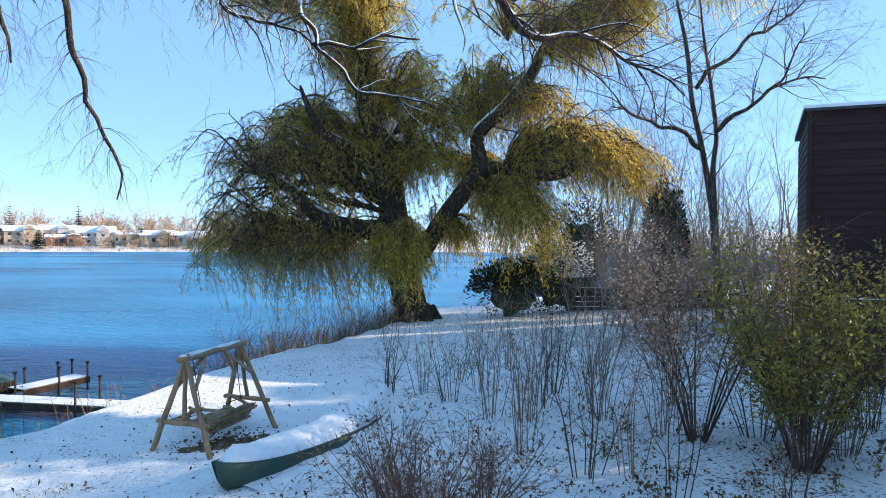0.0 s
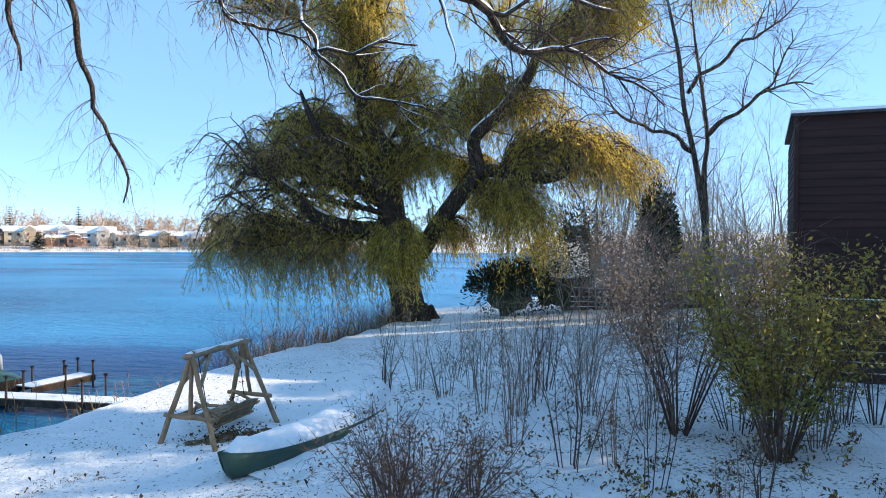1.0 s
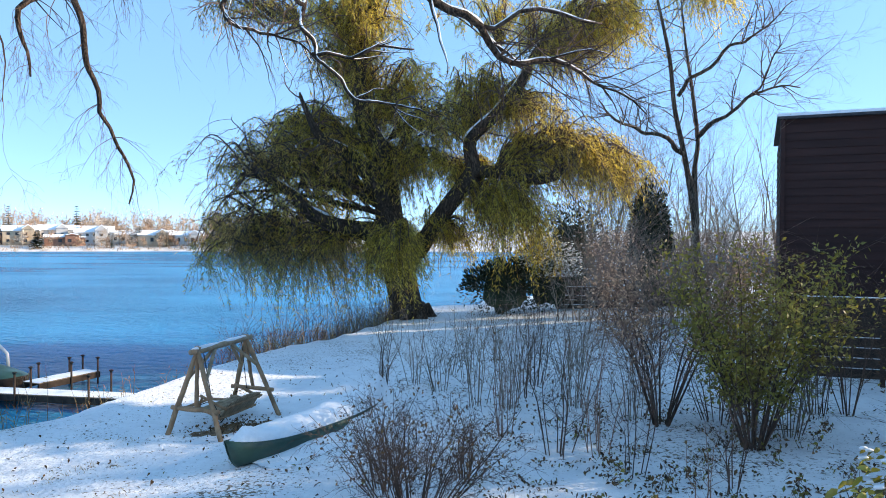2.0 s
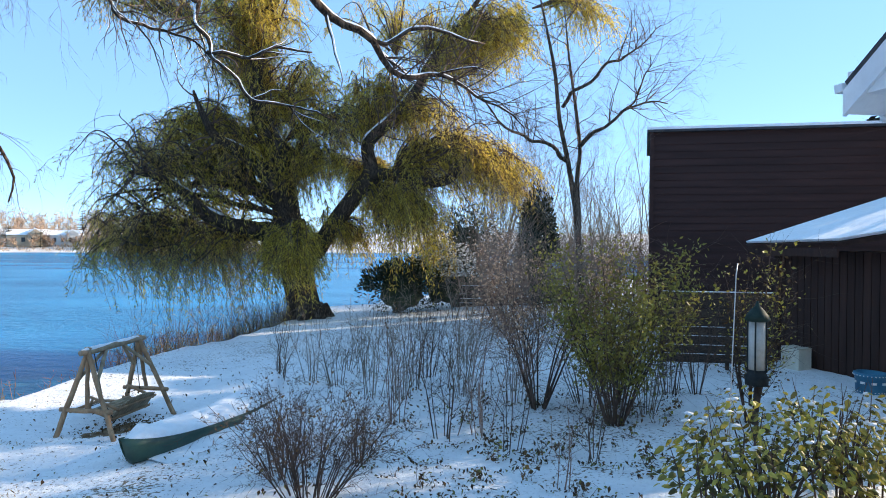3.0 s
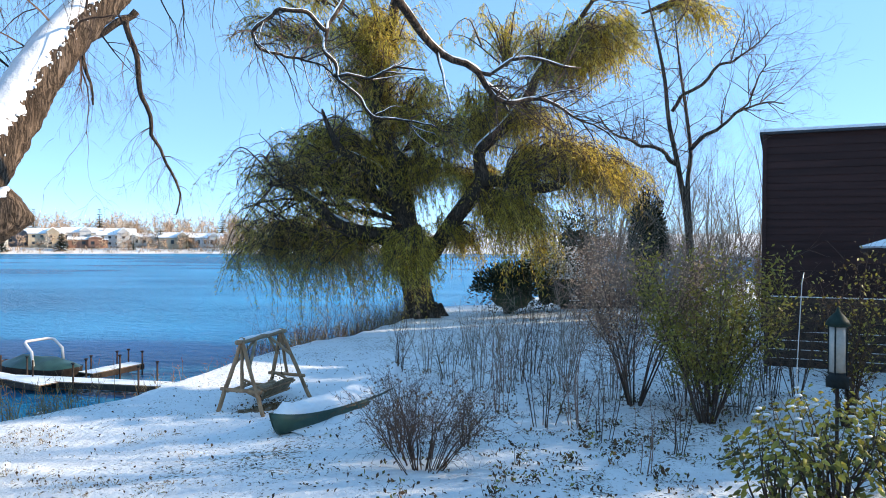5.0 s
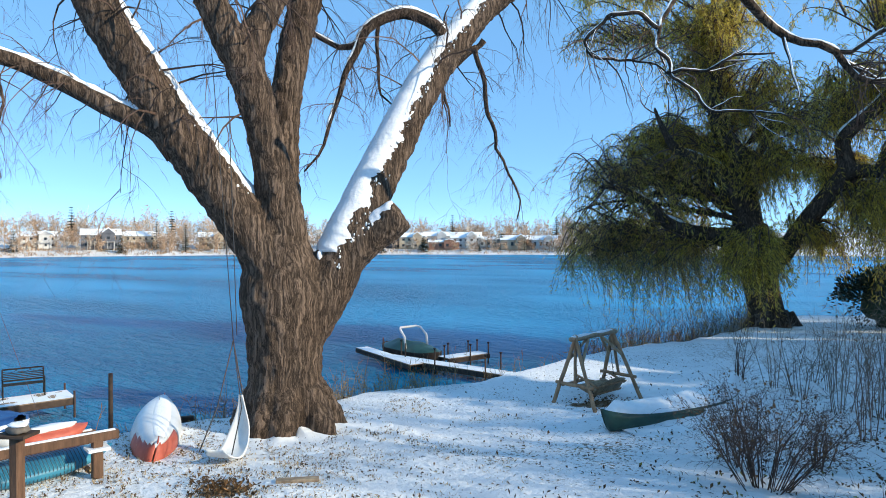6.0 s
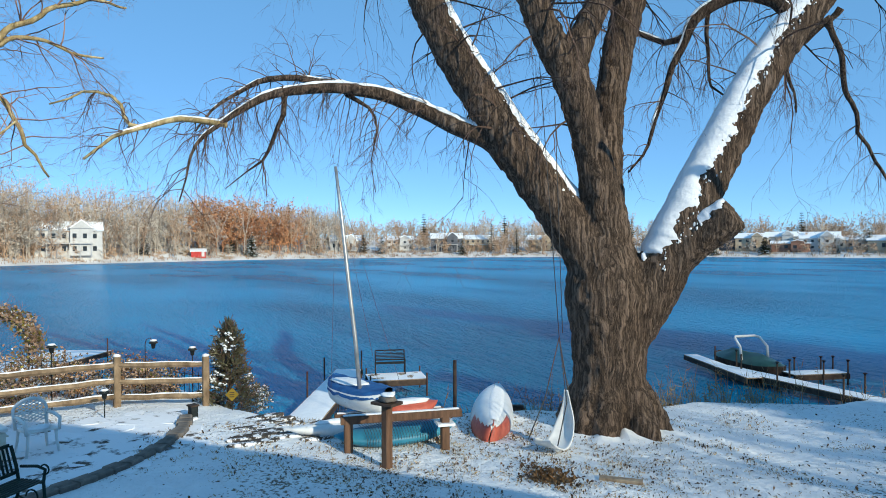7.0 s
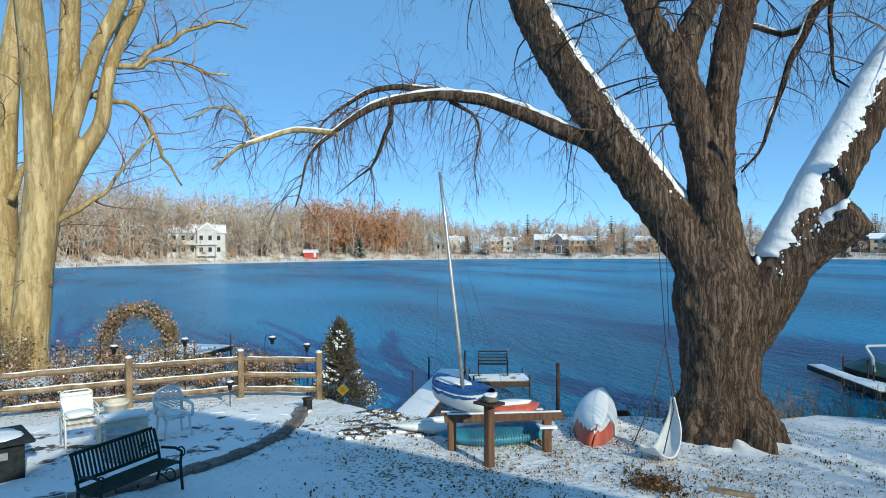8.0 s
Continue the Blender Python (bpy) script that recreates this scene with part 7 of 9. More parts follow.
def build_edging():
    """The curved stone edging that bounds the patio, stone by stone."""
    t = thing("stone_edging", "curved grey stone edging along the patio", "edging", kind="structure", at=(-12, -2.5, 2.1))
    o = Vector((-12, -2.5, 2.1))
    line = smooth_line([(-14.3, -1.2, 0), (-13.3, -1.45, 0), (-12.2, -2.0, 0), (-11.4, -2.7, 0), (-10.7, -3.7, 0), (-10.2, -4.8, 0), (-9.9, -6.4, 0)], 0.30)
    for i in range(len(line) - 1):
        p = (line[i] + line[i + 1]) / 2
        d = line[i + 1] - line[i]
        b = Build()
        b.box((0, 0, 0), (0.30, 0.27 + 0.05 * math.sin(i * 2.1), 0.14), ch=0.02)
        ob = part("edging_stone", b, M["rock"], t)
        ob.matrix_local = Matrix.Translation((p[0] - o.x, p[1] - o.y, gz(p[0], p[1]) - o.z + 0.02)) @ Matrix.Rotation(math.atan2(d[1], d[0]) + 0.06 * math.sin(i * 3.7), 4, "Z")


build_edging()


def flagstones(name, label, centre, reach, count, seed, keep, mat="flag", tight=0.70):
    """Flat irregular slabs, each its own, part-covered by snow."""
    rn = random.Random(seed)
    t = thing(name, label, "paving", kind="structure", at=(*centre, gz(*centre)))
    o = Vector((*centre, gz(*centre)))
    bed = Build()
    nx, ny = 26, 26
    cells = {}
    for i in range(nx):
        for j in range(ny):
            x, y = centre[0] + reach[0] * (2 * i / (nx - 1) - 1), centre[1] + reach[1] * (2 * j / (ny - 1) - 1)
            cells[i, j] = len(bed.v)
            bed.v.append(Vector((x - o.x, y - o.y, snow_z(x, y) - o.z + 0.012)))
    for i in range(nx - 1):
        for j in range(ny - 1):
            c = (bed.v[cells[i, j]] + bed.v[cells[i + 1, j + 1]]) / 2 + o
            if keep(c.x, c.y) and keep(c.x + 0.2, c.y) and keep(c.x - 0.2, c.y):
                bed.f.append((cells[i, j], cells[i + 1, j], cells[i + 1, j + 1], cells[i, j + 1]))
    part("joint_bed", bed, M["bed"], t, "dark wet soil between the stones", smooth=True)
    done, tries = [], 0
    while len(done) < count and tries < 4000:
        tries += 1
        x, y = centre[0] + rn.uniform(-reach[0], reach[0]), centre[1] + rn.uniform(-reach[1], reach[1])
        r = rn.uniform(0.18, 0.40) if tries > 900 else rn.uniform(0.34, 0.50)
        if not keep(x, y) or any((x - a) ** 2 + (y - c) ** 2 < (r + q) ** 2 * tight for a, c, q in done):
            continue
        done.append((x, y, r))
        n = rn.randint(5, 7)
        ang = [2 * math.pi * i / n + 0.35 * rn.uniform(-1, 1) for i in range(n)]
        b = Build()
        ring = [(r * rn.uniform(0.85, 1.1) * math.cos(a), r * rn.uniform(0.85, 1.1) * math.sin(a)) for a in ang]
        b.add([Vector((p * 1.0, q * 1.0, -0.06)) for p, q in ring] + [Vector((p, q, 0.035)) for p, q in ring] + [Vector((p * 0.94, q * 0.94, 0.055)) for p, q in ring],
              [(i, (i + 1) % n, n + (i + 1) % n, n + i) for i in range(n)] + [(n + i, n + (i + 1) % n, 2 * n + (i + 1) % n, 2 * n + i) for i in range(n)] + [tuple(range(2 * n, 3 * n))])
        ob = part("flagstone", b, M[mat], t)
        ob.location = (x - o.x, y - o.y, snow_z(x, y) - o.z + rn.uniform(-0.052, -0.040))


flagstones("patio_paving", "irregular grey flagstones showing through snow on the patio", (-12.8, -4.6), (2.6, 3.4), 130, 3, lambda x, y: x < -10.4 - 0.55 * (y + 4.5) * (1 if y > -4.5 else 0.2) and x > -15.2)


def shore_steps():
    """Long dark rocks laid in uneven rows that step down towards the dock."""
    rn = random.Random(44)
    t = thing("stone_steps", "dark flat rocks stepping down to the dock with snow between", "steps", kind="structure", at=(-13.6, 1.0, gz(-13.6, 1.0)))
    o = Vector((-13.6, 1.0, gz(-13.6, 1.0)))
    for row in range(6):
        y = -1.0 + 0.12 * row + rn.uniform(0, 0.4)
        while y < 1.5:
            ln, wd = rn.uniform(0.6, 1.4), rn.uniform(0.24, 0.36)
            x, yy = -11.75 - row * 0.40 + 0.10 * y + rn.uniform(-0.06, 0.06), y + ln / 2
            n = 7
            b = Build()
            ring = []
            for k in range(n):
                a = 2 * math.pi * k / n
                w = 1 + 0.28 * rn.uniform(-1, 1)
                ring.append((wd * 0.62 * w * math.cos(a), ln * 0.56 * w * math.sin(a)))
            b.add([Vector((p, q, -0.2)) for p, q in ring] + [Vector((p, q, 0.05)) for p, q in ring] + [Vector((p * 0.92, q * 0.94, 0.068 + rn.uniform(-0.012, 0.012))) for p, q in ring],
                  [(k, (k + 1) % n, n + (k + 1) % n, n + k) for k in range(n)] + [(n + k, n + (k + 1) % n, 2 * n + (k + 1) % n, 2 * n + k) for k in range(n)] + [tuple(range(2 * n, 3 * n))])
            ob = part("rock", b, M["step_rock"], t, smooth=False)
            ob.location = (x - o.x, yy - o.y, snow_z(x, yy) - o.z + rn.uniform(-0.06, -0.02))
            ob.rotation_euler = (rn.uniform(-0.03, 0.03), rn.uniform(-0.03, 0.03), rn.uniform(-0.16, 0.16))
            y += ln * rn.uniform(0.95, 1.25)


M["step_rock"] = material("dark_wet_rock", (0.030, 0.026, 0.023), (0.11, 0.095, 0.08), 6.0, 0.95, 0.9, 12.0, spots=(0.84, 0.85, 0.87), spot_scale=7.0, spot_size=0.52, vary=0.15)
shore_steps()


def rocks(spots, seed):
    rn = random.Random(seed)
    for x, y, s in spots:
        t = thing("boulder", "snow-capped shore boulder by the water", "rock", "boulders along the shore", at=(x, y, gz(x, y)), rz=rn.uniform(0, 360))
        b = Build()
        b.blob((0, 0, s * 0.25), (s, s * rn.uniform(0.6, 0.9), s * 0.55), rn.random() * 9, 14, 9, 0.45)
        part("stone", b, M["rock"], t, smooth=True)
        b = Build()
        b.blob((0, 0, s * 0.66), (s * 0.75, s * 0.5, s * 0.16), rn.random() * 9, 10, 5, 0.5)
        part("snow", b, M["snow"], t, smooth=True)


_rn = random.Random(77)
_spots = [(-16.6, 1.5, 0.34), (-16.2, 1.9, 0.4), (-15.8, 1.3, 0.3), (-15.5, 2.2, 0.42), (-16.9, 0.9, 0.3), (-15.2, 1.8, 0.34), (-15.0, 2.9, 0.36), (-16.0, 0.9, 0.28), (-14.7, 3.5, 0.3), (-14.4, 4.0, 0.26), (-15.3, 1.0, 0.3), (-14.8, 1.4, 0.26)]
for _i in range(26):
    _u = _rn.random() * 7
    _p = smooth_line([(*q, 0) for q in SHORE[9:16]], 0.5)
    _q = _p[_rn.randrange(len(_p))]
    _spots.append((_q[0] - 0.7 + _rn.uniform(-0.5, 0.4), _q[1] + _rn.uniform(-0.4, 0.4), _rn.uniform(0.10, 0.22)))
rocks(_spots, 8)


# patio furniture
iron_bench("garden_bench", "dark green slatted garden bench with cast iron ends", (-9.6, -4.5, gz(-9.6, -4.5)), 136, 1.45, M["green_iron"], True, True)


def resin_chair(at, rz):
    t = thing("garden_chair", "white resin garden chair with a rounded lattice back", "chair", at=at, rz=rz)
    P = M["white_plastic"]
    for sx in (-1, 1):
        for sy in (-1, 1):
            b = Build()
            b.tube([(sx * 0.27, sy * 0.25, 0), (sx * 0.24, sy * 0.22, 0.22), (sx * 0.23, sy * 0.21, 0.42)], [0.022, 0.026, 0.03], 8)
            part("leg", b, P, t, smooth=True)
        b = Build()
        b.tube([(sx * 0.27, -0.25, 0.40), (sx * 0.29, -0.24, 0.62), (sx * 0.29, 0.0, 0.66), (sx * 0.27, 0.22, 0.66)], [0.028, 0.03, 0.032, 0.03], 8)
        part("arm", b, P, t, smooth=True)
    b = Build()
    b.box((0, -0.01, 0.43), (0.50, 0.48, 0.035), ch=0.01)
    part("seat", b, P, t)
    b = Build()
    b.tube([(-0.26, 0.24, 0.42), (-0.28, 0.30, 0.72)] + [(-0.28 * math.cos(a), 0.31, 0.72 + 0.22 * math.sin(a)) for a in np.linspace(0.1, math.pi - 0.1, 10)] + [(0.28, 0.30, 0.72), (0.26, 0.24, 0.42)], 0.03, 8)
    part("back_frame", b, P, t, smooth=True)
    b = Build()
    for k in range(-4, 9):
        for s in (-1, 1):
            pts = []
            for u in np.linspace(-0.27, 0.27, 12):
                z = 0.48 + k * 0.06 + s * u * 0.55 + 0.05
                top = 0.72 + math.sqrt(max(0, 0.26 ** 2 - u ** 2)) * 0.85
                if 0.5 < z < top:
                    pts.append((u, 0.29, z))
            if len(pts) > 1:
                b.tube(pts, 0.013, 5)
    part("lattice", b, P, t)
    b = Build()
    b.blob((0, -0.02, 0.46), (0.22, 0.2, 0.035), 2, 12, 5, 0.4)
    part("snow", b, M["snow"], t, "snow on the seat", smooth=True)


resin_chair((-13.15, -3.95, gz(-13.15, -3.95)), 112)


def stacked_chairs(at, rz):
    """Folding web chairs nested on one another."""
    for k in range(3):
        t = thing("folding_chair", "white tubular folding chair stacked with others under snow", "chair", "stacked folding chairs", at=(at[0], at[1], at[2] + 0.0), rz=rz)
        dz, dy = 0.09 * k, 0.04 * k
        for s in (-1, 1):
            b = Build()
            b.tube([(s * 0.27, -0.28 + dy, 0), (s * 0.27, -0.26 + dy, 0.38 + dz), (s * 0.27, 0.2 + dy, 0.40 + dz), (s * 0.27, 0.36 + dy, 0.78 + dz)], 0.014, 8)
            b.tube([(s * 0.29, 0.26 + dy, 0), (s * 0.29, 0.1 + dy, 0.40 + dz), (s * 0.29, -0.27 + dy, 0.58 + dz), (s * 0.29, 0.24 + dy, 0.60 + dz)], 0.014, 8)
            part("side_tube", b, M["white_plastic"], t, smooth=True)
        b = Build()
        b.tube([(-0.27, 0.36 + dy, 0.78 + dz), (-0.2, 0.37 + dy, 0.82 + dz), (0.2, 0.37 + dy, 0.82 + dz), (0.27, 0.36 + dy, 0.78 + dz)], 0.014, 8)
        part("top_tube", b, M["white_plastic"], t, smooth=True)
        for i in range(6):
            b = Build()
            b.box((0, -0.22 + i * 0.08 + dy, 0.41 + dz), (0.54, 0.055, 0.006))
            part("web_strap", b, M["white_plastic"], t)
        for i in range(5):
            b = Build()
            b.box((0, 0.235 + i * 0.028 + dy, 0.47 + i * 0.072 + dz), (0.54, 0.012, 0.055))
            part("web_strap", b, M["white_plastic"], t)
    t = thing("snow_cushion", "cushion of snow lying on the stacked chairs", "snow", at=(at[0], at[1], at[2]), rz=rz)
    b = Build()
    b.blob((0, 0.02, 0.63), (0.26, 0.27, 0.06), 5, 14, 6, 0.3)
    part("snow", b, M["snow"], t, smooth=True)


stacked_chairs((-13.1, -5.6, gz(-13.1, -5.6)), 105)
_t = thing("barrel", "grey metal barrel standing on the patio", "barrel", at=(-11.95, -4.8, gz(-11.95, -4.8)))
_b = Build()
_b.lathe((0, 0, 0), [(0.26, 0), (0.29, 0.02), (0.29, 0.14), (0.30, 0.15), (0.29, 0.16), (0.29, 0.34), (0.30, 0.35), (0.29, 0.36), (0.29, 0.50), (0.31, 0.52), (0.27, 0.52), (0.26, 0.44)], 24)
part("body", _b, M["metal"], _t, smooth=True)
_t = thing("cooler", "cream plastic cooler box with a snowy white lid", "cooler", at=(-12.7, -4.85, gz(-12.7, -4.85)), rz=18)
_b = Build()
_b.box((0, 0, 0.32), (0.42, 0.82, 0.50), ch=0.04)
part("body", _b, M["cream"], _t)
_b = Build()
_b.box((0, 0, 0.60), (0.46, 0.86, 0.08), ch=0.03)
_o = part("lid", _b, M["white_plastic"], _t)
_b = Build()
_b.blob((0, 0, 0.645), (0.21, 0.40, 0.03), 4, 14, 5, 0.3)
part("snow", _b, M["snow"], _o, smooth=True)
for _s in (-1, 1):
    _b = Build()
    _b.tube([(0.1, _s * 0.41, 0.48), (0.1, _s * 0.47, 0.46), (-0.1, _s * 0.47, 0.46), (-0.1, _s * 0.41, 0.48)], 0.015, 6)
    part("handle", _b, M["cream"], _t)
for _sx in (-1, 1):
    for _sy in (-1, 1):
        _b = Build()
        _b.box((_sx * 0.16, _sy * 0.34, 0.04), (0.06, 0.06, 0.10), ch=0.01)
        part("foot", _b, M["wood_dark"], _t)
_t = thing("fire_table", "dark square fire table with a snowy top", "table", at=(-11.75, -6.75, gz(-11.75, -6.75)), rz=20)
_b = Build()
_b.box((0, 0, 0.30), (0.86, 0.86, 0.60), ch=0.02)
_o = part("body", _b, M["iron"], _t)
_b = Build()
_b.box((0.44, 0.12, 0.42), (0.012, 0.14, 0.12), ch=0.003)
part("label_plate", _b, M["metal"], _o, "small pale plate")
_b = Build()
_b.box((0, 0, 0.635), (1.12, 1.12, 0.07), ch=0.02)
_o = part("top", _b, M["iron"], _t, "dark stone top")
_b = Build()
_b.blob((0, 0, 0.675), (0.5, 0.5, 0.03), 4, 20, 5, 0.25)
part("snow", _b, M["snow"], _o, smooth=True)
_t = thing("flower_pot", "pale tall flower pot by the fence", "pot", at=(-14.6, -5.1, gz(-14.6, -5.1)))
_b = Build()
_b.lathe((0, 0, 0), [(0.15, 0), (0.16, 0.03), (0.24, 0.42), (0.27, 0.43), (0.27, 0.50), (0.22, 0.50), (0.20, 0.40)], 18)
part("pot", _b, M["cream"], _t, smooth=True)


# ---- shrubs ----
def shrub(name, label, at, stems, height, spread, seed, level=2, twig="twig", r=0.02, kids=4, low=0.35, droop=-0.05, wig=0.22, leaves=None, group="", arc=1.0):
    """Many stems from one foot with side twigs; leaves: list of (material, count, length, width, zmin)."""
    rn = random.Random(seed)
    t = thing(name, label, "shrub", group, at=(at[0], at[1], gz(at[0], at[1]) - 0.03))
    st, tw = Build(), Build()
    spots = []
    for k in range(stems):
        a = rn.uniform(0, 2 * math.pi)
        q = rn.random() ** 0.6
        f = Vector((math.cos(a), math.sin(a), 0)) * (0.10 + (0.04 if height > 2.8 else 0.18) * spread) * q
        top = Vector((math.cos(a) * spread * q * arc, math.sin(a) * spread * q * arc, height * rn.uniform(0.6, 1.05)))
        line = smooth_line([(*f, r * rn.uniform(0.7, 1.2)), (*(f.lerp(top, 0.35) + unit(rn) * 0.08 + Vector((0, 0, height * 0.06))), r * 0.8), (*(f.lerp(top, 0.7) + unit(rn) * 0.12), r * 0.5), (*top, 0.003)], 0.2)
        st.tube([p[:3] for p in line], [max(0.003, p[3]) for p in line], 5, cap=False)
        if level:
            clothe(tw, line, rn, kids, height * 0.28, r * 0.5, level - 1, droop, low, 3, wig, 0.25)
        spots += [Vector(p[:3]) for p in line[int(len(line) * low):]]
    part("stem_clump", st, M["twig" if height > 2.8 else twig], t, "upright thin stems", smooth=True)
    if tw.v:
        part("twig_spray", tw, M[twig], t, "fine side twigs")
    for mt, count, ln, wd, zmin in leaves or ():
        b = Build()
        made = 0
        while made < count:
            p = rn.choice(spots) + Vector((rn.gauss(0, 0.2), rn.gauss(0, 0.2), rn.gauss(0, 0.16))) * min(1.0, spread)
            if p.z < zmin * rn.uniform(0.7, 1.2):
                made += 0.2
                continue
            made += 1
            d = (unit(rn) + Vector((0, 0, -0.25))).normalized()
            b.leaf(p, d, unit(rn), ln * rn.uniform(0.6, 1.3), wd * rn.uniform(0.6, 1.3), 0.01)
        part("foliage", b, M[mt], t)
    return t


BARE = "bare shrubs on the lawn"
shrub("shrub", "dense bare shrub with fine brown twigs above the snow", (-0.25, 8.5), 34, 1.75, 1.6, 41, 3, "twig", 0.011, 8, 0.25, 0.0, 0.34, [("leaf_brown", 500, 0.06, 0.035, 0.7)], BARE)
shrub("shrub", "dense bare shrub with fine brown twigs above the snow", (-0.75, 9.8), 14, 1.5, 0.75, 42, 3, "twig", 0.014, 6, 0.35, 0.0, 0.3, [("leaf_brown", 160, 0.06, 0.035, 0.6)], BARE)
shrub("shrub", "low bare shrub with brown twigs", (0.55, 10.1), 11, 1.3, 0.5, 43, 2, "twig", 0.012, 6, 0.3, 0.0, 0.25, [("leaf_brown", 120, 0.06, 0.035, 0.4)], BARE)
_bare = [((-1.3, 15.0), 9, 2.6, 0.35, "twig_red", 2), ((0.1, 16.6), 9, 1.9, 0.5, "twig_pale", 2), ((1.0, 14.9), 9, 2.3, 0.55, "twig_pale", 2), ((1.75, 14.5), 12, 2.4, 0.45, "twig", 2),
         ((2.3, 11.2), 9, 2.2, 0.6, "twig", 2), ((2.7, 17.0), 11, 2.4, 0.6, "twig", 2), ((3.25, 14.3), 10, 2.3, 0.55, "twig_red", 2), ((3.35, 10.05), 5, 2.1, 0.35, "twig", 2),
         ((3.05, 11.3), 8, 2.0, 0.45, "twig_red", 2), ((4.35, 13.4), 12, 2.0, 0.6, "twig", 2), ((3.6, 7.8), 3, 1.35, 0.18, "twig_red", 1), ((6.0, 13.0), 14, 2.2, 0.7, "twig", 2),
         ((6.9, 11.75), 12, 1.9, 0.5, "twig", 2), ((8.2, 13.2), 14, 2.4, 0.6, "twig", 2), ((8.85, 13.1), 14, 2.6, 0.6, "twig", 2), ((7.5, 14.4), 12, 2.4, 0.7, "twig_red", 2), ((5.2, 15.5), 14, 2.5, 0.8, "twig", 2),
         ((0.4, 18.8), 8, 1.6, 0.6, "twig_pale", 2), ((1.9, 20.5), 8, 1.6, 0.6, "twig_pale", 2), ((4.2, 18.6), 10, 2.0, 0.7, "twig_pale", 2), ((6.2, 19.5), 12, 2.2, 0.8, "twig", 2)]
_bare += [((0.9, 17.6), 9, 2.1, 0.6, "twig_pale", 2), ((2.2, 15.8), 10, 2.3, 0.6, "twig", 2), ((3.6, 16.2), 10, 2.4, 0.6, "twig_pale", 2), ((-0.6, 17.6), 7, 1.7, 0.5, "twig_pale", 2), ((4.6, 9.2), 6, 1.6, 0.4, "twig", 2), ((1.4, 12.6), 7, 2.0, 0.4, "twig_red", 2)]
for _i, (_p, _n, _h, _s, _m, _l) in enumerate(_bare):
    shrub("shrub", "bare shrub of upright stems standing in snow", _p, _n, _h * 1.12, _s * 1.6, 60 + _i, _l, "twig_pale" if _i % 3 == 0 else _m, 0.011, 7, 0.25, -0.03, 0.26, [("leaf_brown", 30, 0.06, 0.035, 0.2)], BARE)
shrub("shrub", "tall reddish-brown shrub with dense snow-flecked twigs", (4.75, 12.85), 13, 3.9, 2.1, 44, 3, "twig_red", 0.022, 26, 0.40, 0.0, 0.25, [("leaf_rust", 3600, 0.08, 0.045, 1.9), ("snow", 260, 0.05, 0.035, 1.8)])
shrub("shrub", "tall leafy green shrub with yellowing leaves", (5.85, 11.1), 18, 3.8, 1.75, 45, 2, "twig", 0.019, 11, 0.22, 0.0, 0.22, [("leaf_green", 5200, 0.11, 0.05, 1.0), ("leaf_lime", 800, 0.10, 0.05, 1.9)])
shrub("shrub", "leafy green shrub behind the stems", (6.6, 12.8), 14, 3.0, 1.0, 46, 2, "twig", 0.017, 8, 0.15, 0.0, 0.22, [("leaf_green", 1900, 0.11, 0.05, 0.8), ("leaf_brown", 900, 0.10, 0.05, 0.6)])
shrub("shrub", "thin shrub with sparse yellow leaves by the lamp", (8.6, 10.6), 14, 3.6, 0.95, 47, 2, "twig", 0.022, 8, 0.2, 0.0, 0.25, [("leaf_lime", 520, 0.09, 0.055, 1.2), ("leaf_brown", 700, 0.09, 0.05, 0.8)])


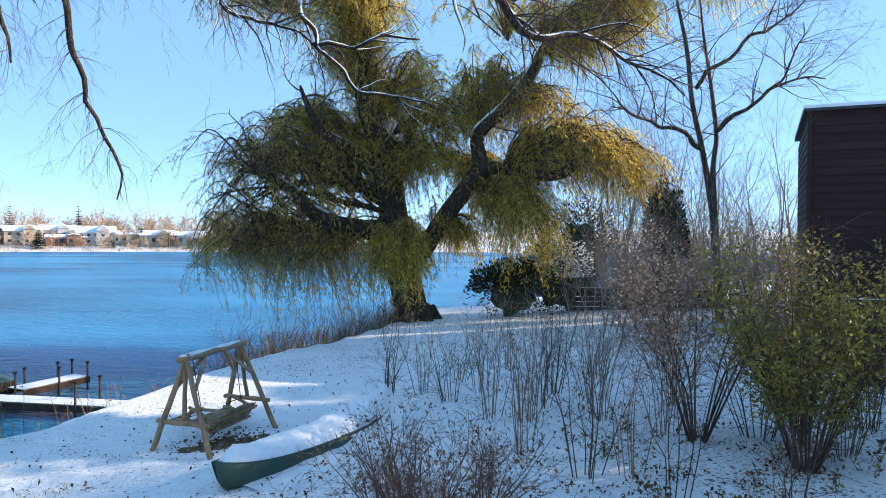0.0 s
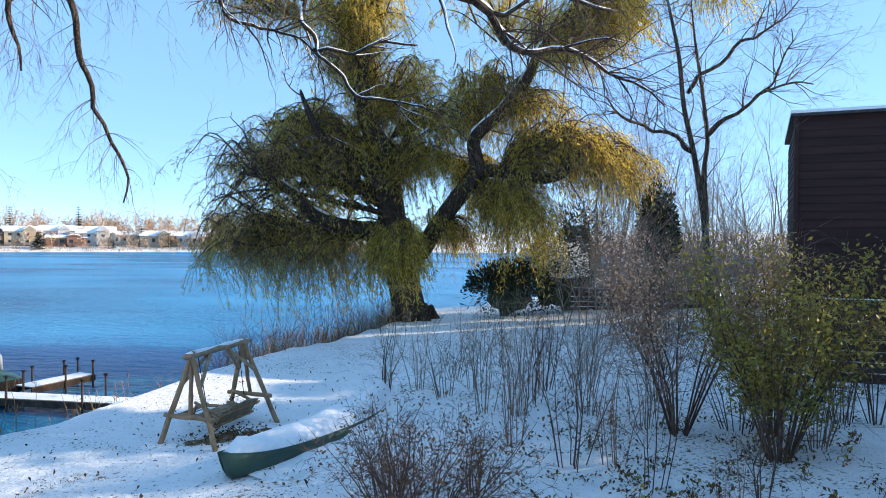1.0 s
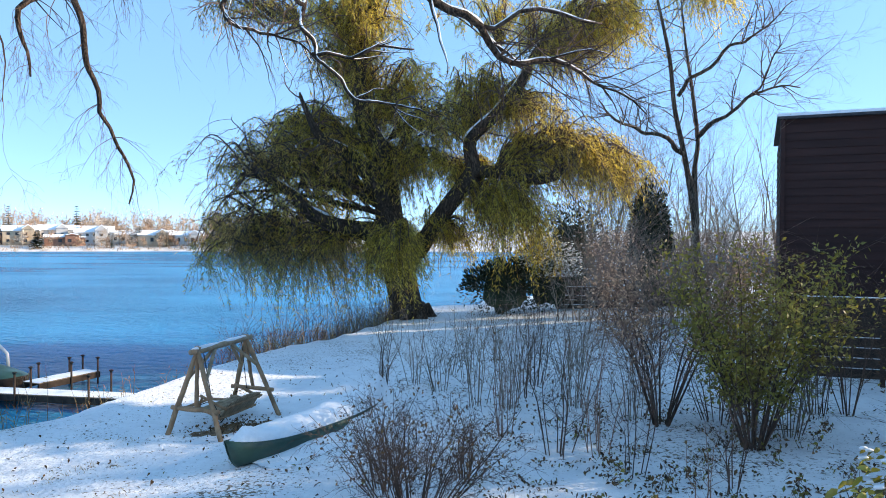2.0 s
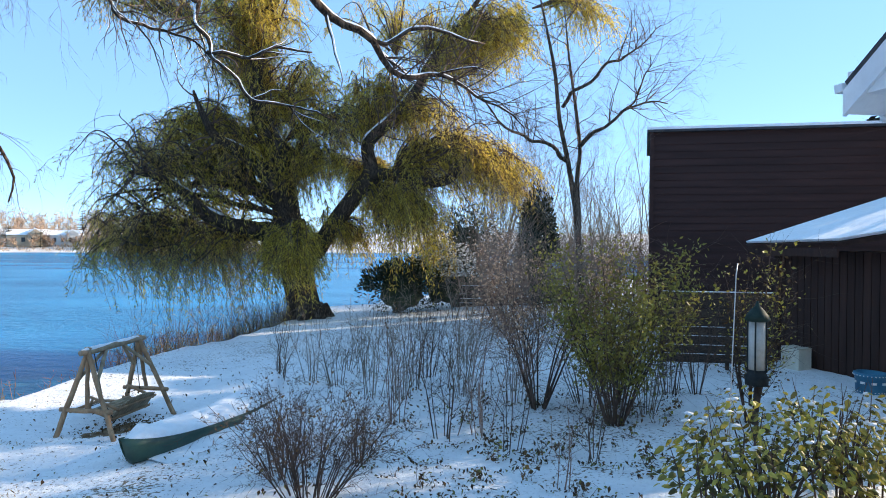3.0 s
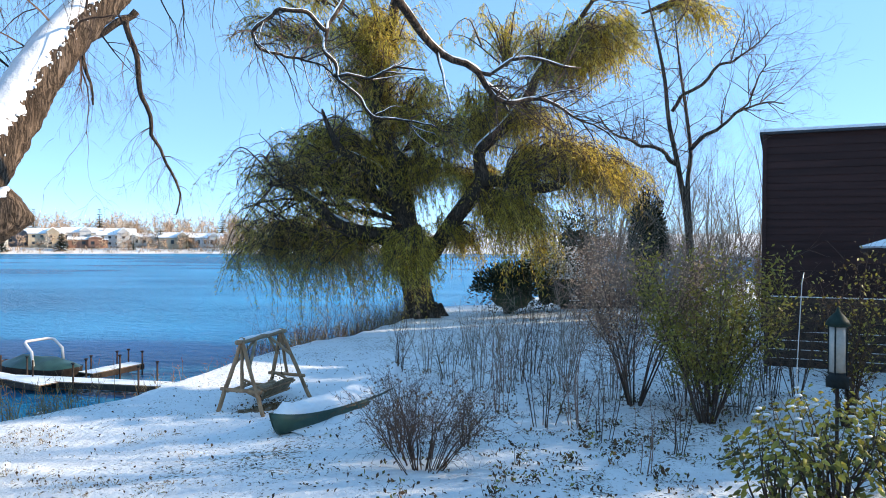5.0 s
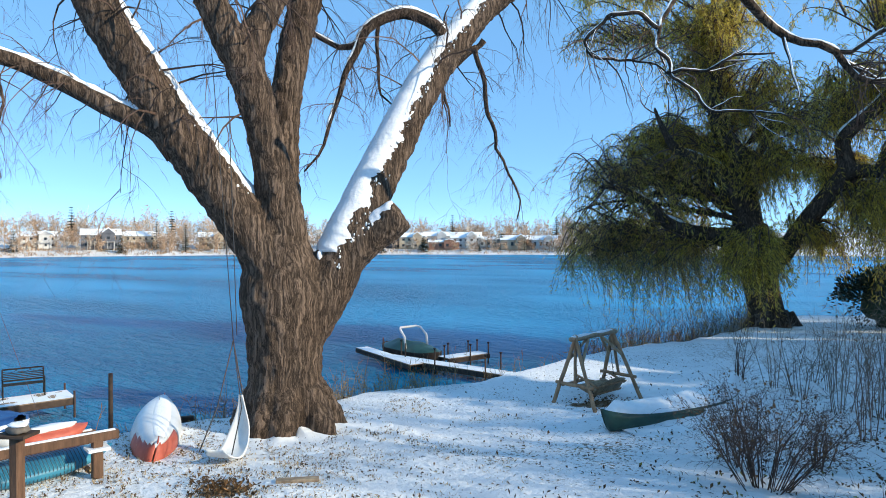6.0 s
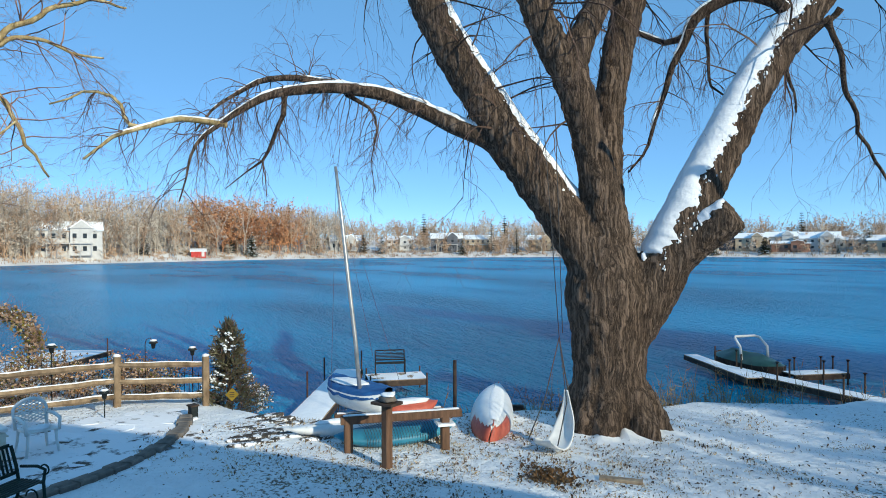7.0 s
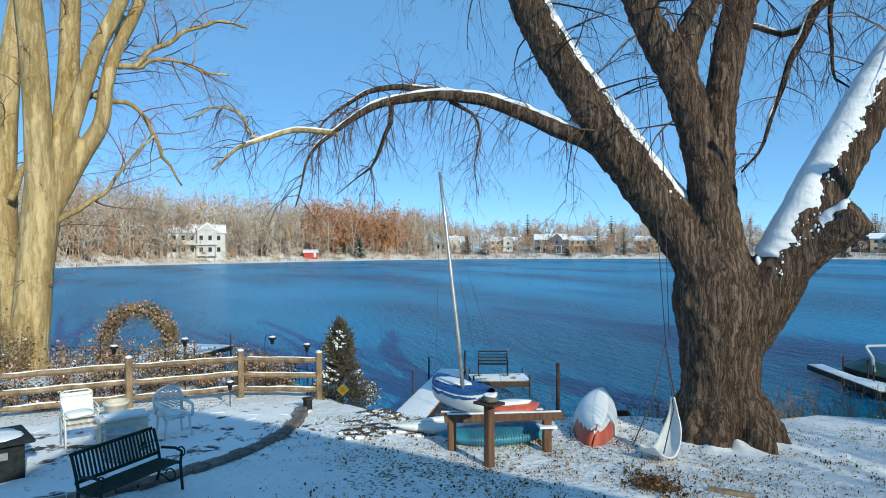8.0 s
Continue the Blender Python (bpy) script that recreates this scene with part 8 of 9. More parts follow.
def broadleaf():
    """The big-leaved shrub by the house corner, with snow on its upper leaves."""
    rn = random.Random(52)
    for c, h, s, n, nl in (((5.55, 5.75), 1.75, 0.95, 22, 700), ((6.6, 5.9), 1.7, 0.85, 18, 560), ((4.75, 5.6), 1.45, 0.6, 12, 260), ((7.5, 6.3), 1.2, 0.6, 10, 300)):
        t = shrub("leafy_shrub", "broad-leaved yellow-green shrub with snow on its leaves", c, n, h, s, int(c[0] * 100), 1, "twig", 0.018, 3, 0.25, 0.0, 0.25)
        z0 = gz(*c)
        g, y, sn = Build(), Build(), Build()
        for _ in range(nl):
            a, q = rn.uniform(0, 2 * math.pi), rn.random() ** 0.5
            zz = h * rn.uniform(0.25, 1.05) * (1 - 0.35 * q * q)
            p = Vector((math.cos(a) * s * q * 1.15, math.sin(a) * s * q * 1.15, zz))
            d = Vector((math.cos(a) + rn.gauss(0, 0.6), math.sin(a) + rn.gauss(0, 0.6), rn.uniform(-0.9, 0.35))).normalized()
            nn = (Vector((0, 0, 1)) + unit(rn) * 0.7).normalized()
            ln, wd = rn.uniform(0.07, 0.145), rn.uniform(0.04, 0.085)
            b = y if rn.random() < 0.45 + 0.4 * (zz / h > 0.7) else g
            k = len(b.v)
            sd = d.cross(nn).normalized()
            b.v.extend((p, p + d * ln * 0.3 + sd * wd / 2, p + d * ln * 0.7 + sd * wd * 0.42 - nn * 0.02, p + d * ln - nn * 0.04, p + d * ln * 0.7 - sd * wd * 0.42 - nn * 0.02, p + d * ln * 0.3 - sd * wd / 2, p + d * ln * 0.5 + nn * 0.012))
            b.f.extend(((k, k + 1, k + 6), (k + 1, k + 2, k + 6), (k + 2, k + 3, k + 6), (k + 3, k + 4, k + 6), (k + 4, k + 5, k + 6), (k + 5, k, k + 6)))
            if zz / h > 0.72 and rn.random() < 0.16:
                sn.blob(p + d * ln * 0.5 + Vector((0, 0, 0.02)), (ln * 0.5, wd * 0.45, 0.022), rn.random() * 9, 7, 4, 0.3)
        part("foliage", g, M["leaf_green"], t, "dull green broad leaves")
        part("foliage", y, M["leaf_lime"], t, "yellow-green broad leaves")
        if sn.v:
            tagged(part("snow", sn, M["snow"], t, "clumps of snow on leaves", smooth=True), kind="stuff")


broadleaf()


def feeder():
    t = thing("tube_feeder", "tall tube bird feeder with dark cap and base on a post", "feeder", at=(6.72, 7.72, gz(6.72, 7.72)))
    b = Build()
    b.tube([(0, 0, -0.2), (0, 0, 1.42)], 0.03, 8)
    part("post", b, M["wood_dark"], t, smooth=True)
    b = Build()
    b.lathe((0, 0, 1.40), [(0.10, 0), (0.17, 0.02), (0.17, 0.16), (0.13, 0.20), (0.13, 0.26)], 20)
    part("base", b, M["iron"], t, "dark base tray", smooth=True)
    b = Build()
    b.lathe((0, 0, 1.66), [(0.125, 0), (0.125, 0.78)], 20)
    part("tube", b, M["glass_lamp"], t, "pale translucent tube", smooth=True)
    for i in range(4):
        b = Build()
        a = math.pi / 4 + i * math.pi / 2
        b.rod((0.135 * math.cos(a), 0.135 * math.sin(a), 1.62), (0.135 * math.cos(a), 0.135 * math.sin(a), 2.46), 0.012, 6)
        part("bar", b, M["iron"], t)
    b = Build()
    b.lathe((0, 0, 2.42), [(0.15, 0), (0.19, 0.03), (0.16, 0.10), (0.10, 0.18), (0.04, 0.24), (0.015, 0.32)], 20)
    part("cap", b, M["green_iron"], t, "dark domed cap", smooth=True)


feeder()
_t = thing("garden_pole", "thin pale metal pole standing in the shrub", "pole", at=(5.02, 5.82, gz(5.02, 5.82)))
_b = Build()
_b.tube([(-0.03, -0.02, -0.2), (0.0, 0.0, 0.3), (0.07, 0.06, 1.8), (0.20, 0.18, 3.2), (0.24, 0.21, 3.34)], 0.007, 8)
part("shaft", _b, M["metal"], _t, smooth=True)

# hedge, cedar and thicket at the back of the lawn
def evergreen_mound(name, label, at, size, seed, mat, snow, count):
    rn = random.Random(seed)
    t = thing(name, label, "shrub", at=(at[0], at[1], gz(at[0], at[1]) - 0.05))
    b, sn, core = Build(), Build(), Build()
    core.blob((0, 0, size[2] * 0.42), (size[0] * 0.5, size[1] * 0.5, size[2] * 0.34), seed, 18, 10, 0.5)
    part("inner_foliage", core, M["conifer"], t, smooth=True)
    for _ in range(count):
        u = unit(rn)
        u.z = abs(u.z) if rn.random() < 0.8 else u.z
        f = (1 + 0.22 * noise.noise(u * 2.2 + Vector((seed, 0, 0)))) * rn.uniform(0.6, 1.05)
        p = Vector((u.x * size[0] * f, u.y * size[1] * f, size[2] * 0.45 + u.z * size[2] * 0.55 * f))
        d = (u + unit(rn) * 0.7 + Vector((0, 0, 0.2))).normalized()
        b.leaf(p, d, unit(rn), rn.uniform(0.14, 0.30), rn.uniform(0.06, 0.12))
        if u.z > 0.1 and rn.random() < snow:
            sn.blob(p + Vector((0, 0, 0.03)), (0.10 * rn.uniform(0.5, 1.5), 0.09, 0.04), rn.random() * 9, 6, 4, 0.3)
    part("foliage", b, M[mat], t)
    if sn.v:
        tagged(part("snow", sn, M["snow"], t, "snow resting on the foliage", smooth=True), kind="stuff")


evergreen_mound("yew_shrub", "dark rounded evergreen shrub at the back of the lawn", (3.4, 33.6), (2.3, 1.8, 2.9), 3, "conifer", 0.0, 3600)
evergreen_mound("yew_shrub", "evergreen shrub laden with snow on its top", (5.9, 34.6), (2.0, 1.7, 3.9), 6, "conifer", 0.55, 3600)
evergreen_mound("cedar_tree", "tall narrow dark cedar at the lawn's end", (10.5, 31.6), (1.05, 1.05, 6.4), 9, "conifer", 0.0, 4200)
evergreen_mound("cedar_tree", "broad dark evergreen behind the willow", (8.4, 41.0), (2.6, 2.2, 6.4), 10, "conifer", 0.05, 3000)

def sapling(x, y, h, lean, r, rn, level, droop, wig, sides):
    t = thing("sapling", "pale bare sapling with thin upright twigs behind the lawn", "tree", "saplings behind the lawn", at=(x, y, gz(x, y) - 0.1))
    b = Build()
    sprig(b, (0, 0, 0), (lean, 0, 1), h, r, rn, level, droop, wig, 6, sides, None, 0.8)
    part("branch_spray", b, M["twig_pale"], t)


_rn = random.Random(90)
for _i in range(34):
    sapling(_rn.uniform(9, 26), _rn.uniform(38, 60), _rn.uniform(5, 11), _rn.uniform(-0.15, 0.15), 0.09, _rn, 3, -0.06, 0.12, 3)
for _i in range(44):
    sapling(_rn.uniform(5.5, 13), _rn.uniform(22, 31), _rn.uniform(2.5, 6), _rn.uniform(-0.3, 0.3), 0.035, _rn, 2, -0.04, 0.15, 3)


_th, _tk = Build(), Build()
for _i in range(760):
    _x = _rn.uniform(8.5, 26)
    _y = _rn.uniform(34.0, 41.0) - 0.25 * (_x - 8.5)
    sprig(_th if _rn.random() < 0.6 else _tk, (_x, _y, gz(_x, _y) - 0.1), (_rn.gauss(0, 0.18), _rn.gauss(0, 0.18), 1), _rn.uniform(1.6, 5.2), 0.022, _rn, 1, -0.04, 0.2, 9, 3, None, 0.8)
tagged(part("thicket", _th, M["twig_pale"]), "tangle of pale bare brush behind the lawn", "brush", kind="stuff")
tagged(part("thicket", _tk, M["twig_red"]), "tangle of reddish bare brush behind the lawn", "brush", kind="stuff")


def slat_fence(at, rz, length, rails, top):
    t = thing("slat_fence", "dark horizontal slat fence with a snowy top rail", "fence", at=at, rz=rz)
    for k in range(rails):
        b = Build()
        b.box((length / 2, 0, top - 0.08 - k * 0.26), (length, 0.04, 0.235), ch=0.008)
        part("slat", b, M["wood_dark"], t)
    for k in range(int(length / 1.8) + 1):
        b = Build()
        b.box((min(length, k * 1.8), 0.05, top / 2 - 0.1), (0.1, 0.1, top + 0.2), ch=0.01)
        part("post", b, M["wood_dark"], t)
    b = Build()
    b.box((length / 2, 0, top + 0.015), (length, 0.10, 0.03), ch=0.01)
    part("snow", b, M["snow"], t, "snow along the top rail")


slat_fence((9.4, 15.9, 2.05), -18, 3.0, 8, 2.3)
slat_fence((6.5, 35.2, 1.7), -8, 8.0, 5, 1.5)

# ---- reeds, litter ----
_rn = random.Random(14)
_b = Build()
_edge = smooth_line([(*q, 0) for q in SHORE[8:22]], 0.25)
for _i in range(3600):
    _q = _edge[_rn.randrange(len(_edge))]
    _thick = 0.7 if _q[1] > 24 else 1.5 if 6 < _q[1] < 14.5 else 0.16
    if _rn.random() > _thick:
        continue
    _x, _y = _q[0] - 0.8 + _rn.gauss(0, 0.42), _q[1] + _rn.gauss(0, 0.3)
    _h = _rn.uniform(0.35, 1.0) * (1.7 if _q[1] > 24 else 1.4 if 6 < _q[1] < 14.5 else 1.0)
    _p = Vector((_x, _y, gz(_x, _y) - 0.05))
    _d = Vector((_rn.gauss(0, 0.22), _rn.gauss(0, 0.22), 1)).normalized()
    _b.tube([_p, _p + _d * _h * 0.6, _p + _d * _h + Vector((_rn.gauss(0, 0.08), _rn.gauss(0, 0.08), 0))], [0.008, 0.006, 0.002], 3, cap=False)
    for _k in range(4):
        _b.leaf(_p + _d * _h * _rn.uniform(0.2, 0.9), (unit(_rn) + Vector((0, 0, 0.7))).normalized(), unit(_rn), _rn.uniform(0.1, 0.3), 0.02)
tagged(part("reeds", _b, M["dry_grass"]), "dry tan reeds and weeds along the bank", "reeds", kind="stuff")
_b = Build()
for _i in range(1700):
    _q = _edge[_rn.randrange(len(_edge))]
    if _q[1] < 22.5:
        continue
    _x, _y = _q[0] - 0.9 + _rn.gauss(0, 0.55), _q[1] + _rn.gauss(0, 0.3)
    sprig(_b, (_x, _y, gz(_x, _y) - 0.05), (_rn.gauss(0, 0.2), _rn.gauss(0, 0.2), 1), _rn.uniform(0.8, 2.0), 0.010, _rn, 1, 0.0, 0.2, 5, 3)
tagged(part("brush", _b, M["twig"]), "dark bare brush on the bank", "brush", kind="stuff")

_b, _b2 = Build(), Build()
for _i in range(9000):
    _x, _y = _rn.gauss(4.2, 3.6), _rn.gauss(10.0, 3.6)
    if _i % 9 == 0:
        _x, _y = _rn.uniform(-10, 4), _rn.uniform(3, 22)
    if shore_side(np.array(_x), np.array(_y)) < 0.3 or _x > 12.3 or (_x > 5.8 and _y < 5.3):
        continue
    if noise.noise(Vector((_x * 1.1, _y * 1.1, 0))) < -0.02 and _i % 9:
        continue
    _p = Vector((_x, _y, gz(_x, _y) + 0.015 + 0.05 * noise.noise(Vector((_x * 0.5, _y * 0.5, 0)))))
    (_b if _rn.random() < 0.82 else _b2).leaf(_p, (unit(_rn) + Vector((0, 0, 0.25))).normalized(), Vector((0, 0, 1)) + unit(_rn) * 0.4, _rn.uniform(0.04, 0.12), _rn.uniform(0.025, 0.065), 0.015)
tagged(part("leaf_litter", _b, M["leaf_brown"]), "fallen brown leaves scattered on the snow", "leaves", kind="stuff")
tagged(part("leaf_litter", _b2, M["leaf_green"]), "fallen green-brown leaves scattered on the snow", "leaves", kind="stuff")
for _j in range(34):
    _x, _y = _rn.gauss(4.0, 2.4), _rn.gauss(10.0, 2.2)
    if _x > 8:
        continue
    shrub("weed_tuft", "small tuft of withered brown leaves in the snow", (_x, _y), 5, 0.28, 0.18, 300 + _j, 0, "twig", 0.006, 2, 0.2, 0, 0.2, [("leaf_brown", 14, 0.10, 0.055, 0.02), ("leaf_green", 8, 0.09, 0.05, 0.02)], "withered tufts on the snow")
# grass and leaf bits that stick out of the thin snow round the maple and the rack
_b, _b2 = Build(), Build()
for _i in range(15000):
    _x, _y = _rn.uniform(-13.5, 1.0), _rn.uniform(-2.5, 13.0)
    if shore_side(np.array(_x), np.array(_y)) < 0.1 or noise.noise(Vector((_x * 0.7, _y * 0.7, 8))) + 0.6 * noise.noise(Vector((_x * 2.4, _y * 2.4, 2))) < 0.14 + 0.04 * (_x + 8) + 0.06 * max(0.0, _x + 8):
        continue
    _p = Vector((_x, _y, snow_z(_x, _y) - 0.01))
    if _rn.random() < 0.45:
        _b.leaf(_p + Vector((0, 0, 0.02)), (unit(_rn) + Vector((0, 0, 0.3))).normalized(), Vector((0, 0, 1)) + unit(_rn) * 0.5, _rn.uniform(0.04, 0.09), _rn.uniform(0.025, 0.05), 0.01)
    else:
        for _k in range(4):
            _b2.leaf(_p + Vector((_rn.gauss(0, 0.04), _rn.gauss(0, 0.04), 0)), (Vector((0, 0, 0.8)) + unit(_rn)).normalized(), unit(_rn), _rn.uniform(0.04, 0.10), 0.012)
for _i in range(9000):
    _x, _y = _rn.gauss(-8.6, 2.4), _rn.gauss(3.2, 2.6)
    if shore_side(np.array(_x), np.array(_y)) < 0.1 or noise.noise(Vector((_x * 1.3, _y * 1.3, 3))) < -0.12 or (_x < -9.6 and _y < -0.6):
        continue
    _p = Vector((_x, _y, snow_z(_x, _y) - 0.005))
    if _rn.random() < 0.5:
        _b.leaf(_p + Vector((0, 0, 0.015)), (unit(_rn) + Vector((0, 0, 0.2))).normalized(), Vector((0, 0, 1)) + unit(_rn) * 0.5, _rn.uniform(0.03, 0.08), _rn.uniform(0.02, 0.045), 0.01)
    else:
        for _k in range(3):
            _b2.leaf(_p + Vector((_rn.gauss(0, 0.04), _rn.gauss(0, 0.04), 0)), (Vector((0, 0, 0.5)) + unit(_rn)).normalized(), unit(_rn), _rn.uniform(0.04, 0.09), 0.013)
tagged(part("leaf_litter", _b, M["leaf_brown"]), "small brown leaves on the thin snow by the maple", "leaves", kind="stuff")
tagged(part("grass", _b2, M["dry_grass"]), "dry grass blades poking through thin snow", "grass", kind="stuff")
# plants behind the fence and at the foot of the pale tree
for _j, (_x, _y, _h, _m) in enumerate(((-17.6, -5.9, 0.9, "twig_red"), (-18.4, -4.4, 1.0, "twig_red"), (-17.5, -3.2, 0.8, "twig"), (-18.2, -1.9, 0.9, "twig_red"), (-17.2, -1.2, 0.7, "twig"), (-19.5, -6.9, 1.1, "twig_red"), (-21.5, -8.3, 1.5, "twig_pale"),
                                       (-22.6, -9.2, 1.9, "twig_red"), (-20.5, -8.6, 1.4, "twig"), (-17.4, -7.6, 0.9, "twig_red"), (-24.0, -9.9, 1.8, "twig_red"), (-16.7, -6.7, 0.6, "twig_pale"), (-17.0, -4.4, 0.8, "twig_red"), (-17.0, -2.3, 0.8, "twig_red"), (-18.0, -3.6, 1.0, "twig_red"), (-17.1, -5.2, 0.8, "twig"), (-16.8, -1.7, 0.7, "twig_red"), (-19.6, -5.4, 1.0, "twig_red"), (-17.0, -8.6, 0.9, "twig"))):
    shrub("shrub", "withered garden plants behind the rail fence", (_x, _y), 16, _h, 0.6, 400 + _j, 1, _m, 0.008, 5, 0.2, 0.0, 0.3, [("leaf_rust", 420, 0.09, 0.055, 0.1), ("leaf_brown", 260, 0.08, 0.05, 0.1), ("leaf_lime", 60, 0.08, 0.05, 0.1), ("snow", 12, 0.07, 0.06, 0.3)], "withered plants by the fence")

# unseen trees added beyond the houses to throw shade across the lawn
for _x, _y, _h, _r, _s in ((31.5, 20.0, 14.6, 4.2, 6), (30.0, 23.4, 14.6, 4.4, 5), (32.0, 26.4, 14.5, 4.4, 7), (30.0, 29.4, 14.0, 4.4, 8), (33.0, 32.0, 14.0, 4.2, 9), (27.5, 19.8, 21.0, 5.0, 12)):
    conifer("spruce_tree", "tall dark spruce added out of view beyond the houses for shade", (_x, _y, gz(_x, _y)), _h, _r, 500 + _s, 0.0, 22, 18, fine=0.09)
for _j, (_x, _y, _h) in enumerate(((24.0, 7.5, 16.0), (28.5, 11.5, 18.0), (25.0, 17.0, 16.0), (28.0, 18.5, 18.0), (29.5, 14.6, 19.0))):
    _t = thing("bare_tree", "tall bare tree added out of view beyond the houses for dappled shade", "tree", "bare trees beyond the houses", at=(_x, _y, gz(_x, _y)))
    _rn = random.Random(700 + _j)
    _b, _c = Build(), Build()
    _b.tube([(0, 0, -0.3), (0.1, 0, _h * 0.3), (0.3, 0.1, _h * 0.7)], [0.4, 0.32, 0.12], 10)
    for _k in range(13):
        _u = _rn.uniform(0.2, 0.65)
        sprig(_c, (0.1, 0, _h * _u), (_rn.gauss(0, 1), _rn.gauss(0, 1), 1.0), _h * 0.5 * (1.1 - _u), 0.15, _rn, 3, -0.03, 0.15, 4, 3, None, 0.8)
    part("trunk", _b, M["bark"], _t, smooth=True)
    part("twig_spray", _c, M["twig"], _t, "bare branches and twigs")


# ---- the far shore ----
def far_place(bearing, beyond):
    a = radians(bearing)
    f = np.array(FAR, float)
    d = float(np.interp(bearing, f[:, 0], f[:, 1])) + beyond
    x, y = -math.sin(a) * d, math.cos(a) * d
    return x, y, gz(x, y)


M["roof_grey"] = material("grey_shingle", (0.08, 0.08, 0.085), (0.16, 0.16, 0.165), 1.0, 0.9, 0.2)
M["far_white"] = material("far_white_wall", (0.50, 0.48, 0.45), (0.66, 0.64, 0.60), 0.4, 0.7, 0.0, vary=0.05)
M["far_tan"] = material("far_tan_wall", (0.42, 0.33, 0.23), (0.56, 0.46, 0.33), 0.4, 0.7, 0.0, vary=0.05)
M["far_dark"] = material("far_slate_wall", (0.09, 0.095, 0.11), (0.16, 0.165, 0.18), 0.4, 0.7, 0.0, vary=0.05)
M["far_brick"] = material("far_brick_wall", (0.24, 0.12, 0.08), (0.36, 0.20, 0.14), 0.5, 0.8, 0.0, vary=0.05)
M["window"] = material("dark_window_pane", (0.02, 0.025, 0.03), (0.05, 0.055, 0.06), 0.5, 0.12, 0.0, vary=0.0, spec=0.6)
M["bark_far"] = material("far_bare_twigs", (0.30, 0.19, 0.12), (0.60, 0.42, 0.28), 0.05, 0.9, 0.0, vary=0.25)
M["bark_frost"] = material("frosted_bare_twigs", (0.36, 0.29, 0.22), (0.68, 0.60, 0.50), 0.05, 0.9, 0.0, vary=0.2)
M["bark_rust"] = material("rusty_oak_leaves", (0.26, 0.11, 0.055), (0.50, 0.25, 0.12), 0.05, 0.9, 0.0, vary=0.25)


def far_house(bearing, beyond, w, d, h, mat, rise=2.2, cross=False, windows=5, storeys=2, sink=0.0, label="", z=None, porch=False):
    x, y, z0 = far_place(bearing, beyond)
    z0 = z0 - sink if z is None else z
    t = thing("lake_house", label or "white lakeside house with a snowy roof on the far shore", "house", "houses on the far shore", at=(x, y, z0), rz=bearing)
    b = Build()
    b.box((0, 0, h / 2 - 1), (w, d, h + 2))
    wall = part("wall", b, mat, t)
    for s in (-1, 1):
        b = Build()
        slab(b, [(-w / 2 - 0.5, s * (d / 2 + 0.5), h), (w / 2 + 0.5, s * (d / 2 + 0.5), h), (w / 2 + 0.5, 0, h + rise), (-w / 2 - 0.5, 0, h + rise)], 0.3)
        part("roof", b, M["snow"], t, "snow-covered roof slope")
    b = Build()
    for s in (-1, 1):
        k = s * w / 2
        b.add([Vector(p) for p in ((k, -d / 2, h), (k, d / 2, h), (k, 0, h + rise - 0.2), (k - s * 0.2, -d / 2, h), (k - s * 0.2, d / 2, h), (k - s * 0.2, 0, h + rise - 0.2))], [(0, 1, 2), (5, 4, 3), (0, 2, 5, 3), (2, 1, 4, 5), (1, 0, 3, 4)])
    part("gable", b, mat, t)
    if cross:
        b = Build()
        b.box((w * 0.18, -d / 2 - 0.8, h / 2 + 0.4), (w * 0.34, 2.4, h + 0.8))
        part("bay", b, mat, t)
        b = Build()
        cx, hw = w * 0.18, w * 0.17 + 0.4
        yy = (-d / 2 - 2.3, 0)
        b.add([Vector(p) for p in ((cx - hw, yy[0], h + 0.8), (cx + hw, yy[0], h + 0.8), (cx, yy[0], h + rise + 0.6), (cx - hw, yy[1], h + 0.8), (cx + hw, yy[1], h + 0.8), (cx, yy[1], h + rise + 0.6))],
              [(0, 1, 2), (5, 4, 3), (0, 2, 5, 3), (2, 1, 4, 5), (1, 0, 3, 4)])
        part("bay_roof", b, M["snow"], t, "snowy front gable")
        b = Build()
        b.add([Vector(p) for p in ((cx - hw + 0.5, yy[0] - 0.05, h + 0.7), (cx + hw - 0.5, yy[0] - 0.05, h + 0.7), (cx, yy[0] - 0.05, h + rise + 0.15))], [(0, 1, 2)])
        part("gable_face", b, mat, t)
    for st in range(storeys):
        for i in range(windows):
            u = (i + 0.5) / windows - 0.5
            b = Build()
            b.box((u * w * 0.92, -d / 2 - (2.05 if cross and 0.02 < u * 0.92 < 0.34 else 0.06), h * (st + 0.55) / storeys), (w / windows * 0.36, 0.1, h / storeys * 0.38))
            wd = part("window", b, M["window"], wall)
    if porch:
        b = Build()
        b.box((0, -d / 2 - 1.6, h * 0.48), (w * 0.7, 3.0, 0.25))
        part("deck", b, M["far_white"], t, "raised deck")
        for i in range(5):
            b = Build()
            b.box((-w * 0.33 + i * w * 0.165, -d / 2 - 2.9, h * 0.22), (0.2, 0.2, h * 0.6))
            part("deck_post", b, M["far_white"], t)
    b = Build()
    b.box((w * 0.2, 0.5, h + rise), (0.9, 0.9, 1.8))
    part("chimney", b, M["far_brick"], t)


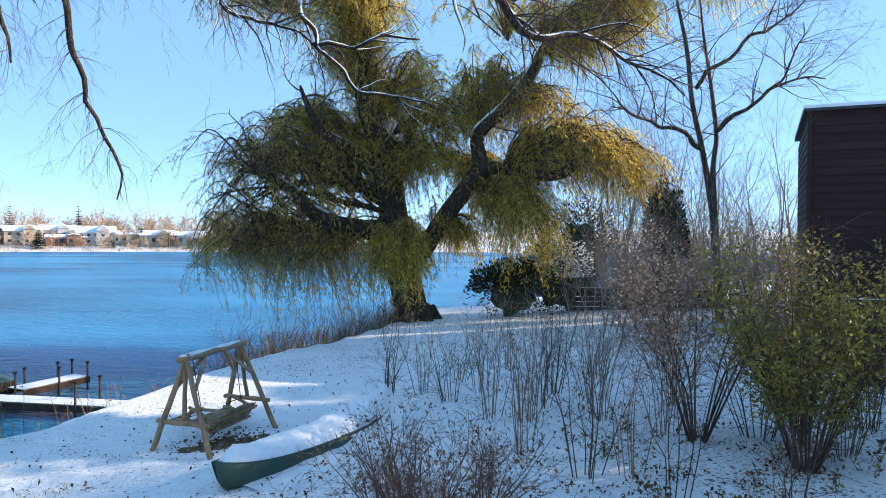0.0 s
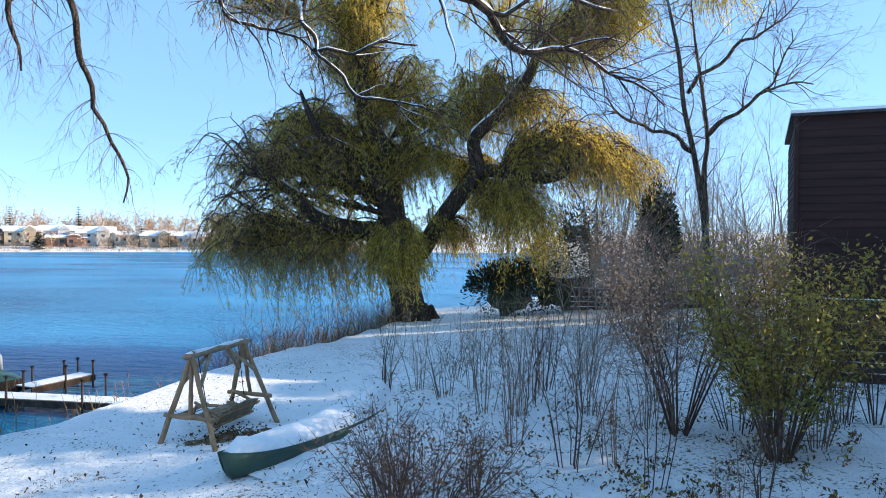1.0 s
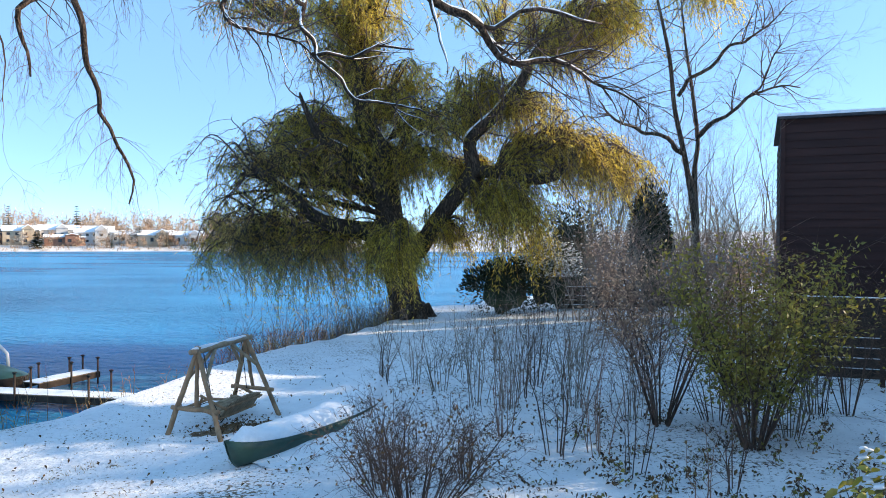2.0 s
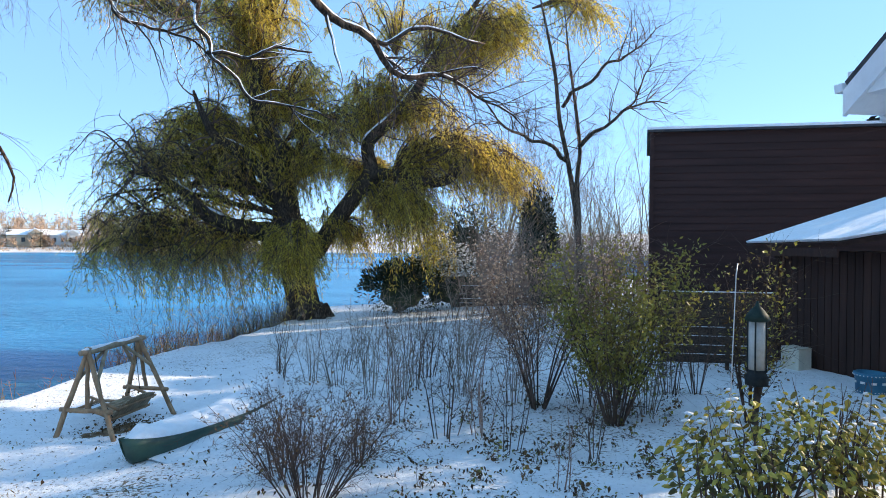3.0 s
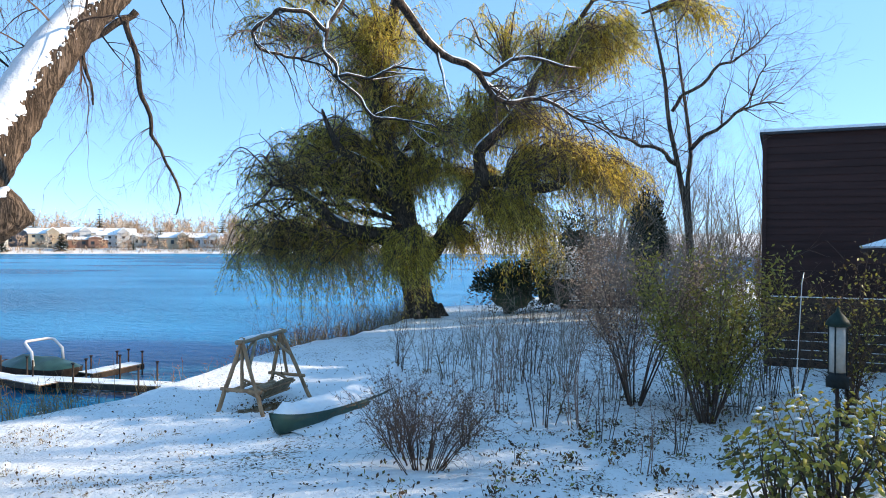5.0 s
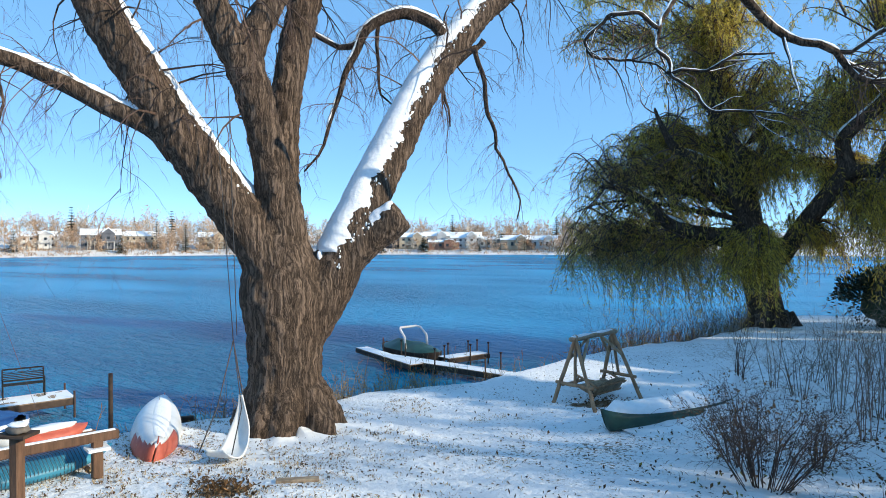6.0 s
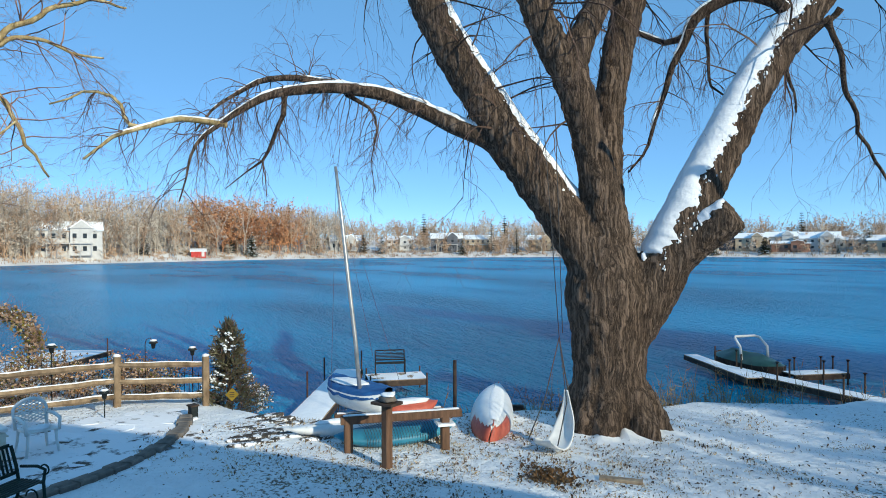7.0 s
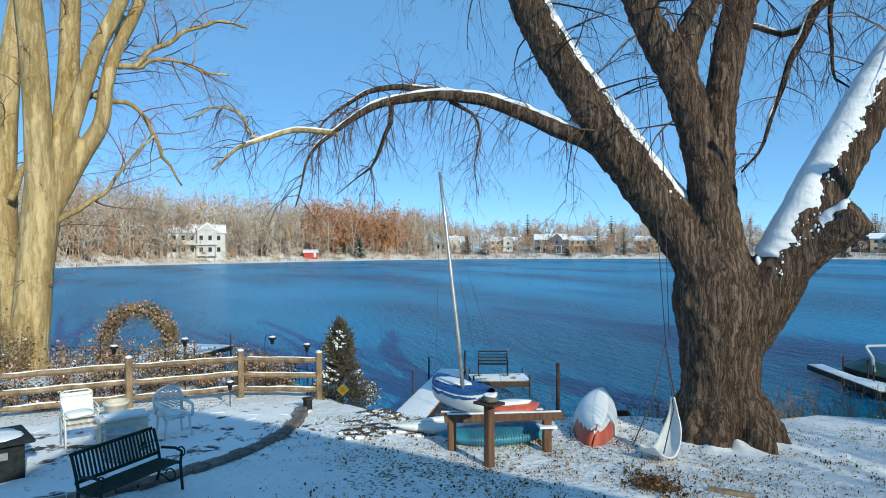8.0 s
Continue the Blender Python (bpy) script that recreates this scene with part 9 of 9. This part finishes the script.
_W, _T, _D, _B = M["far_white"], M["far_tan"], M["far_dark"], M["far_brick"]
for _row in (
    (21.5, 24, 13, 9, 4.4, _W, 2.2, False, 4, 1), (24.0, 22, 15, 9, 4.6, _T, 2.4, True, 4, 1), (26.4, 30, 11, 8, 4.0, _W, 2.2, False, 3, 1), (28.4, 26, 16, 10, 5.4, _W, 3.0, True, 5, 2),
    (30.4, 22, 16, 7, 3.6, _B, 1.2, False, 4, 1), (31.0, 34, 14, 9, 5.6, _W, 2.4, False, 5, 1), (33.2, 26, 14, 9, 5.8, _T, 2.4, False, 4, 2), (35.2, 30, 14, 9, 5.0, _D, 2.2, False, 4, 1), (36.6, 26, 12, 9, 5.2, _W, 2.4, True, 3, 2),
    (40.0, 28, 15, 9, 5.4, _T, 2.2, False, 5, 2), (46.0, 30, 16, 9, 5.4, _W, 2.2, False, 5, 2), (50.2, 30, 14, 9, 5.6, _T, 2.4, True, 5, 2), (55.8, 34, 15, 9, 5.6, _T, 2.4, False, 5, 2), (58.6, 30, 17, 10, 6.4, _D, 3.0, True, 5, 2),
    (62.8, 32, 15, 9, 5.6, _W, 2.2, False, 5, 2), (67.6, 30, 16, 10, 5.2, _W, 3.2, False, 5, 1)):
    far_house(_row[0], _row[1] - 5, _row[2], _row[3], _row[4] * 1.06, _row[5], rise=_row[6], cross=_row[7] or int(_row[0] * 10) % 3 > 0, windows=_row[8], storeys=_row[9], porch=_row[9] == 2 and _row[0] > 50,
              label={id(_T): "tan lakeside house with a snowy roof on the far shore", id(_D): "dark slate lakeside house with white trim and snow", id(_B): "low red-brick terrace building on the far shore"}.get(id(_row[5]), ""))
far_house(89.3, 15, 22, 11, 9.5, M["far_white"], 3.5, True, 6, 2, porch=True, label="large pale hillside house among bare trees")
far_house(93.6, 34, 14, 9, 7.0, M["far_tan"], 3.0, False, 4, 2, label="pale yellow house half hidden by trees")
far_house(16.0, 22, 14, 9, 5.0, M["far_white"], 2.0, False, 5, 1)
_x, _y, _z = far_place(79.9, 9)
_t = thing("boathouse", "small red boathouse with a snowy roof at the water", "shed", at=(_x, _y, _z), rz=80)
_b = Build()
_b.box((0, 0, 1.0), (6.0, 4.0, 3.0))
part("wall", _b, material("boathouse_red", (0.42, 0.035, 0.03), (0.58, 0.07, 0.06), 0.6, 0.7, 0.0), _t, "bright red wall")
_b = Build()
slab(_b, [(-3.5, -2.5, 2.7), (3.5, -2.5, 2.7), (3.5, 2.5, 3.7), (-3.5, 2.5, 3.7)], 0.4)
part("roof", _b, M["snow"], _t)
_b = Build()
_b.box((1.9, -2.05, 1.2), (1.2, 0.1, 2.1))
part("door", _b, M["far_white"], _t)


def far_tree(b, x, y, z, h, rn, leafy=0.0, lv=None):
    """A bare tree seen far off: trunk, limbs and a haze of twigs."""
    tr = 0.004 * h + 0.05
    b.tube([(x, y, z - 1), (x + rn.gauss(0, 0.2), y, z + h * 0.35), (x + rn.gauss(0, 0.6), y + rn.gauss(0, 0.6), z + h * 0.75)], [tr, tr * 0.75, 0.08], 5, cap=False)
    w = h * rn.uniform(0.32, 0.50)
    for _ in range(8 if h < 10 else 12):
        a = rn.uniform(0, 2 * math.pi)
        s = z + h * rn.uniform(0.10, 0.55)
        up = rn.uniform(0.30, 1.0)
        out = w * rn.uniform(0.45, 1.0) * math.sqrt(max(0.05, 1 - ((up - 0.58) / 0.44) ** 2))
        e = Vector((x + math.cos(a) * out, y + math.sin(a) * out, z + h * up))
        q = Vector((x, y, min(s, e.z - 0.05 * h)))
        m = q.lerp(e, 0.5) + Vector((0, 0, h * 0.03))
        b.tube([q, m, e], [0.08, 0.06, 0.02], 3, cap=False)
        for _k in range(13):
            c = m.lerp(e, rn.uniform(-0.1, 1.0))
            d = (unit(rn) + Vector((math.cos(a) * 0.35, math.sin(a) * 0.35, 0.15))).normalized()
            (lv if lv is not None and rn.random() < leafy else b).leaf(c, d, unit(rn), rn.uniform(0.8, 2.0), rn.uniform(0.14, 0.30) if rn.random() > leafy else 0.7)


_rn = random.Random(202)
_w1, _w2, _w3 = Build(), Build(), Build()
_n = 0
while _n < 1000:
    _bear = _rn.uniform(8, 104) if _n < 760 else _rn.uniform(68, 104)
    hill = _bear > 68
    _near = 8 if _bear > 69 else 48
    _bey = _near + abs(_rn.gauss(0, 34)) if _rn.random() < 0.8 else _rn.uniform(12, 30)
    if not hill and _rn.random() < 0.25:
        continue
    _x, _y, _z = far_place(_bear, _bey)
    _h = (_rn.uniform(9, 16) + 3 * (_bear > 42)) * (1 + 0.45 * noise.noise(Vector((_bear * 0.9, 2, 0)))) if not hill else _rn.uniform(14, 27)
    _f = noise.noise(Vector((_bear * 0.25, 0, 3)))
    _k = _rn.random()
    if 71 < _bear < 80 and _k < 0.5:
        far_tree(_w3, _x, _y, _z, _h, _rn, 0.6, _w3)
    elif _k < (0.62 if hill else 0.22):
        far_tree(_w2, _x, _y, _z, _h, _rn)
    else:
        far_tree(_w1, _x, _y, _z, _h, _rn)
    _n += 1
for _i in range(560):
    # young growth before the houses and under the hill's trees
    _bear = _rn.uniform(8, 104)
    _x, _y, _z = far_place(_bear, _rn.uniform(5, 44))
    far_tree(_w2 if _rn.random() < (0.45 if _bear > 68 else 0.15) else _w1, _x, _y, _z, _rn.uniform(4, 10), _rn)
tagged(part("far_woods", _w1, M["bark_far"]), "brown bare woods along the far shore", "woods", kind="stuff")
tagged(part("far_woods", _w2, M["bark_frost"]), "frosted pale bare trees on the far hillside", "woods", kind="stuff")
tagged(part("far_woods", _w3, M["bark_rust"]), "rust-leaved oaks on the far shore", "woods", kind="stuff")
for _bear, _bey, _h, _r, _s in ((36.0, 6, 9, 3.4, 0.3), (32.2, 8, 8.5, 4.2, 0.2), (27.2, 9, 5, 1.6, 0.2), (23.2, 10, 9.5, 1.3, 0.0), (20.4, 40, 15, 4, 0.1), (34.0, 70, 16, 3.5, 0.0), (75.6, 8, 12, 4.6, 0.7), (77.4, 16, 17, 4.5, 0.0),
                                (57.2, 8, 9, 3.4, 0.3), (52.4, 10, 14, 3.2, 0.1), (53.4, 44, 19, 4, 0.0), (66.0, 14, 11, 3.2, 0.1), (44.0, 14, 12, 3.4, 0.1), (42.5, 40, 16, 3.6, 0.0), (79.0, 18, 14, 3.6, 0.1), (98.5, 20, 15, 4.0, 0.1), (38.2, 10, 8, 3.0, 0.2), (14.0, 12, 11, 4, 0.2), (48.3, 16, 13, 3.4, 0.2), (54.6, 20, 16, 3.4, 0.1), (60.6, 46, 20, 4.2, 0.0), (64.4, 12, 10, 3.2, 0.4), (70.2, 24, 16, 4.0, 0.2), (72.4, 40, 22, 4.5, 0.1), (84.0, 14, 12, 3.6, 0.5), (45.2, 44, 19, 4.0, 0.0), (39.0, 52, 18, 4.0, 0.0), (25.2, 14, 11, 3.4, 0.4), (29.6, 48, 17, 3.8, 0.1)):
    conifer("spruce_tree", "snow-dusted conifer on the far shore" if _s else "dark conifer on the far shore", far_place(_bear, _bey), _h, _r, int(_bear * 10), _s, 13, 12, "conifer", fine=0.10)
_b = Build()
for _i in range(1500):
    _bear, _bey = _rn.uniform(8, 104), _rn.uniform(1.5, 26)
    _x, _y, _z = far_place(_bear, _bey)
    _c = Vector((_x, _y, _z))
    for _k in range(9):
        _b.leaf(_c + Vector((_rn.gauss(0, 0.9), _rn.gauss(0, 0.9), -0.1)), (unit(_rn) * 0.5 + Vector((0, 0, 1))).normalized(), unit(_rn), _rn.uniform(0.6, 1.9), 0.22)
tagged(part("shore_brush", _b, M["bark_far"]), "tan brush and dry grass along the far shore", "brush", kind="stuff")


# ---- siding boards, piece by piece ----
def lap_siding(parent, p, q, z0, z1, course, mat, name="siding_board", out=None, top=None, thick=0.022):
    """Lapped boards along a wall from p to q (local), each tilted out at its foot; top(z): how far along a board may run."""
    p, q = Vector((*p, 0)), Vector((*q, 0))
    e = (q - p).normalized()
    n = Vector((e.y, -e.x, 0)) if out is None else Vector((*out, 0))
    L = (q - p).length
    for k in range(int((z1 - z0) / course)):
        z = z0 + k * course
        a, c = (0.0, L) if top is None else top(z + course)
        if c - a < 0.1:
            continue
        b = Build()
        lo, hi = n * thick, n * 0.004
        b.add([p + e * a + lo + Vector((0, 0, z - 0.012)), p + e * c + lo + Vector((0, 0, z - 0.012)), p + e * c + hi + Vector((0, 0, z + course)), p + e * a + hi + Vector((0, 0, z + course)),
               p + e * a + Vector((0, 0, z - 0.012)), p + e * c + Vector((0, 0, z - 0.012))], [(0, 1, 2, 3), (4, 5, 1, 0), (0, 3, 4), (1, 5, 2)])
        part(name, b, mat, parent)


lap_siding(white_house, (0.03, -0.13), (0.03, -WH_W), 0.0, WH_EAVE + WH_W / 2 * WH_PITCH - 0.2, 0.235, M["white_paint"], out=(-1, 0),
           top=lambda z: (0.0, WH_W - 0.13) if z < WH_EAVE else ((z - WH_EAVE) / WH_PITCH, WH_W - 0.2 - (z - WH_EAVE) / WH_PITCH))
lap_siding(barn, tuple(BARN_A.xy + BARN_K.xy * 0.1), tuple(BARN_C.xy), -0.2, BARN_H - 0.06, 0.30, M["barn"], out=tuple(BARN_N.xy), thick=0.032)
_e = Vector((3.4, 6.9))
lap_siding(barn, tuple(_e), (0.06, 0.12), -0.2, BARN_H - 0.06, 0.30, M["barn"], out=(-0.9, 0.44), thick=0.032)
for _i in range(34):
    _b = Build()
    _u = (_i + 0.5) / 34
    _b.box((-0.03 + 0.5 * _u, -8.5 * _u, 1.6), (0.035, 0.225, 3.9), rz=3.4)
    part("siding_board", _b, M["shed"], shed)
